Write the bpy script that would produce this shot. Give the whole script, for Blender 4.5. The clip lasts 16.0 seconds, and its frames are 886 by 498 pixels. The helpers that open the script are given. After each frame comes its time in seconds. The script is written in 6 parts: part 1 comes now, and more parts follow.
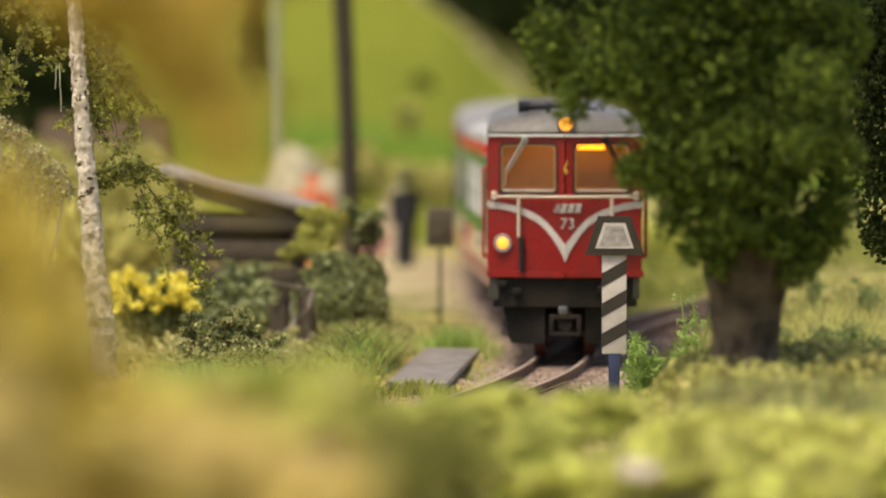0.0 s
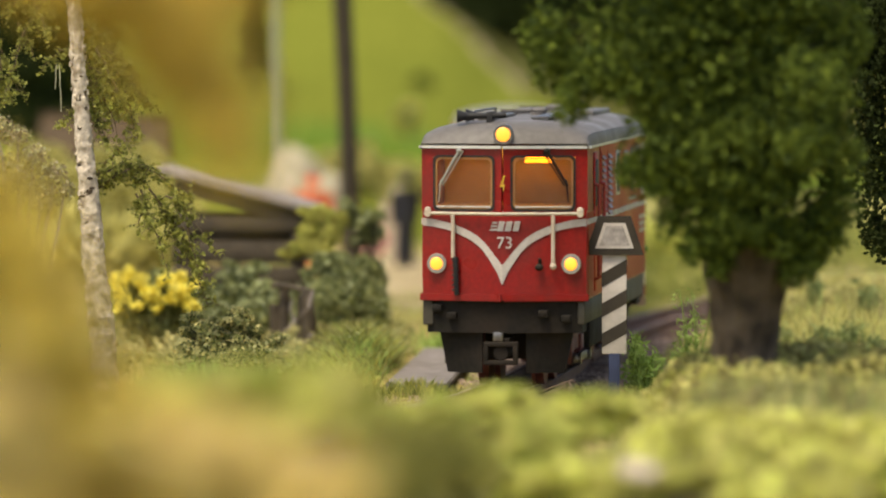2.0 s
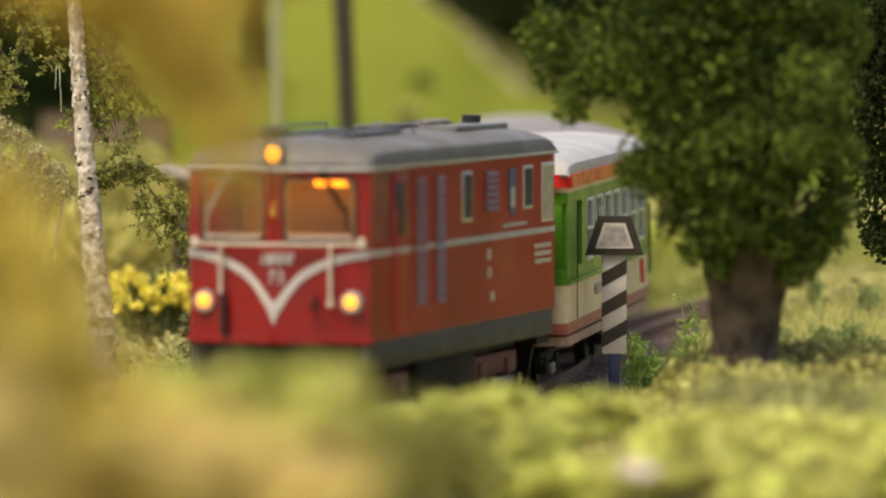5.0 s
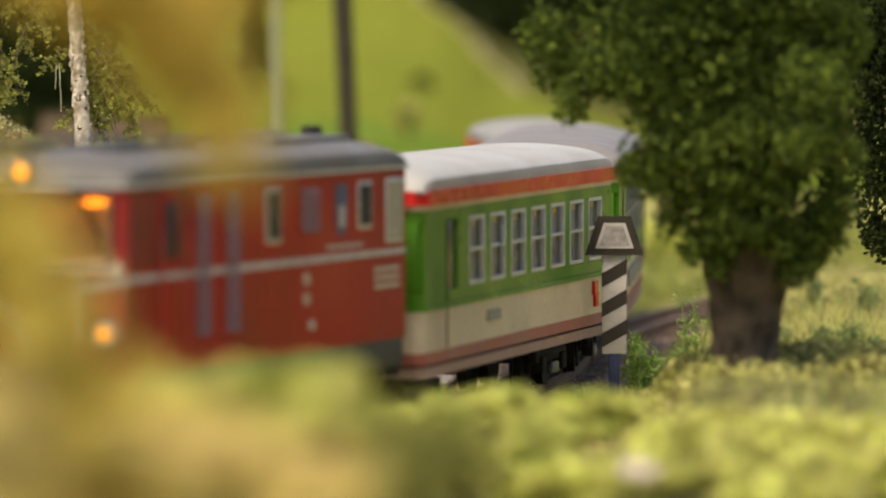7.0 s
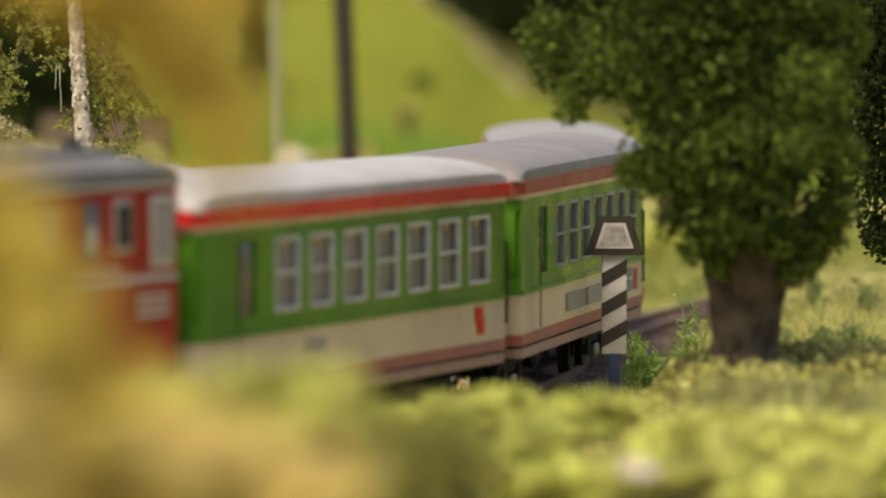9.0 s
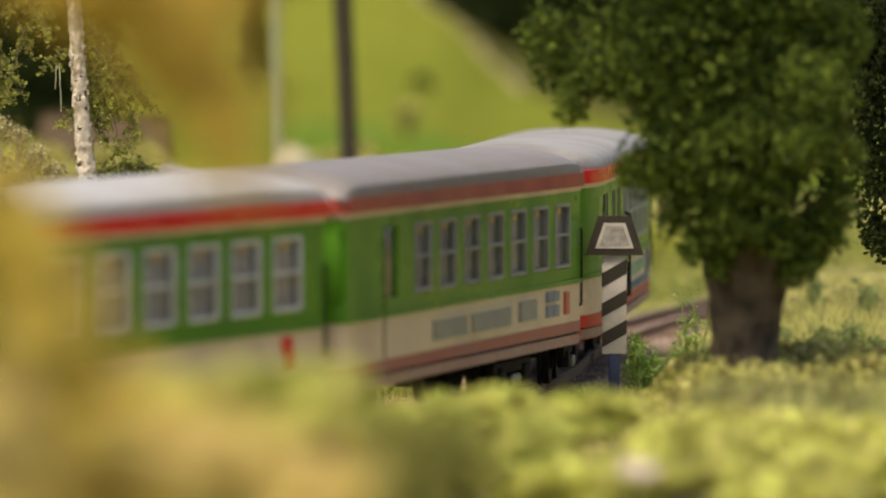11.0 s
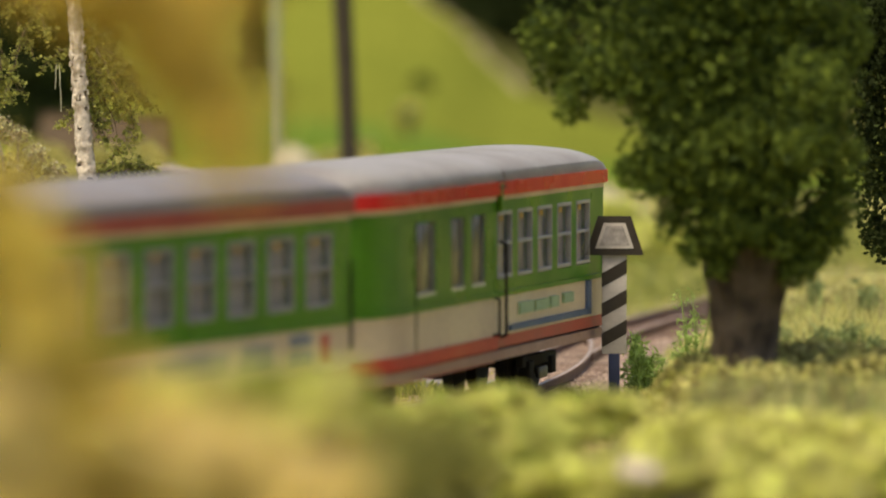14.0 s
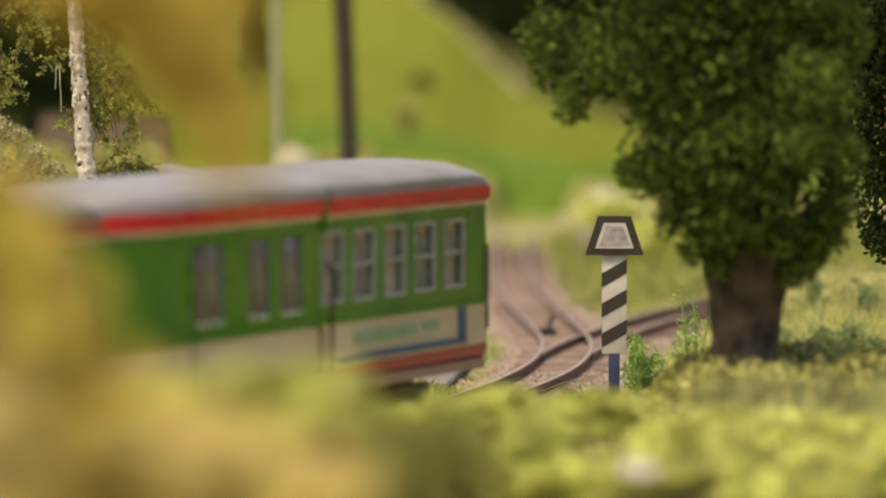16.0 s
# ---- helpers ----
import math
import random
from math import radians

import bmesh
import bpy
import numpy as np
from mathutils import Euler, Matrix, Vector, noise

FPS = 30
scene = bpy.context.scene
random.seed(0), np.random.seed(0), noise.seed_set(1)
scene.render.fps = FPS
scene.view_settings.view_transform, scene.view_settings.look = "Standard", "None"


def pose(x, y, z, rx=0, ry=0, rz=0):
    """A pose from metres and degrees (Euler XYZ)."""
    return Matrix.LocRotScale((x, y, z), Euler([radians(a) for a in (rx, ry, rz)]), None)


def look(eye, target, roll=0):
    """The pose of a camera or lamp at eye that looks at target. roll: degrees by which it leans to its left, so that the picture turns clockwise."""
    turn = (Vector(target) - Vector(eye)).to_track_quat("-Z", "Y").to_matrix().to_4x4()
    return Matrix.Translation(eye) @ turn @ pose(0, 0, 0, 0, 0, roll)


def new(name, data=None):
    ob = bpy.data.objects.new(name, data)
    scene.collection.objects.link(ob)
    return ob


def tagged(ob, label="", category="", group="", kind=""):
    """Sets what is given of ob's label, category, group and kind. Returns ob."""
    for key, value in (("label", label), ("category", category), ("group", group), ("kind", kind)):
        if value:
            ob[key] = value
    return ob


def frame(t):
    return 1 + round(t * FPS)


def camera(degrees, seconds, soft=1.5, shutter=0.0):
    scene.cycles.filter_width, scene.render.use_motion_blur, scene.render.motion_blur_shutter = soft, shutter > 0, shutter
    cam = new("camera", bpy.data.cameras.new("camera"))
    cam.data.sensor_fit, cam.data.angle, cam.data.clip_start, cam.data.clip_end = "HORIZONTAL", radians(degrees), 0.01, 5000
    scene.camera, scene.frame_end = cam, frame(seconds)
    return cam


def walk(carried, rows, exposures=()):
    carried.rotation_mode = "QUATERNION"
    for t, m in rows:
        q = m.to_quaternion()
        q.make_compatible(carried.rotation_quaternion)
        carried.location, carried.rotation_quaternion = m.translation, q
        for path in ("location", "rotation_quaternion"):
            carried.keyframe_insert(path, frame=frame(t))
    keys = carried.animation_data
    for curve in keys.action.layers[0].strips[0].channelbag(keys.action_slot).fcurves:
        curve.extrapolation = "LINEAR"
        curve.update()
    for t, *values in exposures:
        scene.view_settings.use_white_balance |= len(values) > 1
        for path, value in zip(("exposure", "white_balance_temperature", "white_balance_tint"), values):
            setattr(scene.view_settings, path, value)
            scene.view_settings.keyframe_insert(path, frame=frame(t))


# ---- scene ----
cam = camera(8.0, 16.0, soft=2.0, shutter=0.5)
EYE = pose(0, 0, 0.06465, 87.6826, 0, 0)
walk(cam, [(0.0, EYE), (16.0, EYE)], exposures=[(0.0, 0.40, 7050, 8), (4.5, 0.46, 7050, 8), (8.5, 0.38, 7200, 8), (16.0, 0.34, 7250, 8)])
cam.data.dof.use_dof = True
cam.data.dof.focus_distance = 1.05
cam.data.dof.aperture_fstop = 28.5

# ---- light: soft, slightly warm top light over a model layout ----
world = bpy.data.worlds.new("sky")
scene.world = world
world.use_nodes = True
sky = world.node_tree.nodes.new("ShaderNodeTexSky")
sky.sky_type, sky.sun_disc = "NISHITA", False
sky.sun_elevation, sky.sun_rotation = radians(64), radians(216)
sky.air_density, sky.dust_density = 0.6, 3.0
back = world.node_tree.nodes["Background"]
back.inputs["Strength"].default_value = 0.17
world.node_tree.links.new(sky.outputs["Color"], back.inputs["Color"])
sun = new("sun", bpy.data.lights.new("sun", "SUN"))
sun.data.energy, sun.data.angle, sun.data.color = 2.6, radians(22), (1.0, 0.9, 0.74)
sun.matrix_world = look((-0.56, -0.76, 1.95), (0, 0, 0))

# ---- materials ----
MM = 0.001


def mat(name, color, rough=0.6, grain=600, var=0.25, bump=0.1, metal=0.0, dirt=None, dirt_scale=90, dirt_amount=0.4,
        emit=0.0, island=0.0, rand=0.0, through_light=0.0, spec=0.5, tint=None):
    """A node material: a base colour with fine grain, larger stains, small relief."""
    m = bpy.data.materials.new(name)
    m.use_nodes = True
    nt = m.node_tree
    bs = nt.nodes["Principled BSDF"]
    nd, ln = nt.nodes.new, nt.links.new
    co = nd("ShaderNodeTexCoord").outputs["Object"]

    def mix(kind, fac, a, b):
        x = nd("ShaderNodeMix")
        x.data_type, x.blend_type = "RGBA", kind
        for sock, val in ((x.inputs[0], fac), (x.inputs[6], a), (x.inputs[7], b)):
            if isinstance(val, (int, float, tuple)):
                sock.default_value = val
            else:
                ln(val, sock)
        return x.outputs[2]

    def remap(val, a, b, lo, hi):
        x = nd("ShaderNodeMapRange")
        for k, v in enumerate((a, b, lo, hi)):
            x.inputs[k + 1].default_value = v
        ln(val, x.inputs[0])
        return x.outputs[0]

    fine = nd("ShaderNodeTexNoise")
    fine.inputs["Scale"].default_value, fine.inputs["Detail"].default_value = grain, 4
    ln(co, fine.inputs["Vector"])
    big = nd("ShaderNodeTexNoise")
    big.inputs["Scale"].default_value, big.inputs["Detail"].default_value = dirt_scale, 5
    ln(co, big.inputs["Vector"])
    col = mix("MIX", remap(fine.outputs["Fac"], 0.3, 0.7, 0, 1), tuple(c * (1 - var) for c in color) + (1,), tuple(min(c * (1 + var), 1) for c in color) + (1,))
    if dirt:
        col = mix("MIX", remap(big.outputs["Fac"], 0.42, 0.72, 0, dirt_amount), col, tuple(dirt) + (1,))
    if tint and island:
        geo = nd("ShaderNodeNewGeometry")
        col = mix("MIX", remap(geo.outputs["Random Per Island"], 0, 1, 0, 1), col, mix("MULTIPLY", 1.0, col, tuple(tint) + (1,)))
    if island:
        geo = nd("ShaderNodeNewGeometry")
        hs = nd("ShaderNodeHueSaturation")
        ln(remap(geo.outputs["Random Per Island"], 0, 1, 1 - island, 1 + island), hs.inputs["Value"])
        ln(col, hs.inputs["Color"])
        col = hs.outputs[0]
    if rand:
        oi = nd("ShaderNodeObjectInfo")
        hs = nd("ShaderNodeHueSaturation")
        ln(remap(oi.outputs["Random"], 0, 1, 1 - rand, 1 + rand), hs.inputs["Value"])
        ln(col, hs.inputs["Color"])
        col = hs.outputs[0]
    ln(col, bs.inputs["Base Color"])
    ln(remap(big.outputs["Fac"], 0.3, 0.7, max(rough - 0.1, 0.02), min(rough + 0.12, 1)), bs.inputs["Roughness"])
    bs.inputs["Metallic"].default_value = metal
    bs.inputs["Specular IOR Level"].default_value = spec
    if bump:
        b = nd("ShaderNodeBump")
        b.inputs["Strength"].default_value, b.inputs["Distance"].default_value = bump, 0.0004
        ln(fine.outputs["Fac"], b.inputs["Height"])
        ln(b.outputs[0], bs.inputs["Normal"])
    if emit:
        bs.inputs["Emission Color"].default_value = tuple(color) + (1,)
        bs.inputs["Emission Strength"].default_value = emit
    if through_light:
        tr = nd("ShaderNodeBsdfTranslucent")
        ln(col, tr.inputs["Color"])
        ms = nd("ShaderNodeMixShader")
        ms.inputs[0].default_value = through_light
        ln(bs.outputs[0], ms.inputs[1])
        ln(tr.outputs[0], ms.inputs[2])
        ln(ms.outputs[0], nt.nodes["Material Output"].inputs["Surface"])
    return m


def glass(name, color, rough=0.05, alpha=0.3, spec=0.5):
    m = bpy.data.materials.new(name)
    m.use_nodes = True
    bs = m.node_tree.nodes["Principled BSDF"]
    bs.inputs["Base Color"].default_value = tuple(color) + (1,)
    bs.inputs["Roughness"].default_value = rough
    bs.inputs["Alpha"].default_value = alpha
    bs.inputs["Specular IOR Level"].default_value = spec
    return m


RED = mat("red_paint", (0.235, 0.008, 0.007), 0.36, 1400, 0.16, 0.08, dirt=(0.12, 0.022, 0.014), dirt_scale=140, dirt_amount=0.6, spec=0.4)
# Besides dust, reflected light is painted in: brighter and browner than the front red.
LITSIDERED = mat("lit_side_red_paint", (0.37, 0.015, 0.008), 0.42, 900, 0.12, 0.05, dirt=(0.24, 0.060, 0.012), dirt_scale=38, dirt_amount=0.9, spec=0.14)
WHITE = mat("white_line_paint", (0.50, 0.47, 0.43), 0.5, 1500, 0.12, 0.04, dirt=(0.34, 0.27, 0.23), dirt_scale=300)
RAILING = mat("cream_rail_paint", (0.50, 0.43, 0.33), 0.5, 1500, 0.1, 0.0)
GREYROOF = mat("grey_roof_paint", (0.155, 0.145, 0.135), 0.46, 900, 0.18, 0.06, spec=0.25, dirt=(0.10, 0.092, 0.082), dirt_scale=70, dirt_amount=0.7)
DARK = mat("dark_frame_paint", (0.013, 0.011, 0.008), 0.7, 1200, 0.3, 0.15, dirt=(0.034, 0.024, 0.016), dirt_scale=150, dirt_amount=0.6, spec=0.2)
FRAMEGREEN = mat("olive_frame_paint", (0.032, 0.033, 0.022), 0.6, 1200, 0.2, 0.1, dirt=(0.12, 0.085, 0.06), dirt_scale=120)
BLACK = mat("black_rubber", (0.012, 0.012, 0.012), 0.55, 1200, 0.2, 0.05)
STEEL = mat("worn_steel", (0.22, 0.21, 0.195), 0.35, 1500, 0.2, 0.05, metal=0.9)
POSTPALE = mat("pale_green_post_paint", (0.34, 0.36, 0.24), 0.6, 500, 0.1, 0.05)
SLATGREY = mat("grey_louvre_slat", (0.26, 0.17, 0.16), 0.5, 1500, 0.1, 0.0)
MIDTRIM = mat("grey_window_trim", (0.40, 0.39, 0.36), 0.45, 1500, 0.1, 0.0)
DULLTRIM = mat("dulled_window_trim", (0.27, 0.27, 0.24), 0.5, 1500, 0.1, 0.0)
SILVER = mat("silver_trim", (0.62, 0.62, 0.59), 0.35, 1500, 0.08, 0.0, metal=0.3)
WHEELRED = mat("oxide_red_wheel", (0.16, 0.04, 0.025), 0.6, 1200, 0.25, 0.1, dirt=(0.06, 0.04, 0.03))
LAMPGLOW = mat("lit_lamp_glass", (1.0, 0.36, 0.04), 0.3, 900, 0.05, 0, emit=1.1)
CABGLOW = mat("lit_cab_lamp", (1.0, 0.33, 0.02), 0.4, 900, 0.05, 0, emit=2.6)
# For the unseen fill lights added inside the cab.
CABFILL = mat("hidden_cab_fill", (1.0, 0.42, 0.05), 0.4, 900, 0.05, 0, emit=70.0)
CABWALL = mat("tan_cab_wall", (0.34, 0.20, 0.045), 0.7, 500, 0.1, 0.03)
CABGLASS = glass("cab_glass", (0.4, 0.3, 0.2), 0.06, 0.08, 0.2)
COACHGLASS = glass("coach_glass", (0.34, 0.32, 0.30), 0.12, 0.22, 0.15)
DARKPANE = mat("dark_door_pane", (0.15, 0.125, 0.095), 0.2, 700, 0.2, 0.0)
PALEPANE = mat("pale_beige_pane", (0.34, 0.31, 0.28), 0.25, 700, 0.1, 0.0)
PLANKWOOD = mat("grey_plank_wood", (0.21, 0.19, 0.175), 0.85, 700, 0.25, 0.4, dirt=(0.13, 0.11, 0.10), dirt_scale=160, dirt_amount=0.6)
DUSTYTAN = mat("dusty_tan_step_board", (0.40, 0.25, 0.18), 0.7, 900, 0.15, 0.06, dirt=(0.30, 0.15, 0.11), dirt_scale=70)
BEIGE = mat("beige_curtain_and_backing", (0.37, 0.33, 0.295), 0.9, 700, 0.2, 0.1)
DRAPE = mat("cream_drape", (0.62, 0.52, 0.42), 0.9, 700, 0.15, 0.1)
YELLOW = mat("yellow_marking", (0.55, 0.34, 0.03), 0.5, 900, 0.1, 0)
GREEN = mat("green_coach_paint", (0.075, 0.220, 0.014), 0.32, 900, 0.10, 0.03, dirt=(0.070, 0.15, 0.022), dirt_scale=60, spec=0.15)
CREAM = mat("cream_coach_paint", (0.70, 0.56, 0.36), 0.5, 900, 0.08, 0.04, dirt=(0.46, 0.34, 0.24), dirt_scale=60, dirt_amount=0.55)
BRIGHTRED = mat("orange_red_paint", (0.66, 0.030, 0.028), 0.28, 900, 0.08, 0.02, dirt=(0.48, 0.035, 0.032), dirt_scale=80, spec=0.12)
DULLRED = mat("weathered_red_paint", (0.34, 0.045, 0.03), 0.5, 900, 0.1, 0.03, dirt=(0.2, 0.06, 0.05), dirt_scale=80)
SOLEBROWN = mat("dusty_red_sole_bar", (0.38, 0.10, 0.06), 0.6, 900, 0.15, 0.06, dirt=(0.36, 0.24, 0.18), dirt_scale=70, dirt_amount=0.7)
BRASS = mat("brass_window_bead", (0.42, 0.27, 0.12), 0.4, 1500, 0.1, 0.0, metal=0.5)
VESTRED = mat("red_vestibule_sole", (0.55, 0.045, 0.022), 0.45, 900, 0.12, 0.05, dirt=(0.40, 0.09, 0.05), dirt_scale=60, dirt_amount=0.5, spec=0.3)
SOLERED = mat("red_sole_bar_paint", (0.46, 0.065, 0.032), 0.55, 900, 0.12, 0.05, dirt=(0.36, 0.17, 0.11), dirt_scale=60, dirt_amount=0.6)
PALEROOF = mat("pale_grey_roof", (0.44, 0.43, 0.415), 0.42, 900, 0.08, 0.04, dirt=(0.34, 0.32, 0.31), dirt_scale=50, dirt_amount=0.7, spec=0.2)
ENDROOF = mat("dull_pale_roof", (0.31, 0.295, 0.28), 0.45, 900, 0.12, 0.04, dirt=(0.19, 0.17, 0.16), dirt_scale=45, dirt_amount=0.9, spec=0.2)
MIDROOF = mat("mid_grey_roof", (0.215, 0.197, 0.19), 0.5, 900, 0.12, 0.04, dirt=(0.24, 0.215, 0.20), dirt_scale=50, spec=0.3)
BLUE = mat("blue_lettering", (0.07, 0.11, 0.19), 0.55, 900, 0.1, 0)
FADEDBLUE = mat("faded_blue_grey_emblem", (0.22, 0.235, 0.255), 0.6, 500, 0.15, 0)
FADEDRED = mat("faded_red_emblem", (0.48, 0.13, 0.085), 0.6, 500, 0.15, 0)
GREYBLUE = mat("grey_lettering", (0.31, 0.29, 0.23), 0.6, 900, 0.1, 0)
PALEGREEN = mat("pale_green_lettering", (0.30, 0.42, 0.24), 0.6, 900, 0.15, 0)
RAILSTEEL = mat("rusty_rail", (0.19, 0.11, 0.07), 0.8, 900, 0.25, 0.1, metal=0.0, dirt=(0.16, 0.09, 0.06), dirt_scale=150)
RAILTOP = mat("polished_rail_head", (0.34, 0.27, 0.22), 0.5, 900, 0.2, 0.05, metal=0.1)
SLEEPER = mat("brown_sleeper", (0.17, 0.11, 0.08), 0.85, 900, 0.35, 0.3, dirt=(0.2, 0.15, 0.12), dirt_scale=200, rand=0.2)
BALLAST = mat("grey_brown_ballast", (0.36, 0.275, 0.22), 0.9, 900, 0.3, 0.2, island=0.45)
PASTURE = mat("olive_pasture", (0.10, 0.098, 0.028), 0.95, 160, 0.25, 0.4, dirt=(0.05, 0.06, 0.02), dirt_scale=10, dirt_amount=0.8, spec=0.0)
# Lawn made lighter to look sunlit: the sunlight is in the colour.
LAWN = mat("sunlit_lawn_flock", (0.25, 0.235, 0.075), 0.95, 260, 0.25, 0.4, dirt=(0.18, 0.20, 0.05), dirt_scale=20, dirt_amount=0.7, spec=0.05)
LITTER = mat("brown_leaf_litter", (0.24, 0.18, 0.08), 0.9, 400, 0.2, 0, island=0.5, through_light=0.1, spec=0.1, tint=(0.8, 1.2, 0.8))
GROUND = mat("grassy_earth", (0.36, 0.29, 0.11), 0.95, 260, 0.35, 0.5, dirt=(0.17, 0.20, 0.05), dirt_scale=22, dirt_amount=0.9, spec=0.05)
MEADOW = mat("meadow_flock", (0.170, 0.190, 0.030), 0.95, 160, 0.25, 0.4, dirt=(0.105, 0.130, 0.020), dirt_scale=6, dirt_amount=0.7, spec=0.0)
DIRT = mat("sandy_path", (0.37, 0.31, 0.19), 0.95, 300, 0.2, 0.3, dirt=(0.26, 0.22, 0.11), dirt_scale=30, spec=0.05)
MEADOWDEEP = mat("deep_green_meadow_flock", (0.105, 0.165, 0.028), 0.95, 160, 0.25, 0.4, dirt=(0.085, 0.125, 0.006), dirt_scale=8, dirt_amount=0.7, spec=0.0)
BALLASTBED = mat("brown_ballast_bed", (0.27, 0.20, 0.155), 0.95, 900, 0.35, 0.5, dirt=(0.17, 0.12, 0.09), dirt_scale=120, dirt_amount=0.7, spec=0.1)
OLDWOOD = mat("weathered_grey_wood", (0.32, 0.285, 0.26), 0.85, 700, 0.3, 0.4, dirt=(0.17, 0.135, 0.11), dirt_scale=160, dirt_amount=0.7)
DARKWOOD = mat("dark_brown_wood", (0.062, 0.048, 0.031), 0.85, 800, 0.35, 0.4, dirt=(0.12, 0.098, 0.07), dirt_scale=200)
POLEWOOD = mat("tarred_pole_wood", (0.035, 0.026, 0.013), 0.8, 500, 0.3, 0.3)
BARK = mat("brown_bark", (0.062, 0.043, 0.022), 0.95, 420, 0.55, 1.0, dirt=(0.17, 0.13, 0.085), dirt_scale=230, dirt_amount=0.9)
SCARBARK = mat("dark_birch_scar", (0.07, 0.05, 0.03), 0.9, 900, 0.3, 0.3)
TWIGBARK = mat("olive_brown_twig", (0.13, 0.10, 0.05), 0.85, 900, 0.3, 0.2)
PALECATKIN = mat("pale_green_catkin", (0.50, 0.50, 0.32), 0.8, 900, 0.15, 0.1)
BIRCHBARK = mat("white_birch_bark", (0.70, 0.62, 0.50), 0.9, 1300, 0.25, 0.8, dirt=(0.17, 0.12, 0.07), dirt_scale=700, dirt_amount=0.9)
LEAFDARK = mat("dark_green_leaf", (0.064, 0.110, 0.018), 0.75, 500, 0.2, 0, island=0.6, through_light=0.25, spec=0.2, tint=(1.8, 1.35, 1.0))
# Shade is put into this leaf colour, far darker than the other tree's green.
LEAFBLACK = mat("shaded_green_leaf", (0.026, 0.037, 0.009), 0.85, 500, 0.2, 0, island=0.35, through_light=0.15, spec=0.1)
LEAFBIRCH = mat("olive_birch_leaf", (0.28, 0.31, 0.085), 0.8, 500, 0.2, 0, island=0.4, through_light=0.35, spec=0.15, tint=(1.15, 1.05, 0.9))
LEAFGOLD = mat("golden_leaf", (0.92, 0.73, 0.22), 0.85, 300, 0.15, 0, dirt=(0.66, 0.48, 0.12), dirt_scale=60, dirt_amount=0.9, island=0.3, through_light=0.35, spec=0.1, tint=(0.85, 0.95, 0.8))
LEAFLIME = mat("lime_leaf", (0.80, 0.75, 0.25), 0.85, 300, 0.15, 0, dirt=(0.32, 0.36, 0.07), dirt_scale=140, dirt_amount=1.0, island=0.38, through_light=0.25, spec=0.1, tint=(0.75, 0.88, 0.65))
LEAFPALE = mat("pale_lime_leaf", (0.93, 0.86, 0.31), 0.85, 300, 0.15, 0, dirt=(0.44, 0.40, 0.11), dirt_scale=130, dirt_amount=1.0, island=0.4, through_light=0.25, spec=0.1, tint=(0.75, 0.85, 0.6))
LEAFBROWN = mat("brown_gold_leaf", (0.84, 0.64, 0.18), 0.85, 300, 0.15, 0, dirt=(0.58, 0.43, 0.11), dirt_scale=60, dirt_amount=0.9, island=0.3, through_light=0.35, spec=0.1, tint=(0.85, 0.95, 0.8))
LEAFDRYPINK = mat("dry_pinkish_lace_leaf", (0.40, 0.30, 0.21), 0.85, 400, 0.2, 0, island=0.5, through_light=0.2, spec=0.1, tint=(0.75, 1.0, 0.8))
MOSSDEEP = mat("deep_olive_moss", (0.36, 0.33, 0.08), 0.9, 400, 0.2, 0, island=0.45, through_light=0.2, spec=0.1, tint=(0.7, 0.9, 0.9))
LEAFOLIVE = mat("olive_bush_leaf", (0.50, 0.47, 0.16), 0.85, 300, 0.2, 0, island=0.4, through_light=0.25, spec=0.1)
LEAFIVY = mat("grey_green_ivy_leaf", (0.36, 0.40, 0.21), 0.6, 400, 0.2, 0, island=0.45, through_light=0.3, spec=0.3)
LEAFIVYDARK = mat("deep_green_ivy_leaf", (0.19, 0.225, 0.095), 0.75, 400, 0.2, 0, island=0.55, through_light=0.3, spec=0.15, tint=(1.3, 1.15, 1.0))
MOSS = mat("yellow_moss_flock", (0.58, 0.52, 0.15), 0.9, 400, 0.2, 0, island=0.45, through_light=0.2, spec=0.1, tint=(0.6, 0.72, 0.6))
LEAFWEED = mat("mid_green_weed_leaf", (0.24, 0.30, 0.12), 0.75, 400, 0.2, 0, island=0.4, through_light=0.3, spec=0.15)
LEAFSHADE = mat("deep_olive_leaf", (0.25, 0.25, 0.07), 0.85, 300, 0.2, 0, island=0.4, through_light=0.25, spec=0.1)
LEAFSAGE = mat("sage_leaf", (0.46, 0.48, 0.23), 0.8, 400, 0.2, 0, island=0.35, through_light=0.35, spec=0.15, tint=(1.05, 0.9, 0.8))
PETAL = mat("yellow_petal", (0.84, 0.74, 0.12), 0.7, 500, 0.1, 0, island=0.2, through_light=0.2)
GRASSGREEN = mat("fresh_grass_blade", (0.23, 0.29, 0.085), 0.7, 400, 0.2, 0, island=0.4, through_light=0.25, spec=0.2, tint=(1.5, 1.15, 0.9))
GRASSFRESH = mat("fresh_weed_leaf", (0.34, 0.47, 0.13), 0.75, 400, 0.2, 0, island=0.3, through_light=0.4, spec=0.15)
STRAW = mat("straw_flock", (0.62, 0.53, 0.26), 0.9, 400, 0.2, 0, island=0.4, through_light=0.2, spec=0.1, tint=(0.75, 0.9, 0.6))
GRASSDRY = mat("dry_grass_blade", (0.40, 0.35, 0.16), 0.8, 400, 0.2, 0, island=0.4, through_light=0.2, spec=0.2, tint=(0.7, 0.95, 0.7))
SIGNWHITE = mat("dusty_white_sign", (0.52, 0.48, 0.43), 0.7, 700, 0.15, 0.1, dirt=(0.42, 0.37, 0.32), dirt_scale=200)
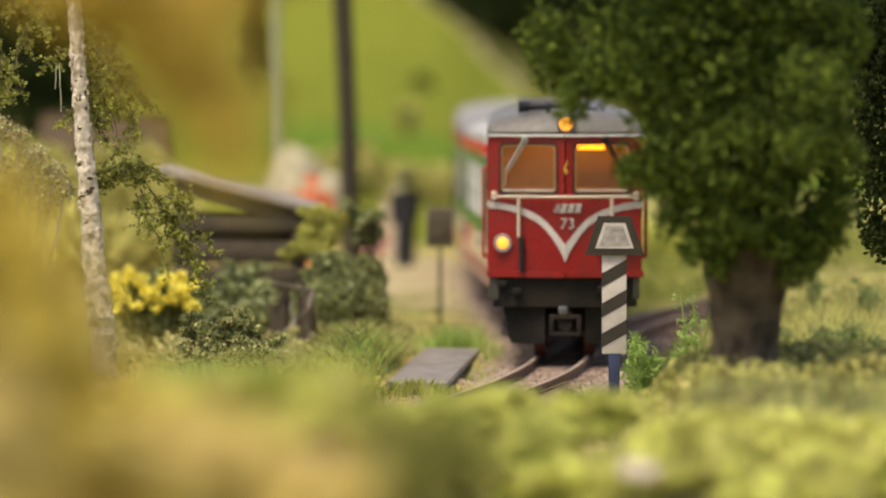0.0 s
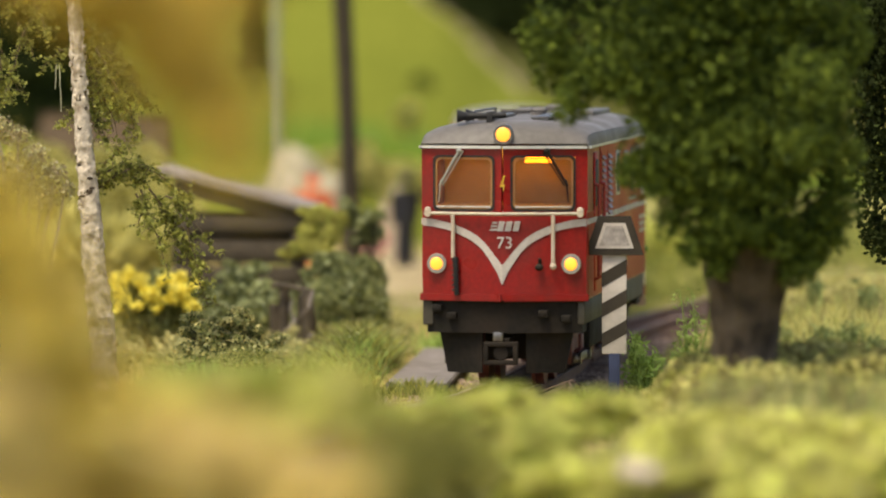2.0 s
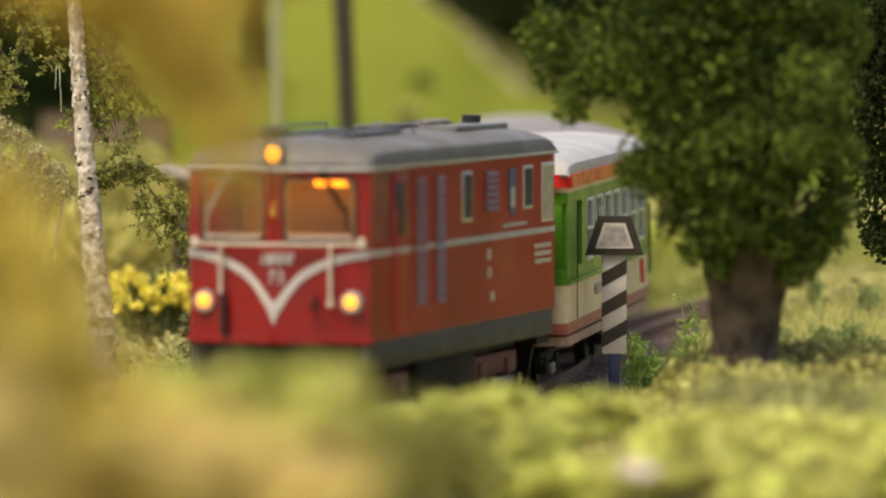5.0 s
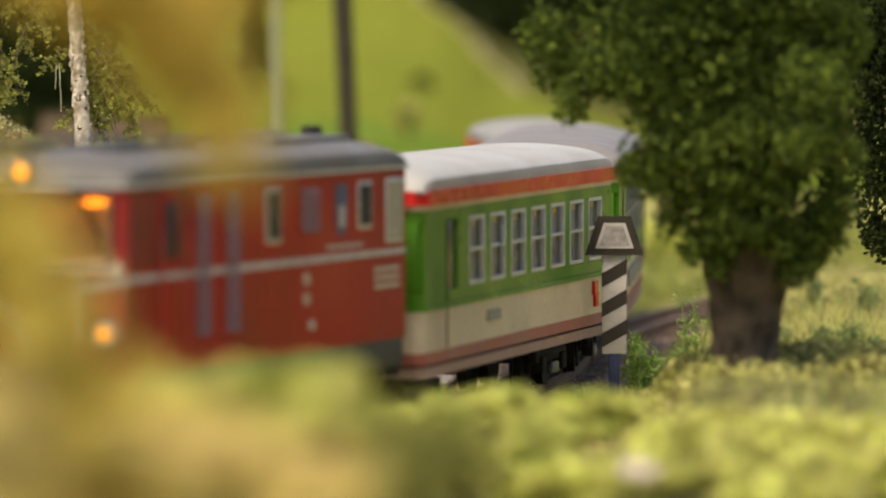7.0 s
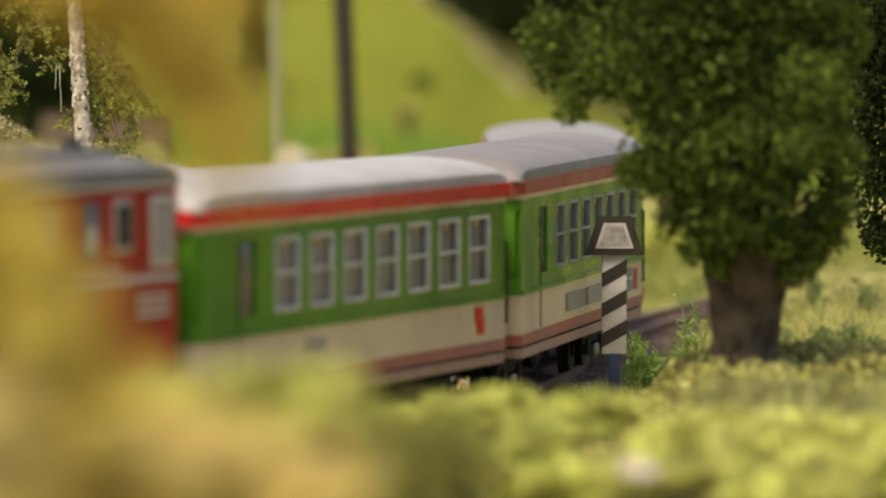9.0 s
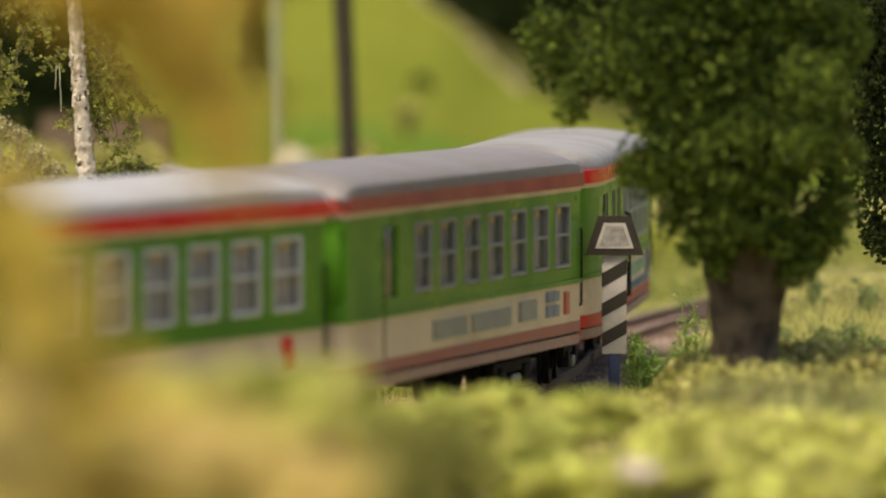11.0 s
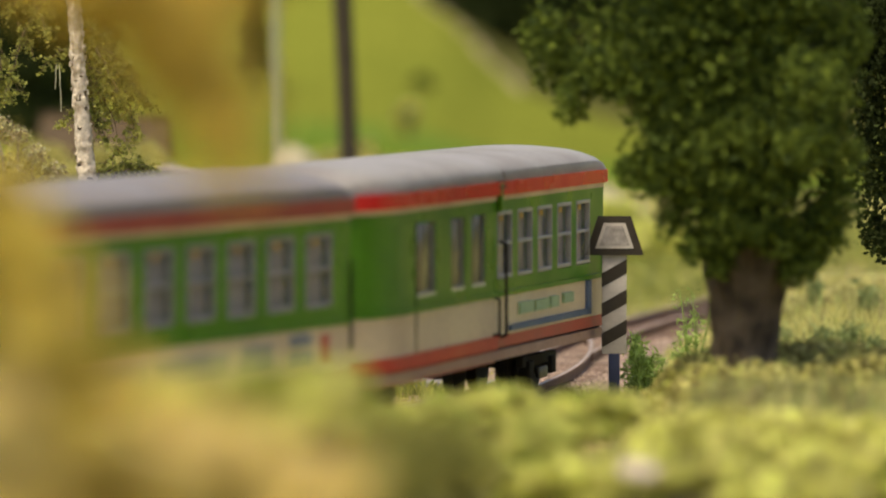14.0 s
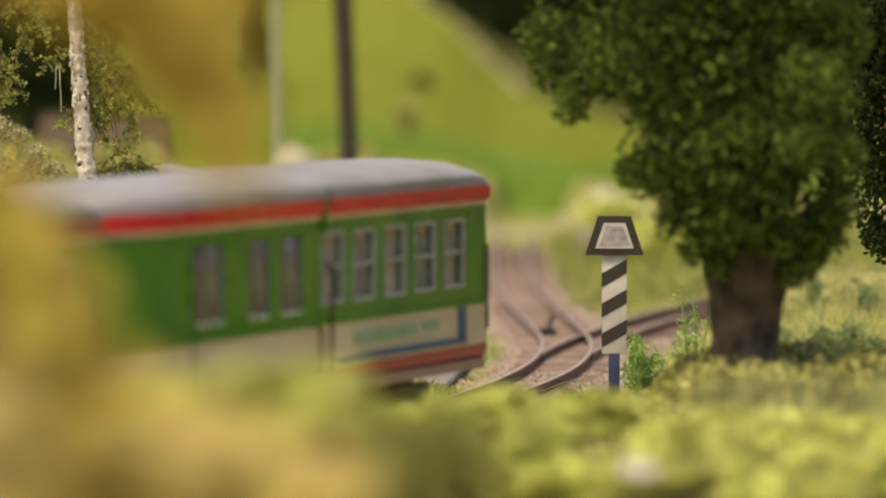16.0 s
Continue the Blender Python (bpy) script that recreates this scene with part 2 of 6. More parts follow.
SIGNMOTTLE = mat("mottled_grey_sign", (0.31, 0.285, 0.265), 0.8, 900, 0.35, 0.2, dirt=(0.26, 0.23, 0.21), dirt_scale=500)
SIGNDARK = mat("brown_black_sign", (0.028, 0.021, 0.012), 0.7, 700, 0.2, 0.1)
SIGNGREY = mat("grey_brown_sign", (0.13, 0.115, 0.085), 0.8, 700, 0.2, 0.1)
POSTBLUE = mat("dark_blue_post_foot", (0.018, 0.028, 0.07), 0.6, 700, 0.2, 0.1)


# ---- mesh helpers, in millimetres ----
def box(bm, x0, x1, y0, y1, z0, z1, bev=0.0):
    r = bmesh.ops.create_cube(bm, size=1.0)
    for v in r["verts"]:
        v.co = Vector((x0 + (v.co.x + 0.5) * (x1 - x0), y0 + (v.co.y + 0.5) * (y1 - y0), z0 + (v.co.z + 0.5) * (z1 - z0)))
    if bev:
        es = list({e for v in r["verts"] for e in v.link_edges})
        bmesh.ops.bevel(bm, geom=es, offset=bev, segments=2, profile=0.5, affect="EDGES")
    return bm


def rod(bm, a, b, r0, r1=None, seg=10):
    """A round bar from a to b, tapering from r0 to r1."""
    a, b = Vector(a), Vector(b)
    d = b - a
    q = d.to_track_quat("Z", "Y").to_matrix().to_4x4()
    bmesh.ops.create_cone(bm, cap_ends=True, segments=seg, radius1=r0, radius2=r0 if r1 is None else r1, depth=d.length,
                          matrix=Matrix.Translation((a + b) / 2) @ q)
    return bm


def path_tube(bm, pts, r, seg=8):
    for a, b in zip(pts, pts[1:]):
        rod(bm, a, b, r, seg=seg)
    for p in pts[1:-1]:
        bmesh.ops.create_uvsphere(bm, u_segments=seg, v_segments=5, radius=r, matrix=Matrix.Translation(p))
    return bm


def ball(bm, c, r, seg=16, sz=(1, 1, 1)):
    bmesh.ops.create_uvsphere(bm, u_segments=seg, v_segments=seg // 2, radius=r, matrix=Matrix.Translation(c) @ Matrix.Diagonal((*sz, 1)))
    return bm


def prism(bm, outline, axis, a, b):
    """A closed outline of 2D points, drawn out along an axis from a to b."""
    def at(p, s):
        return {"x": (s, p[0], p[1]), "y": (p[0], s, p[1]), "z": (p[0], p[1], s)}[axis]
    n = len(outline)
    lo = [bm.verts.new(at(p, a)) for p in outline]
    hi = [bm.verts.new(at(p, b)) for p in outline]
    fs = [bm.faces.new(lo), bm.faces.new(hi)] + [bm.faces.new((lo[i], lo[(i + 1) % n], hi[(i + 1) % n], hi[i])) for i in range(n)]
    bmesh.ops.recalc_face_normals(bm, faces=fs)
    return bm


def loft(bm, rings, closed=True, caps=True):
    """Rings of equally many 3D points, joined by quads."""
    vs = [[bm.verts.new(p) for p in ring] for ring in rings]
    n = len(rings[0])
    for a, b in zip(vs, vs[1:]):
        for i in range(n if closed else n - 1):
            bm.faces.new((a[i], a[(i + 1) % n], b[(i + 1) % n], b[i]))
    if caps:
        bm.faces.new(vs[0])
        bm.faces.new(vs[-1])
    bmesh.ops.recalc_face_normals(bm, faces=bm.faces)
    return bm


def B():
    return bmesh.new()


def mesh_of(name, bm, material, smooth=True):
    for v in bm.verts:
        v.co *= MM
    me = bpy.data.meshes.new(name)
    bm.to_mesh(me)
    bm.free()
    me.materials.append(material)
    if smooth:
        for p in me.polygons:
            p.use_smooth = True
        me.set_sharp_from_angle(angle=radians(38))
    return me


def part(name, bm, material, parent=None, label="", smooth=True):
    ob = new(name, mesh_of(name, bm, material, smooth))
    if parent:
        ob.parent = parent
    return tagged(ob, label)


def thing(name, m, label, category, group="", kind=""):
    ob = new(name)
    ob.empty_display_size = 0.005
    ob.matrix_world = m
    return tagged(ob, label, category, group, kind)


def at(x, y, z=0.0, rz=0.0):
    """A pose from millimetres."""
    return pose(x * MM, y * MM, z * MM, 0, 0, rz)


def faces_mesh(name, verts, faces, material, parent=None, label="", smooth=False):
    me = bpy.data.meshes.new(name)
    me.from_pydata((np.asarray(verts) * MM).tolist(), [], faces.tolist() if hasattr(faces, "tolist") else faces)
    me.materials.append(material)
    if smooth:
        me.polygons.foreach_set("use_smooth", [True] * len(me.polygons))
    ob = new(name, me)
    if parent:
        ob.parent = parent
    return tagged(ob, label)


RNG = np.random.default_rng(7)


def leaves(centres, size, spread=0.35, long=1.5, flat=0.0, droop=0.0):
    """Small four-cornered leaves at the given centres, turned at random. Returns vertices and faces."""
    n = len(centres)
    u = RNG.normal(size=(n, 3))
    u[:, 2] = u[:, 2] * (1 - flat) - droop
    u /= np.linalg.norm(u, axis=1)[:, None]
    w = RNG.normal(size=(n, 3))
    w -= (w * u).sum(1)[:, None] * u
    w /= np.linalg.norm(w, axis=1)[:, None]
    nrm = np.cross(u, w)
    s = size * (1 + spread * RNG.uniform(-1, 1, size=(n, 1)))
    v = np.stack([centres - u * s * long / 2, centres + w * s / 2 + nrm * s * 0.12, centres + u * s * long / 2, centres - w * s / 2 + nrm * s * 0.12], 1).reshape(-1, 3)
    return v, np.arange(4 * n).reshape(-1, 4)


def in_blobs(blobs, n, shell=0.55):
    """n points in a set of ellipsoids (x, y, z, rx, ry, rz), denser towards their skins."""
    b = np.array(blobs, float)
    wgt = (b[:, 3] * b[:, 4] * b[:, 5]) ** 0.67
    k = RNG.choice(len(b), n, p=wgt / wgt.sum())
    d = RNG.normal(size=(n, 3))
    d /= np.linalg.norm(d, axis=1)[:, None]
    r = RNG.uniform(0, 1, size=(n, 1)) ** shell
    r = r * (1 + 0.10 * RNG.normal(size=(n, 1)))
    return b[k, :3] + d * r * b[k, 3:6]


def blades(xy, z, height, width, lean=0.5):
    """Grass blades, each a bent strip of two pieces ending in a point. Returns vertices and faces."""
    n = len(xy)
    h = height * RNG.uniform(0.5, 1.15, size=n)
    a = RNG.uniform(0, 2 * np.pi, n)
    d = np.stack([np.cos(a), np.sin(a), np.zeros(n)], 1)
    b = RNG.uniform(0, 2 * np.pi, n)
    s = np.stack([np.cos(b), np.sin(b), np.zeros(n)], 1) * width / 2
    l = (h * RNG.uniform(0.1, lean, size=n))[:, None]
    p = np.column_stack([xy, z])
    up = np.column_stack([np.zeros(n), np.zeros(n), h])
    v = np.stack([p - s, p + s, p + up * 0.55 + d * l * 0.3 + s * 0.8, p + up * 0.55 + d * l * 0.3 - s * 0.8, p + up + d * l], 1).reshape(-1, 3)
    i = np.arange(n)[:, None] * 5
    return v, [list(q) for q in (i + np.array([0, 1, 2, 3])).tolist()] + (i + np.array([3, 2, 4])).tolist()


# ---- the track's course, in millimetres ----
STEP = 2.0
SS = np.arange(-900, 1100, STEP)


def bend(s):
    """Curvature along the track: a straight far stretch, then one long bend."""
    k = -0.0013132 - 1.53e-7 * s + 7.148e-9 * s * s
    k = np.where(s > 420, -0.0013132 - 1.53e-7 * 420 + 7.148e-9 * 420 ** 2, k)
    return np.where(s < 0, -0.0013132 * np.clip(1 + s / 56, 0, 1) + 0.00012 * np.clip((-s - 120) / 60, 0, 1), k)


KK = bend(SS)
TH = np.concatenate([[0], np.cumsum((KK[1:] + KK[:-1]) / 2 * STEP)])
ZERO = int(np.argmin(abs(SS)))
TH = TH - TH[ZERO] + radians(-90.61321)
TX = np.concatenate([[0], np.cumsum((np.cos(TH[1:]) + np.cos(TH[:-1])) / 2 * STEP)])
TY = np.concatenate([[0], np.cumsum((np.sin(TH[1:]) + np.sin(TH[:-1])) / 2 * STEP)])
TX, TY = TX - TX[ZERO] + 22.8798, TY - TY[ZERO] + 1170.1537


def track(s):
    return np.interp(s, SS, TX), np.interp(s, SS, TY), np.interp(s, SS, TH)


def grade(s):
    """Height of the rails: level in front, falling gently towards the back."""
    return -0.0125 * np.clip(-s - 40, 0, 260)


# the second track, which joins at the turnout beside the lever
SIDE_S = np.arange(0, 420, STEP)
SIDE_TH = radians(86.0) - SIDE_S * 0.0008
SIDE_X = 17.6 + np.concatenate([[0], np.cumsum(np.cos(SIDE_TH[1:]) * STEP)])
SIDE_Y = 1088.0 + np.concatenate([[0], np.cumsum(np.sin(SIDE_TH[1:]) * STEP)])


def track_distance(x, y):
    d = np.full(np.shape(x), 1e9)
    for cx, cy in ((TX[::4], TY[::4]), (SIDE_X[::4], SIDE_Y[::4])):
        for a, b in zip(cx, cy):
            d = np.minimum(d, (x - a) ** 2 + (y - b) ** 2)
    return np.sqrt(d)


def land(x, y):
    """Height of the ground in millimetres."""
    x, y = np.asarray(x, float), np.asarray(y, float)
    z = -3.0 + 0.7 * np.sin(x / 17 + 1) * np.cos(y / 23) + 0.5 * np.sin(x / 7 + y / 9)
    # meadow hill at the back, falling to the right
    rise = np.clip((y - 1830) / 900, 0, 1.6)
    ridge = 1 / (1 + np.exp(np.clip((x - 25 - (y - 1900) * 0.02) / 22, -50, 50)))
    z = z + rise * (26 + 70 * ridge)
    z = z + np.clip((y - 3000) / 900, 0, 1) * 70
    # a mound under the tree, and a bank at the back beside the track
    far_end = np.clip((150 - x) / 40, 0, 1)
    side = far_end / (1 + np.exp(np.clip((31 - x) / 2.2, -50, 50)))
    z = z + (11.5 + 0.8 * np.sin(x / 5 + y / 13)) * side * np.exp(-(np.clip(830 - y, 0, None) / 45) ** 2 - (np.clip(y - 955, 0, None) / 38) ** 2)
    # the ground falls with the track towards the back
    z = z - 0.0125 * np.clip(y - 1212, 0, 260) * np.exp(-((x - 20) / 14) ** 2)
    # a slight rise under the plank
    z = z + 1.5 * np.exp(-((x + 3) / 9) ** 2 - ((y - 1100) / 55) ** 2)
    # a grassy bank in the sun, and a hummock beside the plank
    z = z + 10 * far_end / (1 + np.exp(np.clip((60 - x) / 3.5, -50, 50))) * np.clip((y - 1075) / 90, 0, 1) * np.clip((1300 - y) / 60, 0, 1)
    z = z + 4.5 * np.exp(-((x + 15.5) / 5) ** 2 - ((y - 1112) / 28) ** 2)
    z = z + 4 * np.exp(-(((x - 95) / 30) ** 2)) * np.clip((y - 1150) / 200, 0, 1) * np.clip((1900 - y) / 400, 0, 1)
    return z


# ---- ground, one sheet to the horizon ----
gx = np.concatenate([-np.geomspace(60000, 220, 14), np.arange(-200, -60, 5.0), np.arange(-60, 90, 2.0), np.arange(90, 201, 5.0), np.geomspace(220, 60000, 14)])
gy = np.concatenate([-np.geomspace(60000, 200, 10), np.arange(0, 560, 40), np.arange(560, 2000, 6.0), np.arange(2000, 3400, 25), np.geomspace(3500, 60000, 14)])
X, Y = np.meshgrid(gx, gy)
Z = land(X, Y)
near = (abs(X) < 210) & (Y > 400) & (Y < 2000)
rise_ = np.clip((13 - track_distance(X[near], Y[near])) / 4, 0, 1)
Z[near] = Z[near] * (1 - rise_) + (grade(1170 - Y[near]) - 2.2) * rise_
W_ = len(gx)
idx = np.arange(len(gy) - 1)[:, None] * W_ + np.arange(W_ - 1)[None]
quads = np.stack([idx, idx + 1, idx + W_ + 1, idx + W_], -1).reshape(-1, 4)
ground = faces_mesh("ground", np.stack([X, Y, Z], -1).reshape(-1, 3), quads, GROUND, None, smooth=True)
ground.data.materials.append(MEADOW)
ground.data.materials.append(DIRT)
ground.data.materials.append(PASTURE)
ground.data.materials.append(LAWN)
ground.data.materials.append(MEADOWDEEP)
ground.data.materials.append(BALLASTBED)
cy = Y.reshape(-1)[quads[:, 0]]
cx = X.reshape(-1)[quads[:, 0]]
kind_ = (cy > 1700 + 0.5 * np.maximum(cx, 0)).astype(int)
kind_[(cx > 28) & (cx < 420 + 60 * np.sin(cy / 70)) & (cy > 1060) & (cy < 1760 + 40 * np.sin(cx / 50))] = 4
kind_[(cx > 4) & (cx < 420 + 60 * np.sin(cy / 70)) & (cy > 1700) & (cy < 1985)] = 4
kind_[(cx > 6) & (cx < 40 + 5 * np.sin(cy / 9)) & (cy > 1840) & (cy < 1885)] = 2
kind_[(abs(cx) < 380 + 70 * np.sin(cy / 40)) & (cy > 1985) & (cy < 2060 + 12 * np.sin(cx / 9))] = 5
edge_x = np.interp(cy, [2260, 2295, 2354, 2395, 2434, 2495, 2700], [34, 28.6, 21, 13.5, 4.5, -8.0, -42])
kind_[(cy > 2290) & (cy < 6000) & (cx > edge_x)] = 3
kind_[(cy > 2290) & (cy < 2900) & (cx > edge_x - 2.2) & (cx < edge_x + 2.0)] = 2
kind_[(cx > -26) & (cx < 26) & (cy > 1340) & (cy < 1640)] = 2
bed = (abs(cx) < 120) & (cy > 700) & (cy < 1700)
kind_[np.flatnonzero(bed)[track_distance(cx[bed], cy[bed]) < 12.5]] = 6
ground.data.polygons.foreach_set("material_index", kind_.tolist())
tagged(ground, "olive and yellow-green flocked meadow ground", "ground", kind="structure")


# ---- rails, sleepers, ballast ----
def rail_line(name, s0, s1, off, course):
    bm = B()
    prof = [(-0.8, -2.4), (0.8, -2.4), (0.8, -2.15), (0.16, -1.95), (0.16, -0.6), (0.42, -0.45), (0.42, -0.1), (0.32, 0.0), (-0.32, 0.0), (-0.42, -0.1), (-0.42, -0.45), (-0.16, -0.6), (-0.16, -1.95), (-0.8, -2.15)]
    rings = []
    for s in np.arange(s0, s1, 6.0):
        x, y, th = course(s)
        n = (-math.sin(th), math.cos(th))
        drop = float(grade(s)) if course is track else 0.0
        rings.append([(x + n[0] * (off + a), y + n[1] * (off + a), z + drop) for a, z in prof])
    loft(bm, rings)
    for f in bm.faces:
        f.material_index = 0
    me = mesh_of(name, bm, RAILSTEEL)
    me.materials.append(RAILTOP)
    for p in me.polygons:
        if p.normal.z > 0.8 and p.center.z > float(grade(1170 - p.center.y / MM)) * MM - 0.0003:
            p.material_index = 1
    ob = new(name, me)
    return tagged(ob, "rusty narrow-gauge rail with polished head", "rail", kind="structure")


def side_course(s):
    return np.interp(s, SIDE_S, SIDE_X), np.interp(s, SIDE_S, SIDE_Y), np.interp(s, SIDE_S, SIDE_TH)


for off in (-4.5, 4.5):
    rail_line("rail", -640, 640, off, track)
    rail_line("rail", 52, 400, off, side_course).location.z = -0.00006

sl = B()
box(sl, -1.1, 1.1, -8.5, 8.5, -3.7, -1.6, 0.15)
sleeper_mesh = mesh_of("sleeper", sl, SLEEPER)


def lay_sleepers(name, course, s0, s1, label):
    bed = thing(name, Matrix(), label, "track", kind="structure")
    for s in np.arange(s0, s1, 7.2):
        x, y, th = course(s)
        ob = new("sleeper", sleeper_mesh)
        ob.parent = bed
        ob.matrix_basis = at(x + random.uniform(-.3, .3), y, random.uniform(-.25, .1) + (float(grade(s)) if course is track else 0.0), math.degrees(th) + random.uniform(-1.5, 1.5))


lay_sleepers("track_main", track, -560, 440, "brown wooden sleepers of the main narrow-gauge track")
lay_sleepers("track_siding", side_course, 80, 380, "brown wooden sleepers of the diverging track")

# ballast stones
nb = 44000
s = RNG.uniform(-420, 330, nb)
x, y, th = track(s)
o = RNG.normal(0, 6.8, nb)
bx, by = x - np.sin(th) * o, y + np.cos(th) * o
s2 = RNG.uniform(10, 330, 11000)
x2, y2, th2 = side_course(s2)
o2 = RNG.normal(0, 6.0, 11000)
bx, by = np.concatenate([bx, x2 - np.sin(th2) * o2]), np.concatenate([by, y2 + np.cos(th2) * o2])
oo = np.concatenate([o, o2])
nb = len(bx)
tet = np.array([(1, 0, -.3), (-.5, .87, -.3), (-.5, -.87, -.3), (0.1, 0, .8)])
rs = RNG.uniform(0.2, 0.46, (nb, 1, 1))
ang = RNG.uniform(0, 6.28, nb)
ca, sa = np.cos(ang), np.sin(ang)
R = np.zeros((nb, 3, 3))
R[:, 0, 0], R[:, 0, 1], R[:, 1, 0], R[:, 1, 1], R[:, 2, 2] = ca, -sa, sa, ca, 1
v = (tet[None] * RNG.uniform(0.7, 1.3, (nb, 4, 3)) * rs) @ R.transpose(0, 2, 1)
rise_ = np.clip((13 - abs(oo)) / 4, 0, 1)
bz = land(bx, by) * (1 - rise_) + (grade(1170 - by) - 2.2) * rise_ + np.where(abs(oo) < 9, 0.25, 0.15)
v += np.stack([bx, by, bz], 1)[:, None]
f = (np.arange(nb)[:, None, None] * 4 + np.array([[0, 1, 3], [1, 2, 3], [2, 0, 3]])).reshape(-1, 3)
tagged(faces_mesh("ballast", v.reshape(-1, 3), f, BALLAST), "loose grey-brown ballast stones along the track", "ballast", kind="stuff")


# ---- locomotive ----
NOSE = 3.2


def nose_x(y, half=52.0, w=13.5):
    return half + NOSE * (1 - abs(y) / w)


def plan_outline(half, w, nose=NOSE, tail=1.2, inset=0.0):
    """The body's plan: a shallow prow in front, a flatter one behind."""
    w -= inset
    return [(half - inset, w), (half + nose - inset, 0.0), (half - inset, -w), (-half + inset, -w), (-half - tail + inset, 0), (-half + inset, w)]


def on_front(bm, y0, y1, z0, z1, thick, sink=0.0, seg=1, bev=0.0):
    """A plate that lies on the front's slanting face, from y0 to y1, all on one side of the middle."""
    x0, x1 = nose_x(y0), nose_x(y1)
    vs = [(x0 - sink, y0, z0), (x1 - sink, y1, z0), (x1 - sink, y1, z1), (x0 - sink, y0, z1)]
    ln_ = math.hypot(x1 - x0, y1 - y0)
    sg = 1 if y1 > y0 else -1
    n = Vector(((y1 - y0) / ln_ * sg, -(x1 - x0) / ln_ * sg, 0)) * thick
    lo = [bm.verts.new(p) for p in vs]
    hi = [bm.verts.new(Vector(p) + n) for p in vs]
    fs = [bm.faces.new(lo), bm.faces.new(hi)] + [bm.faces.new((lo[i], lo[(i + 1) % 4], hi[(i + 1) % 4], hi[i])) for i in range(4)]
    bmesh.ops.recalc_face_normals(bm, faces=fs)
    if bev:
        bmesh.ops.bevel(bm, geom=list({e for q in fs for e in q.edges}), offset=bev, segments=2, affect="EDGES")
    return bm


def front_ring(bm, sd, y0, y1, z0, z1, wide, rad, thick, lift):
    """A frame with rounded corners that lies on the front's slanting face."""
    def outline(inset, r):
        pts = []
        for cy_, cz_, a0 in ((y1 - inset - r, z1 - inset - r, 0), (y0 + inset + r, z1 - inset - r, 90), (y0 + inset + r, z0 + inset + r, 180), (y1 - inset - r, z0 + inset + r, 270)):
            for k in range(5):
                a = radians(a0 + 22.5 * k)
                pts.append((cy_ + r * math.cos(a), cz_ + r * math.sin(a)))
        return pts
    rings = []
    for inset, r, up in ((0, rad, lift), (0, rad, lift + thick), (wide, rad, lift + thick), (wide, rad, lift - 0.5)):
        rings.append([(nose_x(y) + up, sd * y, z) for y, z in outline(inset, r)])
    return loft(bm, rings, caps=False)


def roof_rings(half, w, zr, rise, over, nose, tail, n=13, ends=((1.0, 0.0), (0.985, .45), (0.95, .75), (0.88, .93), (0.78, 1.0)), thick=0.9):
    """Cross-sections of an arched roof whose ends round off."""
    rings = []
    st = [(half, e, k) for e, k in ends] + [(-half, e, k) for e, k in ends[::-1]]
    for h, e, k in st:
        ring = []
        for i in range(n):
            a = math.pi * i / (n - 1)
            yy = (w + over) * math.cos(a) * (0.97 + 0.03 * k)
            zz = zr + rise * k * math.sin(a) ** 0.62 if 0 < i < n - 1 else zr
            ext = (nose if h > 0 else tail) * (1 - abs(yy) / (w + over))
            xx = (h + math.copysign(over + ext, h)) * 1.0 - math.copysign((1 - e) * half, h)
            ring.append((xx, yy, zz))
        ring += [(ring[-1][0], -(w + over) * 0.99, zr - thick), (ring[0][0], (w + over) * 0.99, zr - thick)]
        rings.append(ring)
    return rings


def wheelset(parent, x, r, gauge=9.0, m_wheel=WHEELRED, crank=False):
    for sd in (-1, 1):
        bm = B()
        rod(bm, (0, sd * (gauge / 2 - 0.5), 0), (0, sd * (gauge / 2 + 0.9), 0), r, seg=28)
        rod(bm, (0, sd * (gauge / 2 - 1.0), 0), (0, sd * (gauge / 2 - 0.4), 0), r + 0.6, seg=28)
        rod(bm, (0, sd * (gauge / 2 + 0.9), 0), (0, sd * (gauge / 2 + 1.3), 0), r * 0.35, seg=12)
        if crank:
            box(bm, -r * 0.8, r * 0.3, sd * (gauge / 2 + 0.9), sd * (gauge / 2 + 1.7), -1.0, 1.0, 0.0)
        w = part("wheel", bm, m_wheel, parent, "oxide-red steel wheel")
        w.location = (x * MM, 0, r * MM)


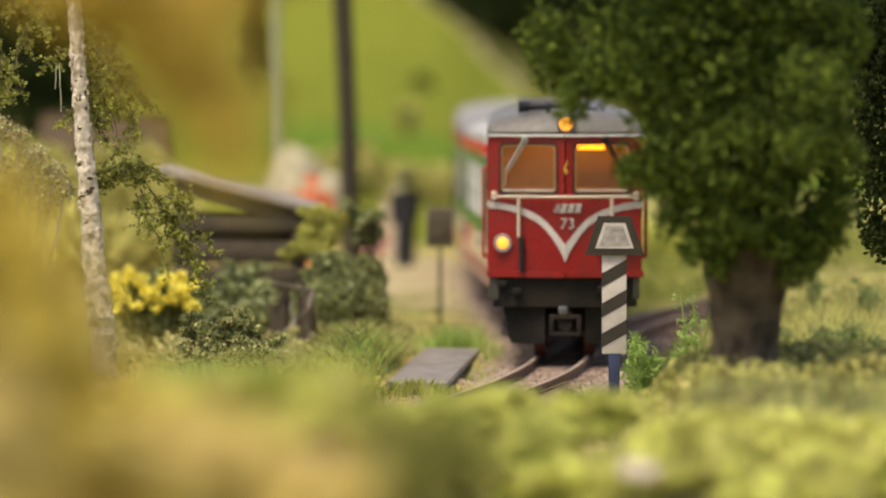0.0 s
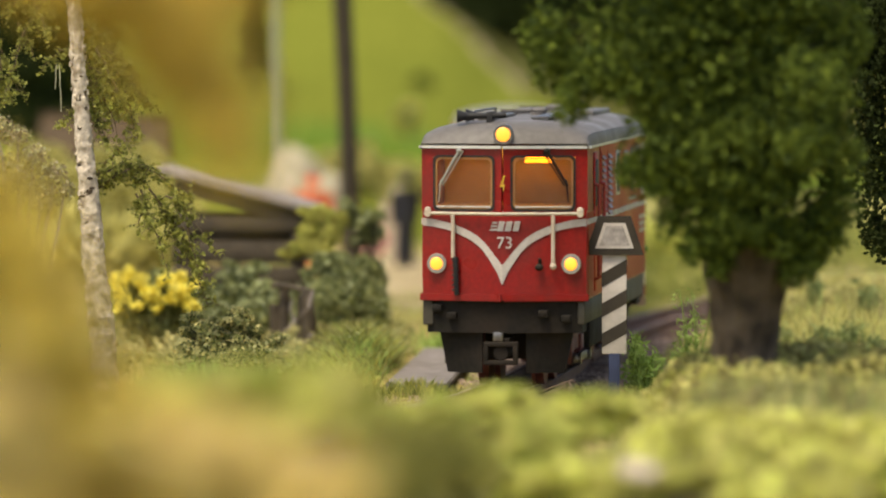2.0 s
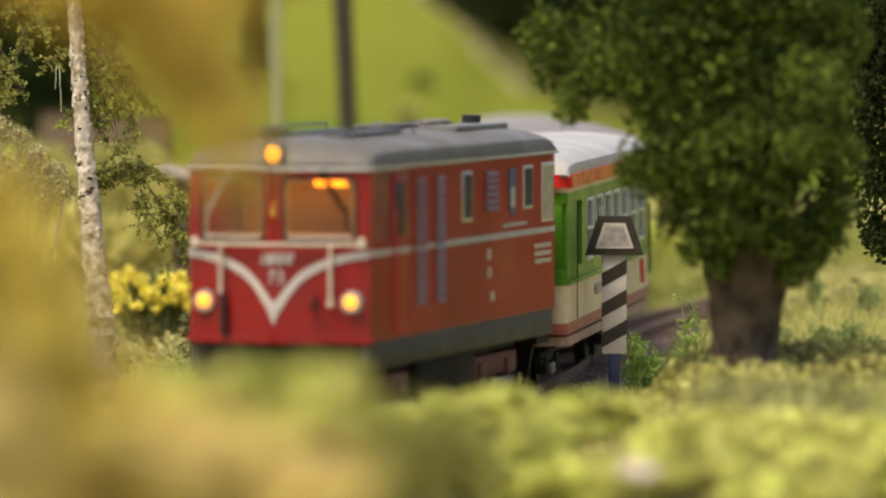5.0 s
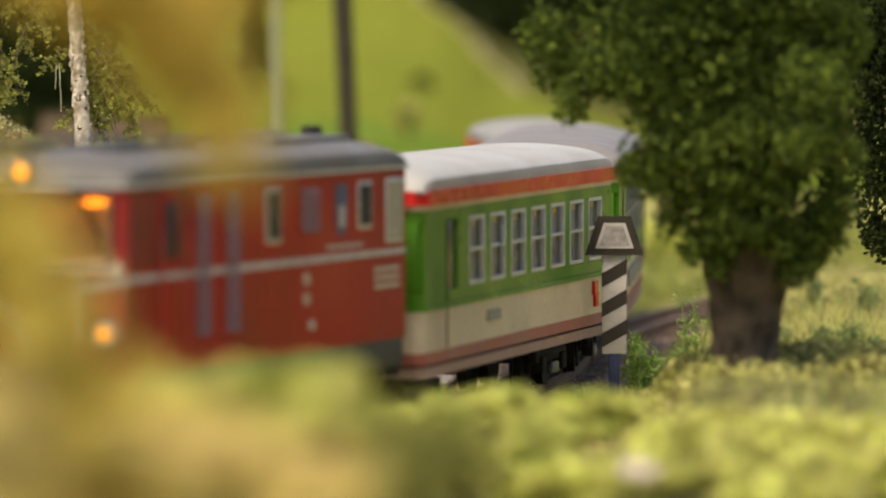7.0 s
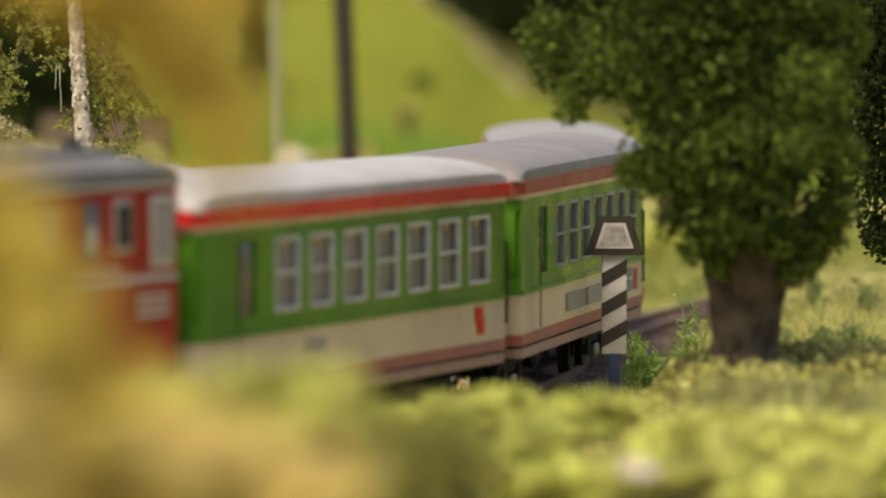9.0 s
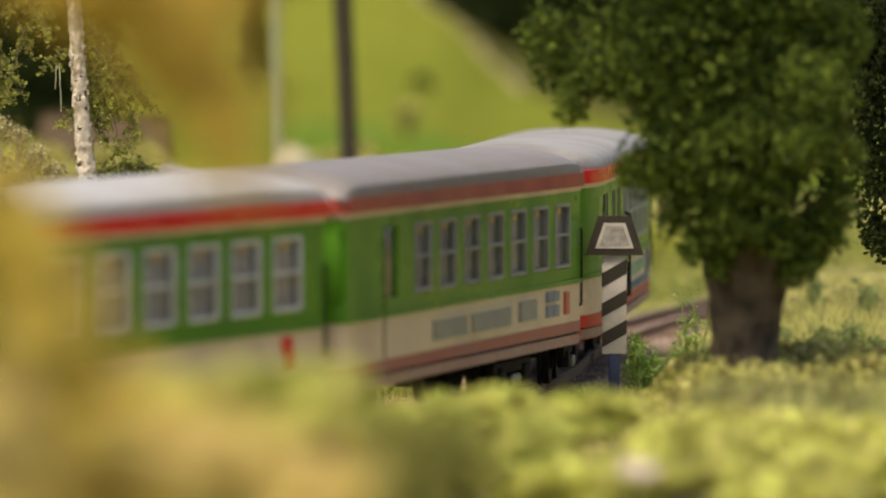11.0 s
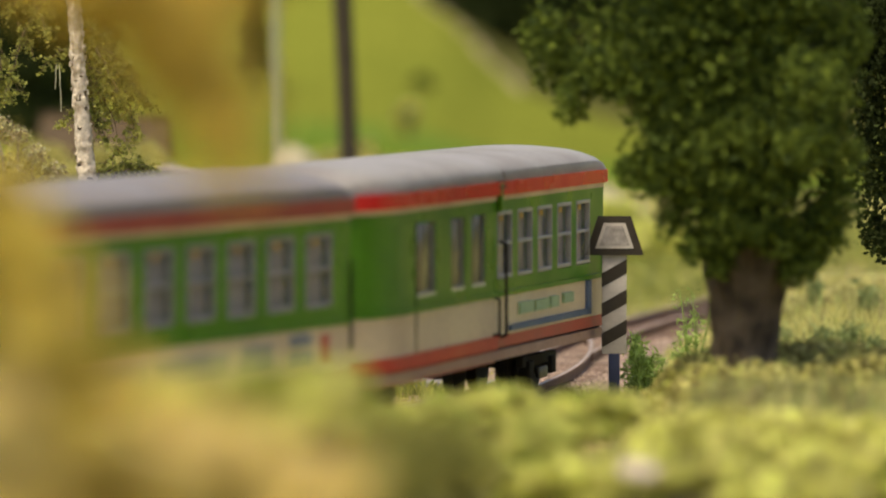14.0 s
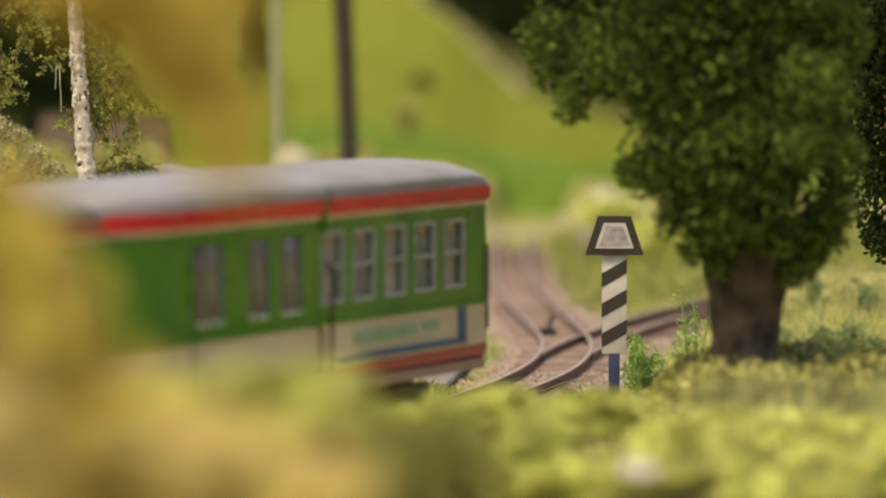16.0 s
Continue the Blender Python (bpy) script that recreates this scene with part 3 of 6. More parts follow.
def locomotive():
    loco = thing("locomotive", Matrix(), "red narrow-gauge diesel locomotive with white V stripe and lit lamps", "locomotive")
    # body shell: sides, rear and a hollow cab front
    H0, H1, WW = 14.6, 39.3, 13.45
    out = plan_outline(52.0, WW)
    bm = B()
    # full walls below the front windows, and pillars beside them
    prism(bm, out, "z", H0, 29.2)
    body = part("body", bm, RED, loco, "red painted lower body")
    bm = B()
    prism(bm, [(30, WW), (30, -WW), (-52, -WW), (-53.2, 0), (-52, WW)], "z", 29.2, H1)
    part("engine_room", bm, LITSIDERED, loco, "weathered red engine-room walls, red brightened as if lit")
    for sd in (-1, 1):
        part("cab_side", box(B(), 30, 52.0, sd * (WW - 0.8), sd * WW, 29.2, H1), RED, loco, "red upper cab side")
        part("corner_pillar", on_front(B(), sd * WW, sd * 11.5, 29.2, H1, 0.7, 0.7), RED, loco)
        part("middle_pillar", on_front(B(), sd * 1.5, sd * 0.01, 29.2, H1, 0.7, 0.7), RED, loco)
        part("window_header", on_front(B(), sd * 11.5, sd * 1.5, 38.0, H1, 0.7, 0.7), RED, loco)
    # the sides' weathered skin, its red brightened as if lit, and sill lip
    for sd in (-1, 1):
        bm = B()
        box(bm, -51.6, 50.5, sd * (WW - 0.2), sd * (WW + 0.12), H0 + 0.3, 28.8)
        box(bm, -51.6, 30.5, sd * (WW - 0.2), sd * (WW + 0.12), 28.8, H1 - 0.2)
        part("side_panel", bm, LITSIDERED, loco, "weathered red side sheet with lit brownish tone")
        bm = B()
        on_front(bm, sd * (WW + 0.3), sd * 0.01, H0 - 0.2, H0 + 1.0, 0.7, 0.3, bev=0.15)
        part("sill_lip", bm, RED, loco)
        # belt stripe along the side and the V on the front
        bm = B()
        box(bm, -51.5, 51.8, sd * (WW), sd * (WW + 0.26), 26.9, 27.8)
        part("side_stripe", bm, WHITE, loco, "white painted belt line")
        bm = B()
        pts = [(13.4, 27.9, 26.7), (11.5, 27.7, 26.5), (10.0, 27.4, 26.2), (8.4, 27.0, 25.8), (7.0, 26.5, 25.2), (5.4, 25.8, 24.4), (4.1, 25.0, 23.5), (3.1, 24.1, 22.5), (2.3, 23.2, 21.4), (0.85, 21.4, 19.1), (0.0, 20.3, 17.1)]
        for (ya, ta, ba), (yb, tb, bb) in zip(pts, pts[1:]):
            quad = [(ya, ba), (yb, bb), (yb, tb), (ya, ta)]
            lo = [bm.verts.new((nose_x(q[0]) + 0.02, sd * q[0], q[1])) for q in quad]
            hi = [bm.verts.new((nose_x(q[0]) + 0.2, sd * q[0], q[1])) for q in quad]
            fs = [bm.faces.new(lo), bm.faces.new(hi)] + [bm.faces.new((lo[i], lo[(i + 1) % 4], hi[(i + 1) % 4], hi[i])) for i in range(4)]
            bmesh.ops.recalc_face_normals(bm, faces=fs)
        part("front_stripe", bm, WHITE, loco, "white V-shaped front stripe")
        # front window: rubber frame, inner brass-coloured frame, glass
        w = part("front_window", on_front(B(), sd * 11.4, sd * 1.6, 29.5, 37.9, 0.08, 0.35), CABGLASS, loco, "amber-lit cab windscreen")
        w.visible_shadow = False
        part("window_frame", front_ring(B(), sd, 1.3, 11.7, 29.1, 38.2, 0.32, 0.9, 0.3, -0.02), BLACK, w, "dark rubber window frame with rounded corners")
        part("window_bead", front_ring(B(), sd, 1.75, 11.25, 29.55, 37.75, 0.22, 0.8, 0.12, -0.1), BRASS, w, "thin brass window bead")
        bm = B()
        on_front(bm, sd * 11.0, sd * 2.0, 29.7, 29.95, 0.2, 0.05)
        part("window_ledge", bm, SILVER, w)
        # wiper
        bm = B()
        a, b = (nose_x(7.0) + 0.7, sd * 7.2, 38.9), (nose_x(10.6) + 0.8, sd * 10.5, 33.2)
        rod(bm, a, b, 0.28, 0.22, 8)
        rod(bm, (a[0] + .1, a[1] - sd * 0.7, a[2]), (b[0], b[1] - sd * .5, b[2]), 0.14, 0.12, 6)
        rod(bm, (b[0], sd * 10.6, 30.6), (b[0], sd * 10.3, 34.2), 0.14, 0.14, 6)
        ball(bm, (a[0] - .2, a[1], a[2]), 0.55, 10)
        part("wiper", bm, DULLTRIM if sd < 0 else DARK, loco, "window wiper arm")
        # headlamp
        bm = B()
        c = Vector((nose_x(11.0) - 0.2, sd * 11.0, 20.5))
        d = Vector((1, 0, 0))
        rod(bm, c, c + d * 1.1, 1.65, 1.55, 28)
        lamp = part("headlamp", bm, DULLTRIM, loco, "round dull chrome headlamp rim")
        bm = B()
        ball(bm, c + d * 1.0, 1.08, 24, (0.35, 1, 1))
        part("lamp_glass", bm, LAMPGLOW, lamp, "glowing amber lamp glass")
        # handrail on the front: bar, posts, hose
        bm = B()
        path_tube(bm, [(nose_x(12.6) + 0.7, sd * 12.6, 28.7), (nose_x(0) + 1.3, 0, 28.7)], 0.28)
        rod(bm, (nose_x(12.6) - 0.3, sd * 12.5, 28.7), (nose_x(12.6) + 1.2, sd * 12.5, 28.7), 0.6, seg=8)
        ball(bm, (nose_x(12.6) + 0.7, sd * 12.5, 29.2), 0.6, 8)
        part("handrail", bm, RAILING, loco, "cream handrail under the windows")
        bm = B()
        rod(bm, (nose_x(8.2) + 1.0, sd * 8.2, 28.6), (nose_x(8.2) + 1.0, sd * 8.2, 21.5 if sd < 0 else 20.2), 0.32, seg=8)
        if sd > 0:
            ball(bm, (nose_x(8.2) + 1.0, sd * 8.2, 20.2), 0.6, 8)
        part("rail_post", bm, RAILING, loco)
    bm = B()
    rod(bm, (nose_x(7.8) + 1.0, -7.8, 21.6), (nose_x(7.8) + 0.9, -7.6, 15.4), 0.5, 0.42, 8)
    for k in range(7):
        rod(bm, (nose_x(7.8) + 1.0, -7.8, 21.2 - k * .8), (nose_x(7.8) + 1.0, -7.8, 20.9 - k * .8), 0.62, seg=8)
    part("air_hose", bm, BLACK, loco, "black ribbed air hose")
    bm = B()
    ball(bm, (nose_x(4.5) + 0.6, 6.0, 20.0), 0.75, 10, (1, 1, 0.8))
    rod(bm, (nose_x(6) - .1, 6.0, 20.2), (nose_x(6) + .4, 6.0, 21.4), 0.3, seg=6)
    part("socket", bm, DARK, loco, "small dark cable socket")
    # marks on the front: slanted blocks for the emblem, lightning bolt, running number
    bm = B()
    for k in range(3):
        y0 = -0.9 + k * 1.25
        prism(bm, [(y0, 25.9), (y0 + 0.95, 25.9), (y0 + 1.35, 27.5), (y0 + 0.4, 27.5)], "x", nose_x(y0 + 0.8) - 0.1, nose_x(abs(y0 + 0.6)) + 0.26)
    for k in range(3):
        z0 = 26.0 + k * 0.55
        prism(bm, [(-2.1 + k * .2, z0), (-0.9, z0), (-0.8, z0 + .28), (-2.0 + k * .2, z0 + .28)], "x", nose_x(1.6) - 0.05, nose_x(1.4) + 0.26)
    part("emblem", bm, WHITE, loco, "white slanted emblem blocks")
    bm = B()
    prism(bm, [(0.15, 32.3), (0.5, 33.5), (0.05, 33.45), (0.5, 35.0), (0.2, 35.0), (-0.42, 33.05), (0.05, 33.1)], "x", nose_x(0) + 0.02, nose_x(0) + 0.14)
    part("lightning_mark", bm, YELLOW, loco, "yellow lightning warning mark")
    cu = bpy.data.curves.new("number", "FONT")
    cu.body, cu.size, cu.align_x, cu.extrude = "73", 2.7 * MM, "CENTER", 0.00008
    cu.materials.append(WHITE)
    ob = new("running_number", cu)
    ob.parent = loco
    ob.matrix_basis = pose(0.05530, 0.0004, 0.0231, 90, 0, 90)
    tagged(ob, "white running number 73")
    # cab inside: floor, back wall, lit tube
    bm = B()
    box(bm, 31, 51, -12.4, 12.4, 29.3, 29.7)
    box(bm, 30.2, 30.9, -12.4, 12.4, 29.3, 39.2)
    part("cab_wall", bm, CABWALL, loco, "tan inner cab wall")
    bm = B()
    rod(bm, (42, 2.3, 37.2), (42, 7.0, 37.2), 0.5, seg=10)
    part("cab_lamp", bm, CABGLOW, loco, "glowing cab ceiling lamp")
    # Two lights added out of sight above the windscreen to brighten the wall.
    bm = B()
    rod(bm, (45, 2.6, 38.9), (45, 6.6, 38.9), 0.42, seg=10)
    part("cab_bulb", bm, CABFILL, loco, "hidden fill light added to brighten the cab wall")
    bm = B()
    rod(bm, (45, -8.5, 38.9), (45, -5.0, 38.9), 0.3, seg=10)
    part("cab_bulb", bm, CABFILL, loco, "hidden fill light added to brighten the cab wall")
    for yy, zz in ((-8.5, 12.0), (6.5, 12.4), (10.2, 11.6), (-11.0, 13.2)):
        bm = box(B(), 50.5 + NOSE * (1 - abs(yy) / 13.5) - .5, 52.6 + NOSE * (1 - abs(yy) / 13.5), yy - .8, yy + .8, zz - .6, zz + .6, .2)
        part("beam_fitting", bm, DARK, loco, "small dark fitting on the buffer beam")
    # roof
    bm = B()
    loft(bm, roof_rings(52.0, 13.5, 40.1, 3.7, 0.5, NOSE - 0.6, 1.0))
    roof = part("roof", bm, GREYROOF, loco, "grey arched roof")
    bm = B()
    for sd in (-1, 1):
        box(bm, -52, 52, sd * 13.55, sd * 14.15, 39.3, 39.7)
        on_front(bm, sd * 13.6, sd * 0.01, 39.3, 39.75, 0.8, 0.2)
    part("gutter", bm, SILVER, roof, "pale gutter edge")
    bm = B()
    c = Vector((54.3, 0.1, 41.6))
    rod(bm, c - Vector((3.5, 0, 0)), c + Vector((0.6, 0, 0)), 1.6, 1.6, 28)
    rod(bm, c + Vector((0.5, 0, 0)), c + Vector((0.9, 0, 0)), 1.68, 1.6, 28)
    lamp = part("top_lamp", bm, STEEL, loco, "round lamp on the roof front")
    bm = B()
    ball(bm, c + Vector((0.7, 0, 0)), 1.3, 24, (0.4, 1, 1))
    part("lamp_glass", bm, LAMPGLOW, lamp, "glowing amber lamp glass")
    # horns
    for k, xx in enumerate((48.0, 44.5)):
        bm = B()
        rod(bm, (xx, -0.6, 44.6), (xx + 0.9, -6.4 + k, 44.5), 0.4, 0.5, 10)
        rod(bm, (xx + 0.9, -6.4 + k, 44.5), (xx + 1.1, -8.2 + k, 44.5), 0.5, 1.15, 14)
        box(bm, xx - .3, xx + .8, -3.4, -2.4, 42.6, 45.2, .1)
        part("horn", bm, BLACK, roof, "dark roof horn")
    # roof walkways, vents, exhaust
    for sd in (-1, 1):
        bm = B()
        box(bm, 8, 40, sd * 3.0, sd * 6.0, 43.9, 44.25, 0.08)
        for xx in (10, 18, 26, 34, 39):
            box(bm, xx, xx + 0.8, sd * 3.2, sd * 5.8, 43.2, 43.95)
        part("roof_walkway", bm, STEEL, roof, "metal roof walkway")
        bm = B()
        path_tube(bm, [(6, sd * 6.8, 43.4), (6, sd * 6.8, 45.0), (38, sd * 6.8, 45.0), (38, sd * 6.8, 43.4)], 0.22, 6)
        part("roof_rail", bm, STEEL, roof)
        bm = B()
        box(bm, -44, -14, sd * 1.5, sd * 8.0, 43.0, 44.2, 0.25)
        part("roof_hatch", bm, GREYROOF, roof, "raised grey roof hatch")
    for xx, rr in ((1.0, 1.4), (-26.0, 1.5), (-33.0, 1.3)):
        bm = B()
        rod(bm, (xx, 0, 42.5), (xx, 0, 44.6), rr, rr, 20)
        ball(bm, (xx, 0, 44.6), rr * 1.1, 16, (1, 1, 0.35))
        part("roof_vent", bm, GREYROOF, roof, "round roof ventilator")
    bm = B()
    rod(bm, (-44, 2, 43), (-44, 2, 45.4), 1.5, 1.5, 16)
    part("exhaust", bm, BLACK, roof, "black exhaust stack")
    # side: cab door, louvres, windows, on both sides
    for sd in (-1, 1):
        yo, yi = sd * (WW + 0.25), sd * (WW - 0.1)
        bm = B()
        box(bm, 34.5, 41.0, sd * (WW), yo, 15.5, 38.4, 0.08)
        door = part("cab_door", bm, LITSIDERED, loco, "red cab side door")
        part("door_window", box(B(), 35.6, 39.9, sd * WW, sd * (WW + .36), 29.5, 37.2, 0.1), BLACK, door)
        bm = B()
        for xx in (33.2, 42.3):
            path_tube(bm, [(xx, yo, 17.5), (xx, yo + sd * 0.8, 17.8), (xx, yo + sd * 0.8, 33.0), (xx, yo, 33.3)], 0.25, 6)
        part("door_rail", bm, DULLRED, loco, "weathered red door handrail")
        for xx, ww_, za, zb in ((26.5, 5.4, 18.5, 38.2), (16.0, 5.4, 18.5, 38.2), (-13.0, 7.6, 31.0, 37.8)):
            bm = B()
            box(bm, xx - ww_ / 2, xx + ww_ / 2, sd * WW, sd * (WW + .2), za, zb)
            lv = part("louvre_panel", bm, LITSIDERED, loco, "louvred ventilation grille")
            n = int((zb - za) / 1.05)
            bm = B()
            for k in range(n):
                z0 = za + 0.5 + k * 1.05
                prism(bm, [(yo, z0), (yo + sd * 0.5, z0), (yo, z0 + 0.7)], "x", xx - ww_ / 2 + 0.4, xx + ww_ / 2 - 0.4)
            part("slats", bm, SLATGREY, lv, "grey louvre slats")
        for xx, ww_, za, zb in ((0.5, 5.6, 30.2, 37.8), (-35.0, 5.6, 31.0, 37.8), (-47.0, 7.0, 28.6, 38.0)):
            wf = part("side_window", box(B(), xx - ww_ / 2, xx + ww_ / 2, sd * WW, sd * (WW + .28), za, zb, 0.1), SILVER, loco, "silver-framed side window")
            part("pane", box(B(), xx - ww_ / 2 + .5, xx + ww_ / 2 - .5, sd * WW, sd * (WW + .34), za + .5, zb - .5), PALEPANE if xx < -40 else BLACK, wf, "dark glass pane")
        bm = B()
        prism(bm, [(-25.5 + 1.5, 31.0), (-25.5 + 2, 33), (-25.5 + 2, 37.6), (-25.5 - 2, 37.6), (-25.5 - 2, 33), (-25.5 - 1.5, 31.0), (-25.5, 30)], "y", sd * WW, sd * (WW + .3))
        em = part("side_emblem", bm, BLUE, loco, "blue and white shield emblem")
        part("shield_field", box(B(), -26.6, -24.4, sd * WW, sd * (WW + .36), 31.6, 34.6), WHITE, em)
        part("lettering", box(B(), -34, -20, sd * WW, sd * (WW + .28), 28.6, 29.1), WHITE, loco, "small white unreadable lettering")
        for xx, z0, hh in ((-12, 24, 1.6), (-12, 21.2, 1.6), (-14, 17.6, 1.4), (-44, 24.6, 0.7), (-44, 23.4, 0.7), (-44, 22.2, 0.7)):
            part("lettering", box(B(), xx - (1 if hh > 1 else 5), xx + (1 if hh > 1 else 5), sd * WW, sd * (WW + .28), z0, z0 + hh), RAILING, loco, "small pale unreadable lettering")
        # frame below
        bm = B()
        box(bm, -52, 52, sd * 12.0, sd * 13.2, 10.6, 14.6, 0.2)
        part("side_frame", bm, FRAMEGREEN, loco, "olive-grey side frame")
    # buffer beam, plough, coupler
    for sgn in (1, -1):
        bm = B()
        prism(bm, [(sgn * 44, 12.7), (sgn * 51.5, 12.7), (sgn * 54.2, 0), (sgn * 51.5, -12.7), (sgn * 44, -12.7)], "z", 9.2, 14.6)
        part("buffer_beam", bm, DARK, loco, "dark brown buffer beam")
        bm = B()
        for sd in (-1, 1):
            lo_ = [(sgn * 49, sd * 11.0, 9.2), (sgn * 52.4, sd * 3.6, 9.2), (sgn * 52.4, sd * 3.6, 2.6), (sgn * 49.5, sd * 9.6, 2.6)]
            a_ = [bm.verts.new(p) for p in lo_]
            b_ = [bm.verts.new((p[0] - sgn * 1.0, p[1], p[2])) for p in lo_]
            fs = [bm.faces.new(a_), bm.faces.new(b_)] + [bm.faces.new((a_[i], a_[(i + 1) % 4], b_[(i + 1) % 4], b_[i])) for i in range(4)]
            bmesh.ops.recalc_face_normals(bm, faces=fs)
        part("plough", bm, DARK, loco, "dark brown rail guard plate")
        bm = B()
        rod(bm, (sgn * 50, 0, 6.2), (sgn * 57.5, 0, 6.2), 1.2, seg=12)
        box(bm, sgn * 56.5, sgn * 58.0, -2.8, 2.8, 4.2, 5.0, 0.2)
        box(bm, sgn * 56.5, sgn * 58.0, -2.8, 2.8, 7.2, 8.0, 0.2)
        box(bm, sgn * 56.5, sgn * 58.0, -2.8, -2.0, 4.6, 7.6, 0.2)
        box(bm, sgn * 56.5, sgn * 58.0, 2.0, 2.8, 4.6, 7.6, 0.2)
        box(bm, sgn * 50, sgn * 57.0, -1.2, 1.2, 7.6, 8.4)
        cp = part("coupler", bm, DARK, loco, "dark central buffer coupler")
        part("coupler_hook", box(B(), sgn * 57.0, sgn * 58.0, -1.2, 0.4, 8.0, 9.6, 0.15), STEEL, cp)
    # running gear
    for cx_ in (-31.0, 31.0):
        bog = part("bogie_frame", box(B(), -14, 14, -4.0, 4.0, 4.5, 9.0, 0.4), DARK, loco, "dark bogie frame")
        bog.location = (cx_ * MM, 0, 0)
        for xx in (-8.0, 8.0):
            wheelset(bog, xx, 5.0, crank=True)
        for sd in (-1, 1):
            bm = B()
            box(bm, -13, 13, sd * 8.2, sd * 9.4, 5.2, 8.6, 0.3)
            for xx in (-8, 8):
                box(bm, xx - 2, xx + 2, sd * 8.0, sd * 9.9, 3.4, 7.6, 0.3)
            part("side_bar", bm, WHEELRED, bog, "oxide-red outside frame")
            bm = B()
            box(bm, -9.2, 9.2, sd * 10.0, sd * 10.8, 3.6, 5.0, 0.2)
            for xx in (-8, 8):
                rod(bm, (xx, sd * 9.4, 4.3), (xx, sd * 11.3, 4.3), 1.0, seg=10)
            part("coupling_rod", bm, STEEL, bog, "grey coupling rod")
    bm = B()
    box(bm, -16, 16, -10.5, 10.5, 4.6, 10.6, 0.8)
    part("fuel_tank", bm, DARK, loco, "dark underfloor tank")
    bm = B()
    box(bm, -44, 44, -9.0, 9.0, 9.0, 14.6)
    part("underframe", bm, DARK, loco)
    return loco


# ---- coaches ----
def coach_section(w, z0, z1, bulge=0.35):
    return [(w - 0.5, z0), (w + bulge * 0.3, z0 + 2.5), (w + bulge, (z0 + z1) / 2 - 2), (w, z1), (-w, z1), (-w - bulge, (z0 + z1) / 2 - 2), (-w - bulge * 0.3, z0 + 2.5), (-w + 0.5, z0)]


def slab(bm, half_f, half_r, w, z0, z1, taper_f=0.0, taper_r=0.0, tl=16.0, grow=0.0):
    """A band of the coach body between two heights, its ends narrowed and rounded in plan."""
    w += grow
    def end(h, tp, sg):
        if tp:
            return [(sg * (h - tl), w), (sg * (h - tl * 0.35), w - tp * 0.35), (sg * (h - 1.2), w - tp), (sg * (h + grow), w - tp - 2.5)]
        return [(sg * (h - 1.0), w), (sg * (h - 0.2), w - 0.8), (sg * (h + grow), w - 2.0)]
    f_ = end(half_f, taper_f, 1)
    r_ = end(half_r, taper_r, -1)
    o = f_ + [(a, -b) for a, b in f_[::-1]] + [(a, -b) for a, b in r_] + r_[::-1]
    prism(bm, o, "z", z0, z1)
    return bm


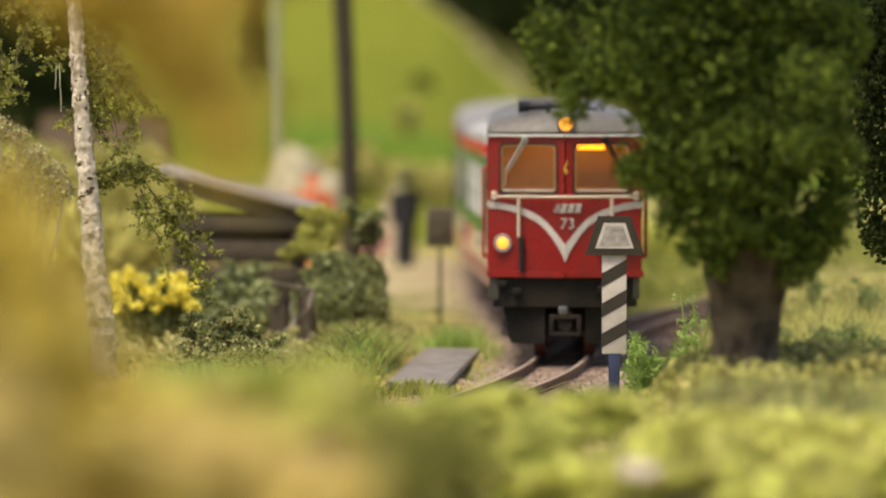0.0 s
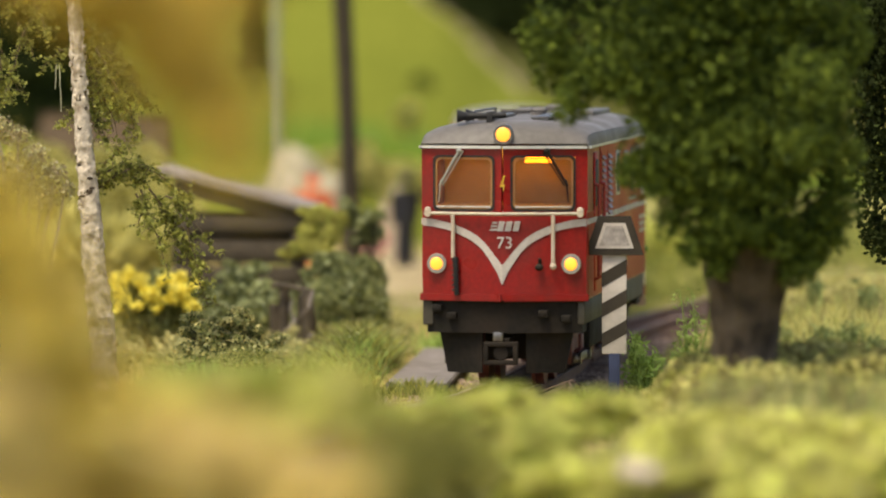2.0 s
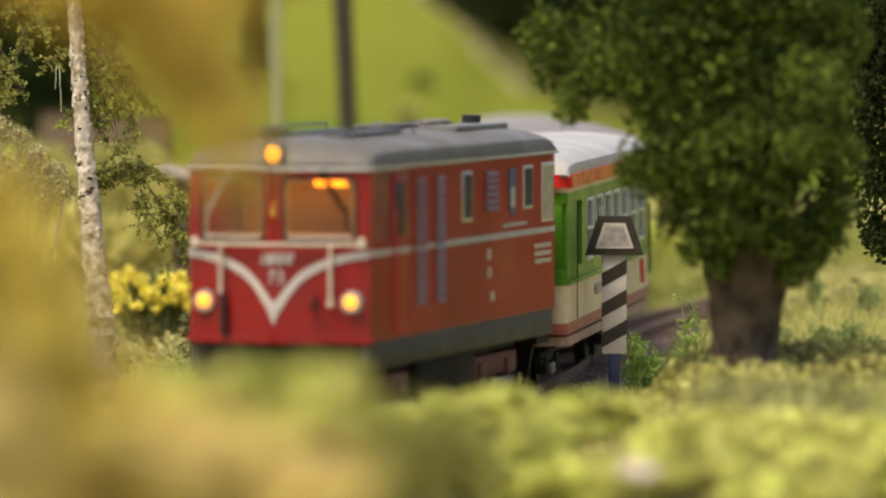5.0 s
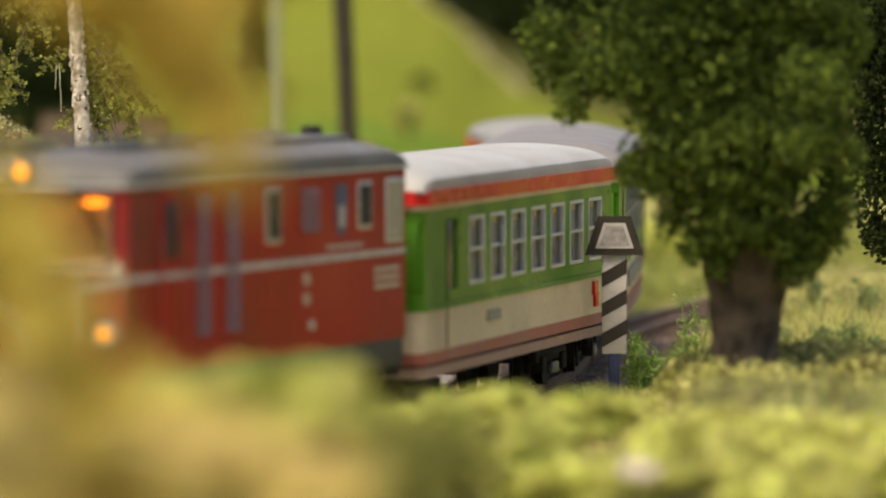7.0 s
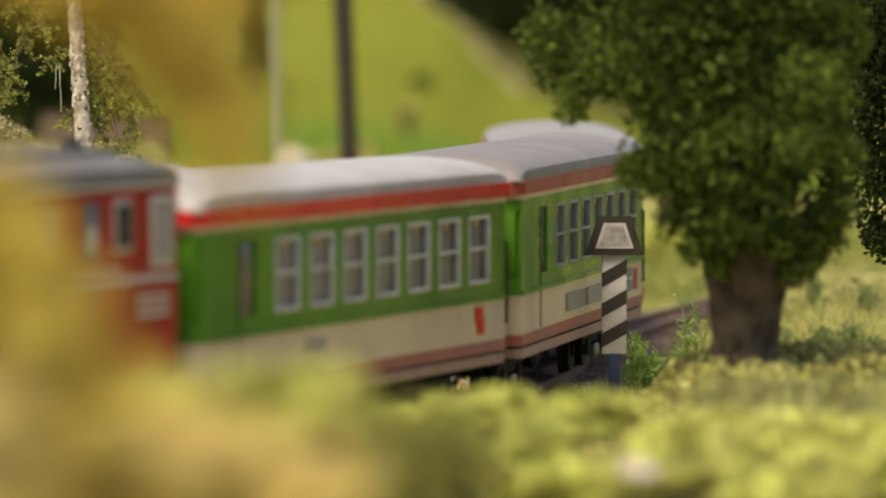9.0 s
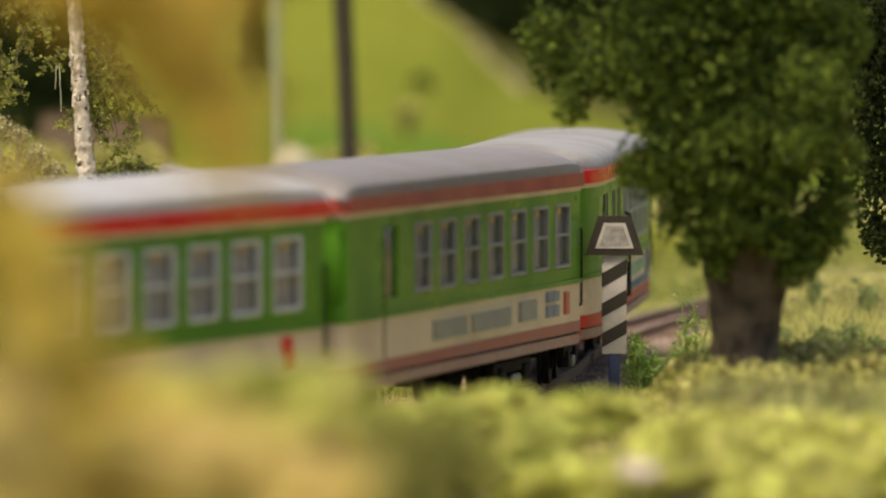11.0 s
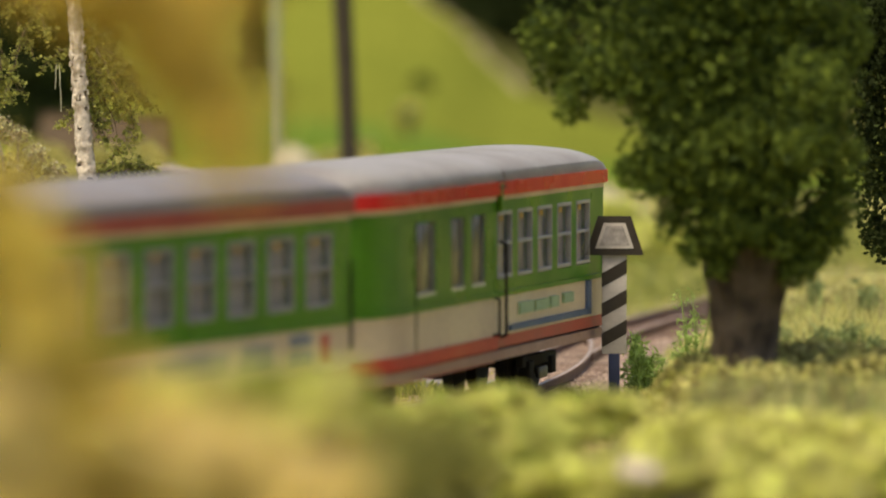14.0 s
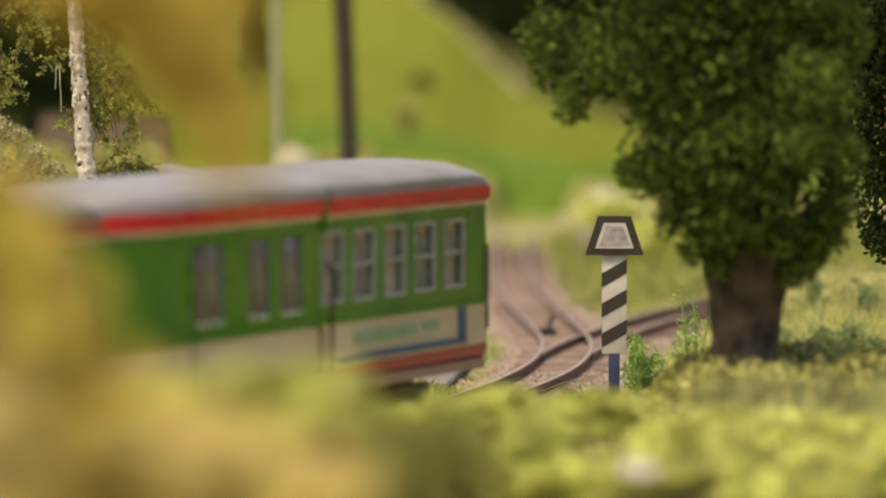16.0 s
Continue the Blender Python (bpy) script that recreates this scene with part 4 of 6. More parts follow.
def coach(name, label, length, roof_mat, stripe, trim, sole, windows, win_w, doors, taper_f, taper_r, extras, bogies=45.0):
    c = thing(name, Matrix(), label, "railway coach", "coaches of the train")
    h, w = length / 2, 13.4
    # hollow body: bands of paint below and above the windows, posts between
    part("lower_body", slab(B(), h, h, w, 11.8, 18.1, taper_f, taper_r), CREAM, c, "cream lower side with dusty weathering")
    part("waist_band", slab(B(), h, h, w, 18.1, 20.5, taper_f, taper_r), GREEN, c, "green painted waist")
    part("waist_moulding", slab(B(), h, h, w, 17.9, 18.6, taper_f, taper_r, grow=0.42), GREEN, c)
    part("top_band", slab(B(), h, h, w, 31.0, 33.6, taper_f, taper_r), GREEN, c, "green painted band over the windows")
    part("cant_line", slab(B(), h, h, w, 32.7, 33.6, taper_f, taper_r, grow=0.12), CREAM, c, "cream cant line")
    part("roof_edge", slab(B(), h, h, w, 33.5, 35.6, taper_f, taper_r, grow=0.75), stripe, c, "red painted roof edge")
    part("sole_bar", slab(B(), h, h, w, 10.0, 11.8, taper_f, taper_r, grow=0.05), sole, c, "dusty red sole bar")
    part("sole_joint", slab(B(), h, h, w, 9.6, 10.0, taper_f, taper_r, grow=-0.5), DARK, c)
    part("step_board", slab(B(), h - 0.8, h - 0.8, w, 8.1, 9.6, taper_f, taper_r, grow=0.1), DUSTYTAN, c, "dusty tan lower step board")
    part("floor_frame", box(B(), -h + 5, h - 5, -11, 11, 7.6, 9.6, 0.3), DARK, c, "dark underframe")
    holes = sorted([(x - win_w / 2, x + win_w / 2) for x in windows] + [(x - d / 2, x + d / 2) for x, d in doors])
    for sd in (-1, 1):
        edges = [-h + (16 if taper_r else 1.0)] + [e for q in holes for e in q] + [h - (16 if taper_f else 1.0)]
        for a, b in zip(edges[::2], edges[1::2]):
            if b - a > 0.1:
                part("window_post", box(B(), a, b, sd * (w - 1.2), sd * w, 20.5, 31.0), GREEN, c)
        for x in windows:
            fr = B()
            a, b = x - win_w / 2, x + win_w / 2
            yo, yi = sd * (w - 0.75), sd * (w + 0.12)
            side_bar = 0.2 if trim is MIDTRIM else 0.4
            for q in ((a, a + side_bar, 20.6, 31.0), (b - side_bar, b, 20.6, 31.0), (a + side_bar, b - side_bar, 30.4, 31.0), (a + side_bar, b - side_bar, 20.6, 21.2), (a + side_bar, b - side_bar, 25.7, 26.2)):
                box(fr, q[0], q[1], yo, yi, q[2], q[3], 0.08)
            win = part("window", fr, trim, c, "silver-framed coach window")
            p = part("pane", box(B(), a + .1, b - .1, sd * (w - .7), sd * (w - .6), 21, 30.6), COACHGLASS, win, "glass pane")
            p.visible_shadow = False
            if trim is MIDTRIM:
                if round(x) % 2 == 0:
                    mid = x + random.uniform(-.8, .8)
                    part("curtain", prism(B(), [(mid - 2.0, 20.8), (mid + 2.2, 20.8), (mid + .9, 26.0), (mid + .5, 30.6), (mid - .3, 30.6), (mid - .8, 26.0)], "y", sd * (w - 1.15), sd * (w - .85)), DRAPE, win, "gathered cream curtain")
                # Added backing sheet: its pale colour stands in for the lit interior.
                part("curtain", box(B(), a + .3, b - .3, sd * (w - 1.5), sd * (w - 1.35), 20.6, 30.8), BEIGE, win, "pale backing sheet added to brighten the window")
            else:
                part("curtain", box(B(), a + .8, b - .8, sd * (w - 1.5), sd * (w - 1.3), 20.6, 30.8), BEIGE, win, "greyish curtain behind the glass")
            part("sticker", box(B(), x - .8, x + .8, sd * (w - .6), sd * (w - .5), 29.4, 30.2), YELLOW, win)
        for x, d in doors:
            dr = part("door", box(B(), x - d / 2, x + d / 2, sd * (w - 1.3), sd * (w - .5), 12.2, 31.0, 0.1), GREEN, c, "green folding door leaf")
            part("door_window", box(B(), x - d / 2 + .6, x + d / 2 - .6, sd * (w - 1.3), sd * (w - .4), 20.3, 30.8, 0.2), DARKPANE, dr, "narrow dark door glass")
            if trim is MIDTRIM:
                for q in ((x - d / 2 + .3, x - d / 2 + .7), (x + d / 2 - .7, x + d / 2 - .3)):
                    part("glass_bead", box(B(), q[0], q[1], sd * (w - .5), sd * (w - .2), 20.3, 30.8), DULLTRIM, dr)
                part("glass_sill", box(B(), x - d / 2 + .3, x + d / 2 - .3, sd * (w - .5), sd * (w + .05), 20.0, 20.5), SILVER, dr)
            if x > 40:
                part("door_joint", box(B(), x + d / 2 + .2, x + d / 2 + .5, sd * (w - .3), sd * (w + .15), 12, 31), DARK, c)
    for sg, tp in ((1, taper_f), (-1, taper_r)):
        bm = B()
        if tp:
            slab(bm, h, h, w, 20.5, 31.0, taper_f, taper_r)
            for v_ in list(bm.verts):
                v_.co.x = max(v_.co.x, h - 16) if sg > 0 else min(v_.co.x, -h + 16)
            bmesh.ops.remove_doubles(bm, verts=bm.verts, dist=0.001)
        else:
            box(bm, sg * (h - 1.5), sg * h, -w + .8, w - .8, 20.5, 31.0, 0.3)
        part("end_wall", bm, GREEN, c, "green end wall")
        bm = B()
        box(bm, sg * (h - .5), sg * (h + 1.6), -5.2, 5.2, 12.5, 33.0, 0.6)
        part("gangway", bm, BLACK, c, "dark gangway bellows")
    part("inner_wall", box(B(), -h + 8, h - 8, -0.3, 0.3, 20.5, 31), CREAM, c)
    bm = B()
    rings = roof_rings(h, w, 35.6, 4.2, 0.55, 0.6, 0.6, n=15,
                       ends=((1.0, 0.0), (0.993, .35), (0.975, .62), (0.945, .82), (0.9, .95), (0.84, 1.0), (0.77, 1.0)), thick=0.4)
    loft(bm, [[(x, y * (1 - taper_f / w * min(max((x - h + 16) / 16, 0), 1) ** 1.4), z) for x, y, z in ring] for ring in rings])
    roof = part("roof", bm, roof_mat, c, "smooth arched grey roof")
    # handrails at the rear corners
    for sd in (-1, 1):
        xx, yy = -h + 1.5, sd * (w - .1 - taper_r)
        bm = path_tube(B(), [(xx, yy - sd * .4, 14.0), (xx - .3, yy + sd * .4, 14.4), (xx - .3, yy + sd * .4, 26.4), (xx, yy - sd * .4, 26.8)], 0.2, 6)
        part("corner_handrail", bm, DARK, c, "thin dark corner handrail")
    # bogies
    for cx_ in (-bogies, bogies):
        bog = part("bogie", box(B(), -11, 11, -4, 4, 4.5, 7.6, 0.3), DARK, c, "dark coach bogie")
        bog.location = (cx_ * MM, 0, 0)
        for xx in (-7.5, 7.5):
            wheelset(bog, xx, 3.9, m_wheel=DARK)
        for sd in (-1, 1):
            bm = B()
            box(bm, -11.5, 11.5, sd * 6.8, sd * 8.0, 4.6, 6.4, 0.2)
            for xx in (-7.5, 7.5):
                box(bm, xx - 1.6, xx + 1.6, sd * 6.6, sd * 8.6, 2.8, 5.6, 0.3)
            part("side_frame", bm, DARK, bog)
            part("axle_spring", box(B(), -2.5, 2.5, sd * 7.8, sd * 8.8, 2.4, 4.4, 0.4), STEEL, bog)
    for sg in (-1, 1):
        bm = B()
        rod(bm, (sg * (h - 4), 0, 6.2), (sg * (h + 1.6), 0, 6.2), 1.0, seg=10)
        part("coupler", bm, DARK, c)
        part("end_step", box(B(), sg * (h - 8), sg * (h - 1), -11.5, 11.5, 8.6, 9.6, 0.2), SOLEBROWN, c)
    extras(c, w)
    return c


def bars(c, w, mat_, items, label="unreadable lettering bar"):
    for x0, x1, z0, z1 in items:
        for sd in (-1, 1):
            part("lettering", box(B(), x0, x1, sd * (w - .1), sd * (w + .5), z0, z1), mat_, c, label)


def extras_front(c, w):
    bars(c, w, GREYBLUE, [(18, 26, 14.6, 16.2)])
    bars(c, w, BRIGHTRED, [(-54.8, -52.4, 13.0, 15.4), (-54.2, -51.4, 15.0, 17.2)], "red emblem shape")


def extras_middle(c, w):
    bars(c, w, GREYBLUE, [(4, 22, 13.2, 16.0), (-22, 0, 13.2, 16.0), (-38, -28, 13.4, 16.4)])
    bars(c, w, FADEDBLUE, [(-52, -48.6, 13.2, 15.0), (-47.8, -45, 13.2, 15.0), (-52, -48.6, 15.6, 17.2), (-47.8, -45, 15.6, 17.2)], "faded blue square emblem")
    bars(c, w, FADEDRED, [(-58.6, -56.4, 13.2, 16.8)], "faded red emblem shape")


def extras_rear(c, w):
    bars(c, w, BLUE, [(-62.5, -8, 12.3, 13.2), (-62.5, -60, 12.4, 17.8)], "blue advertisement border")
    bars(c, w, PALEGREEN, [(-23, -14, 14.6, 16.4), (-33, -24.2, 14.6, 16.3), (-40, -34.5, 14.6, 16.4), (-50, -43.5, 14.9, 16.5)], "pale green unreadable advertisement lettering")
    for sd in (-1, 1):
        for xx in (-2.6,):
            bm = path_tube(B(), [(xx, sd * (w - .2), 11.5), (xx, sd * (w + 1.0), 12), (xx, sd * (w + 1.0), 26), (xx, sd * (w - .2), 26.4)], 0.25, 6)
            part("door_handrail", bm, DARK, c, "dark door handrail")
            bm = path_tube(B(), [(xx + 4.2, sd * (w - .2), 12.0), (xx + 4.2, sd * (w + 1.0), 12.3), (xx + 4.2, sd * (w + 1.0), 17.6), (xx + 4.2, sd * (w - .2), 18.0)], 0.22, 6)
            part("door_handrail", bm, DARK, c, "short dark door handrail")
        part("downpipe", box(B(), -1.6, -0.4, sd * (w + .1), sd * (w + .85), 31, 35.5, 0.2), GREEN, c)
        steps = part("roof_step", path_tube(B(), [(-2.8, sd * (w + .9), 34.6), (-2.8, sd * (w + .5), 37.0), (-2.8, sd * (w - .7), 37.6)], 0.11, 6), DARKWOOD, c, "thin dark rungs up the roof side")
        for k in range(4):
            yy, zz = sd * (w + .95 - 0.12 * k - 0.13 * k * k), 34.8 + 0.95 * k
            part("rung", rod(B(), (-2.8, yy, zz), (1.6, yy, zz), 0.12, seg=6), DARKWOOD, steps)
    part("front_sole", slab(B(), 74.0, 1.0, w, 9.9, 11.9, 4.0, 0, grow=0.4), VESTRED, c, "bright red sole of the front vestibule")
    part("front_step", slab(B(), 72.5, 1.0, w, 7.8, 9.7, 4.0, 0, grow=-0.2), SOLERED, c, "lower red step of the front vestibule")


LOCO = locomotive()
COACH_A = coach("railway_coach", "green and cream narrow-gauge coach with bright red roof edge", 134.8, PALEROOF, BRIGHTRED, SILVER, SOLEBROWN,
                [32.6 - 14.35 * k for k in range(7)], 10.2, [(48.5, 7.0)], 0, 0, extras_front)
COACH_B = coach("railway_coach", "green and cream weathered coach with dull red roof edge", 136.4, MIDROOF, DULLRED, DULLTRIM, SOLEBROWN,
                [27.2 - 13.8 * k for k in range(7)], 9.6, [(44.5, 7.0)], 0, 0, extras_middle)
COACH_C = coach("railway_coach", "green and cream end coach with narrowed doorway and advertisement", 148.0, ENDROOF, BRIGHTRED, MIDTRIM, SOLERED,
                [-5.5 - 13.2 * k for k in range(5)], 9.4, [(10.8, 8.6), (23.3, 8.4), (42.2, 11.4)], 4.0, 0, extras_rear, 51.0)


# ---- scenery ----
def stem_mesh(bm, pts, r0, r1, seg=7):
    """A bent, tapering stem through the given places."""
    n = len(pts)
    rings = []
    for i, p in enumerate(pts):
        d = Vector(pts[min(i + 1, n - 1)]) - Vector(pts[max(i - 1, 0)])
        d.normalize()
        u = d.orthogonal().normalized()
        w = d.cross(u)
        r = r0 + (r1 - r0) * i / (n - 1)
        rings.append([Vector(p) + (u * math.cos(2 * math.pi * k / seg) + w * math.sin(2 * math.pi * k / seg)) * r * random.uniform(0.88, 1.12) for k in range(seg)])
    vs = [[bm.verts.new(p) for p in ring] for ring in rings]
    fs = []
    for a, b in zip(vs, vs[1:]):
        fs += [bm.faces.new((a[i], a[(i + 1) % seg], b[(i + 1) % seg], b[i])) for i in range(seg)]
    fs += [bm.faces.new(vs[0]), bm.faces.new(vs[-1])]
    bmesh.ops.recalc_face_normals(bm, faces=fs)
    return bm


def curve_points(a, b, sag, n=7, wob=0.4):
    a, b = Vector(a), Vector(b)
    return [a.lerp(b, i / (n - 1)) + Vector((random.uniform(-wob, wob), random.uniform(-wob, wob), sag * math.sin(math.pi * i / (n - 1)) + random.uniform(-wob, wob))) for i in range(n)]


def bush(name, label, blobs, n, size, material, category="bush", group="", stems=5, long=1.5, stem_mat=None, flat=0.0, shell=0.5, base=None, second=None):
    """A shrub: stems from the ground into each clump, and a crown of single leaves."""
    b = np.array(blobs, float)
    cx_, cy_ = base if base else (float(b[:, 0].mean()), float(b[:, 1].mean()))
    gz = float(land(cx_, cy_)) - 0.4
    t = thing(name, at(cx_, cy_, gz), label, category, group)
    off = np.array([cx_, cy_, gz])
    c = in_blobs(blobs, n, shell) - off
    c[:, 2] = np.maximum(c[:, 2], 0.2)
    v, f = leaves(c, size, 0.4, long, flat)
    faces_mesh("foliage", v, f, material, t, "many small single leaves")
    if second:
        c = in_blobs(blobs, second[0], 0.25) - off
        c[:, 2] = np.maximum(c[:, 2], 0.2)
        v, f = leaves(c, second[1], 0.4, long, flat)
        faces_mesh("foliage", v, f, second[2], t, "paler outer leaves")
    for q in b[:max(stems, 1)]:
        top = Vector((q[0], q[1], q[2])) - Vector(off)
        part("stem", stem_mesh(B(), curve_points((random.uniform(-1, 1), random.uniform(-1, 1), -0.3), top, 1.5), 0.6, 0.2), stem_mat or DARKWOOD, t, "thin woody stem")
    return t


def clumps(u, v, d, ru, rv, rd, n, k):
    """Smaller clumps spread in an ellipsoid, for an uneven outline."""
    out = []
    for _ in range(n):
        a = RNG.normal(size=3)
        a /= np.linalg.norm(a)
        a *= RNG.uniform(0.3, 0.95)
        s = RNG.uniform(0.6, 1.25) * k
        out.append((u + a[0] * ru, v + a[1] * rd, d + a[2] * rv, ru * s, rd * s, rv * s))
    return out


# --- the broad dark-green tree beside the track ---
def broad_tree(name, label, base, fork, limbs, blobs, n, size, material, r0, r1):
    gz = float(land(*base)) - 0.5
    t = thing(name, at(base[0], base[1], gz), label, "tree")
    off = Vector((base[0], base[1], gz))
    bm = B()
    f_ = Vector(fork) - off
    pts = [Vector((0, 0, 0)).lerp(f_, k / 9) + Vector((random.uniform(-.3, .3), random.uniform(-.3, .3), 0)) for k in range(10)]
    seg = 44
    rings = []
    for k, p in enumerate(pts):
        r = r0 * (1 + 0.35 * max(0, 1 - k / 2.2) ** 2) + (r1 - r0) * (k / 9) ** 2.2
        rings.append([p + Vector((math.cos(6.2832 * j / seg), math.sin(6.2832 * j / seg), 0)) * r * (1 + 0.05 * math.sin(0.43 * j + k * .3) + 0.055 * math.sin(1.9 * j + 1.5 * math.sin(k)) + random.uniform(-.045, .045)) for j in range(seg)])
    loft(bm, rings)
    trunk = part("trunk", bm, BARK, t, "thick rough brown bark trunk")
    for q in limbs:
        bm = stem_mesh(B(), curve_points(f_ + Vector((random.uniform(-2, 2), random.uniform(-2, 2), -1.5)), Vector(q) - off, 1.5, 8, 0.5), r1 * 0.5, 0.8, 10)
        part("limb", bm, BARK, trunk, "brown limb")
    c = in_blobs(blobs, n, 0.42) - np.array(off)
    v, f = leaves(c, size, 0.45, 1.35)
    faces_mesh("crown", v, f, material, t, "dense crown of small leaves")
    return t


crown = []
for q in ((38.4, 923.0, 79.2, 26.4, 26.0, 18.9), (37.5, 923.0, 58.6, 22.2, 24.0, 14.0), (41.4, 918.0, 43.9, 17.6, 20.0, 12.3), (45.1, 918.0, 35.3, 10.2, 13.0, 7.8)):
    crown += clumps(q[0], q[1], q[2], q[3], q[5], q[4], 20, 0.33)
    crown.append(tuple(a * (0.86 if k > 2 else 1) for k, a in enumerate(q)))
crown += [(14.9, 923.0, 58.6, 4.0, 5.0, 4.9), (18.6, 921.0, 48.8, 3.1, 4.0, 3.9), (22.7, 921.0, 53.7, 4.9, 6.0, 4.9), (27.9, 917.0, 39.0, 3.3, 5.0, 2.9), (33.2, 917.0, 31.7, 2.8, 5.0, 2.8), (36.4, 915.0, 27.7, 2.9, 5.0, 2.3),
          (55.0, 919.0, 30.8, 4.3, 6.0, 4.9), (51.6, 919.0, 27.4, 4.2, 5.0, 3.6), (43.7, 913.0, 30.4, 4.9, 6.0, 2.6), (40.4, 916.0, 27.0, 3.2, 5.0, 3.2), (38.4, 917.0, 30.6, 3.6, 5.0, 3.4), (35.0, 918.0, 35.0, 4.2, 5.0, 3.8), (31.8, 918.0, 40.4, 3.6, 5.0, 3.6), (41.0, 912.0, 31.0, 4.0, 5.0, 3.4), (48.0, 914.0, 28.4, 3.6, 5.0, 2.6), (39.6, 914.0, 24.4, 1.7, 3.0, 2.0), (50.4, 914.0, 24.2, 2.4, 3.0, 2.2), (56.6, 919.0, 33.8, 4.4, 6.0, 4.4), (53.6, 917.0, 28.2, 3.4, 5.0, 3.4), (51.8, 916.0, 24.4, 2.2, 4.0, 2.4), (57.1, 919.0, 40.6, 4.1, 6.0, 5.7), (57.0, 921.0, 50.0, 3.9, 7.0, 6.2), (58.8, 921.0, 58.7, 4.1, 7.0, 5.8), (52.3, 905.0, 51.5, 5.7, 7.0, 5.2), (51.3, 905.0, 43.4, 4.8, 6.0, 4.0)]
broad_tree("broadleaf_tree", "broad dark-green leafy tree with thick forked trunk beside the track", (43.8, 923.0), (44.5, 923.0, 28.2),
           [(36.6, 921.0, 33.2), (31.6, 919.0, 47.2), (26.0, 923.0, 58.6), (44.8, 919.0, 39.0), (42.6, 925.0, 68.5), (52.3, 921.0, 30.7), (54.0, 923.0, 47.1), (38.4, 923.0, 80.0)],
           crown, 92000, 0.74, LEAFDARK, 4.5, 7.6)
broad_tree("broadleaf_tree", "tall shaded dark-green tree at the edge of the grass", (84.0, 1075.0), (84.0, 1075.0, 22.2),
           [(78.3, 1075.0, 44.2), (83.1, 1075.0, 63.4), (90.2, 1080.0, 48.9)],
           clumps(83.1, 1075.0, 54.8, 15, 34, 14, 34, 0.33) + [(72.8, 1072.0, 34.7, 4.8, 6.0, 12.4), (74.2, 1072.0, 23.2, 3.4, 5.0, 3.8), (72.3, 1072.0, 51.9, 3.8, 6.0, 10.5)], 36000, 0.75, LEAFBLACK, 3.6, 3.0)


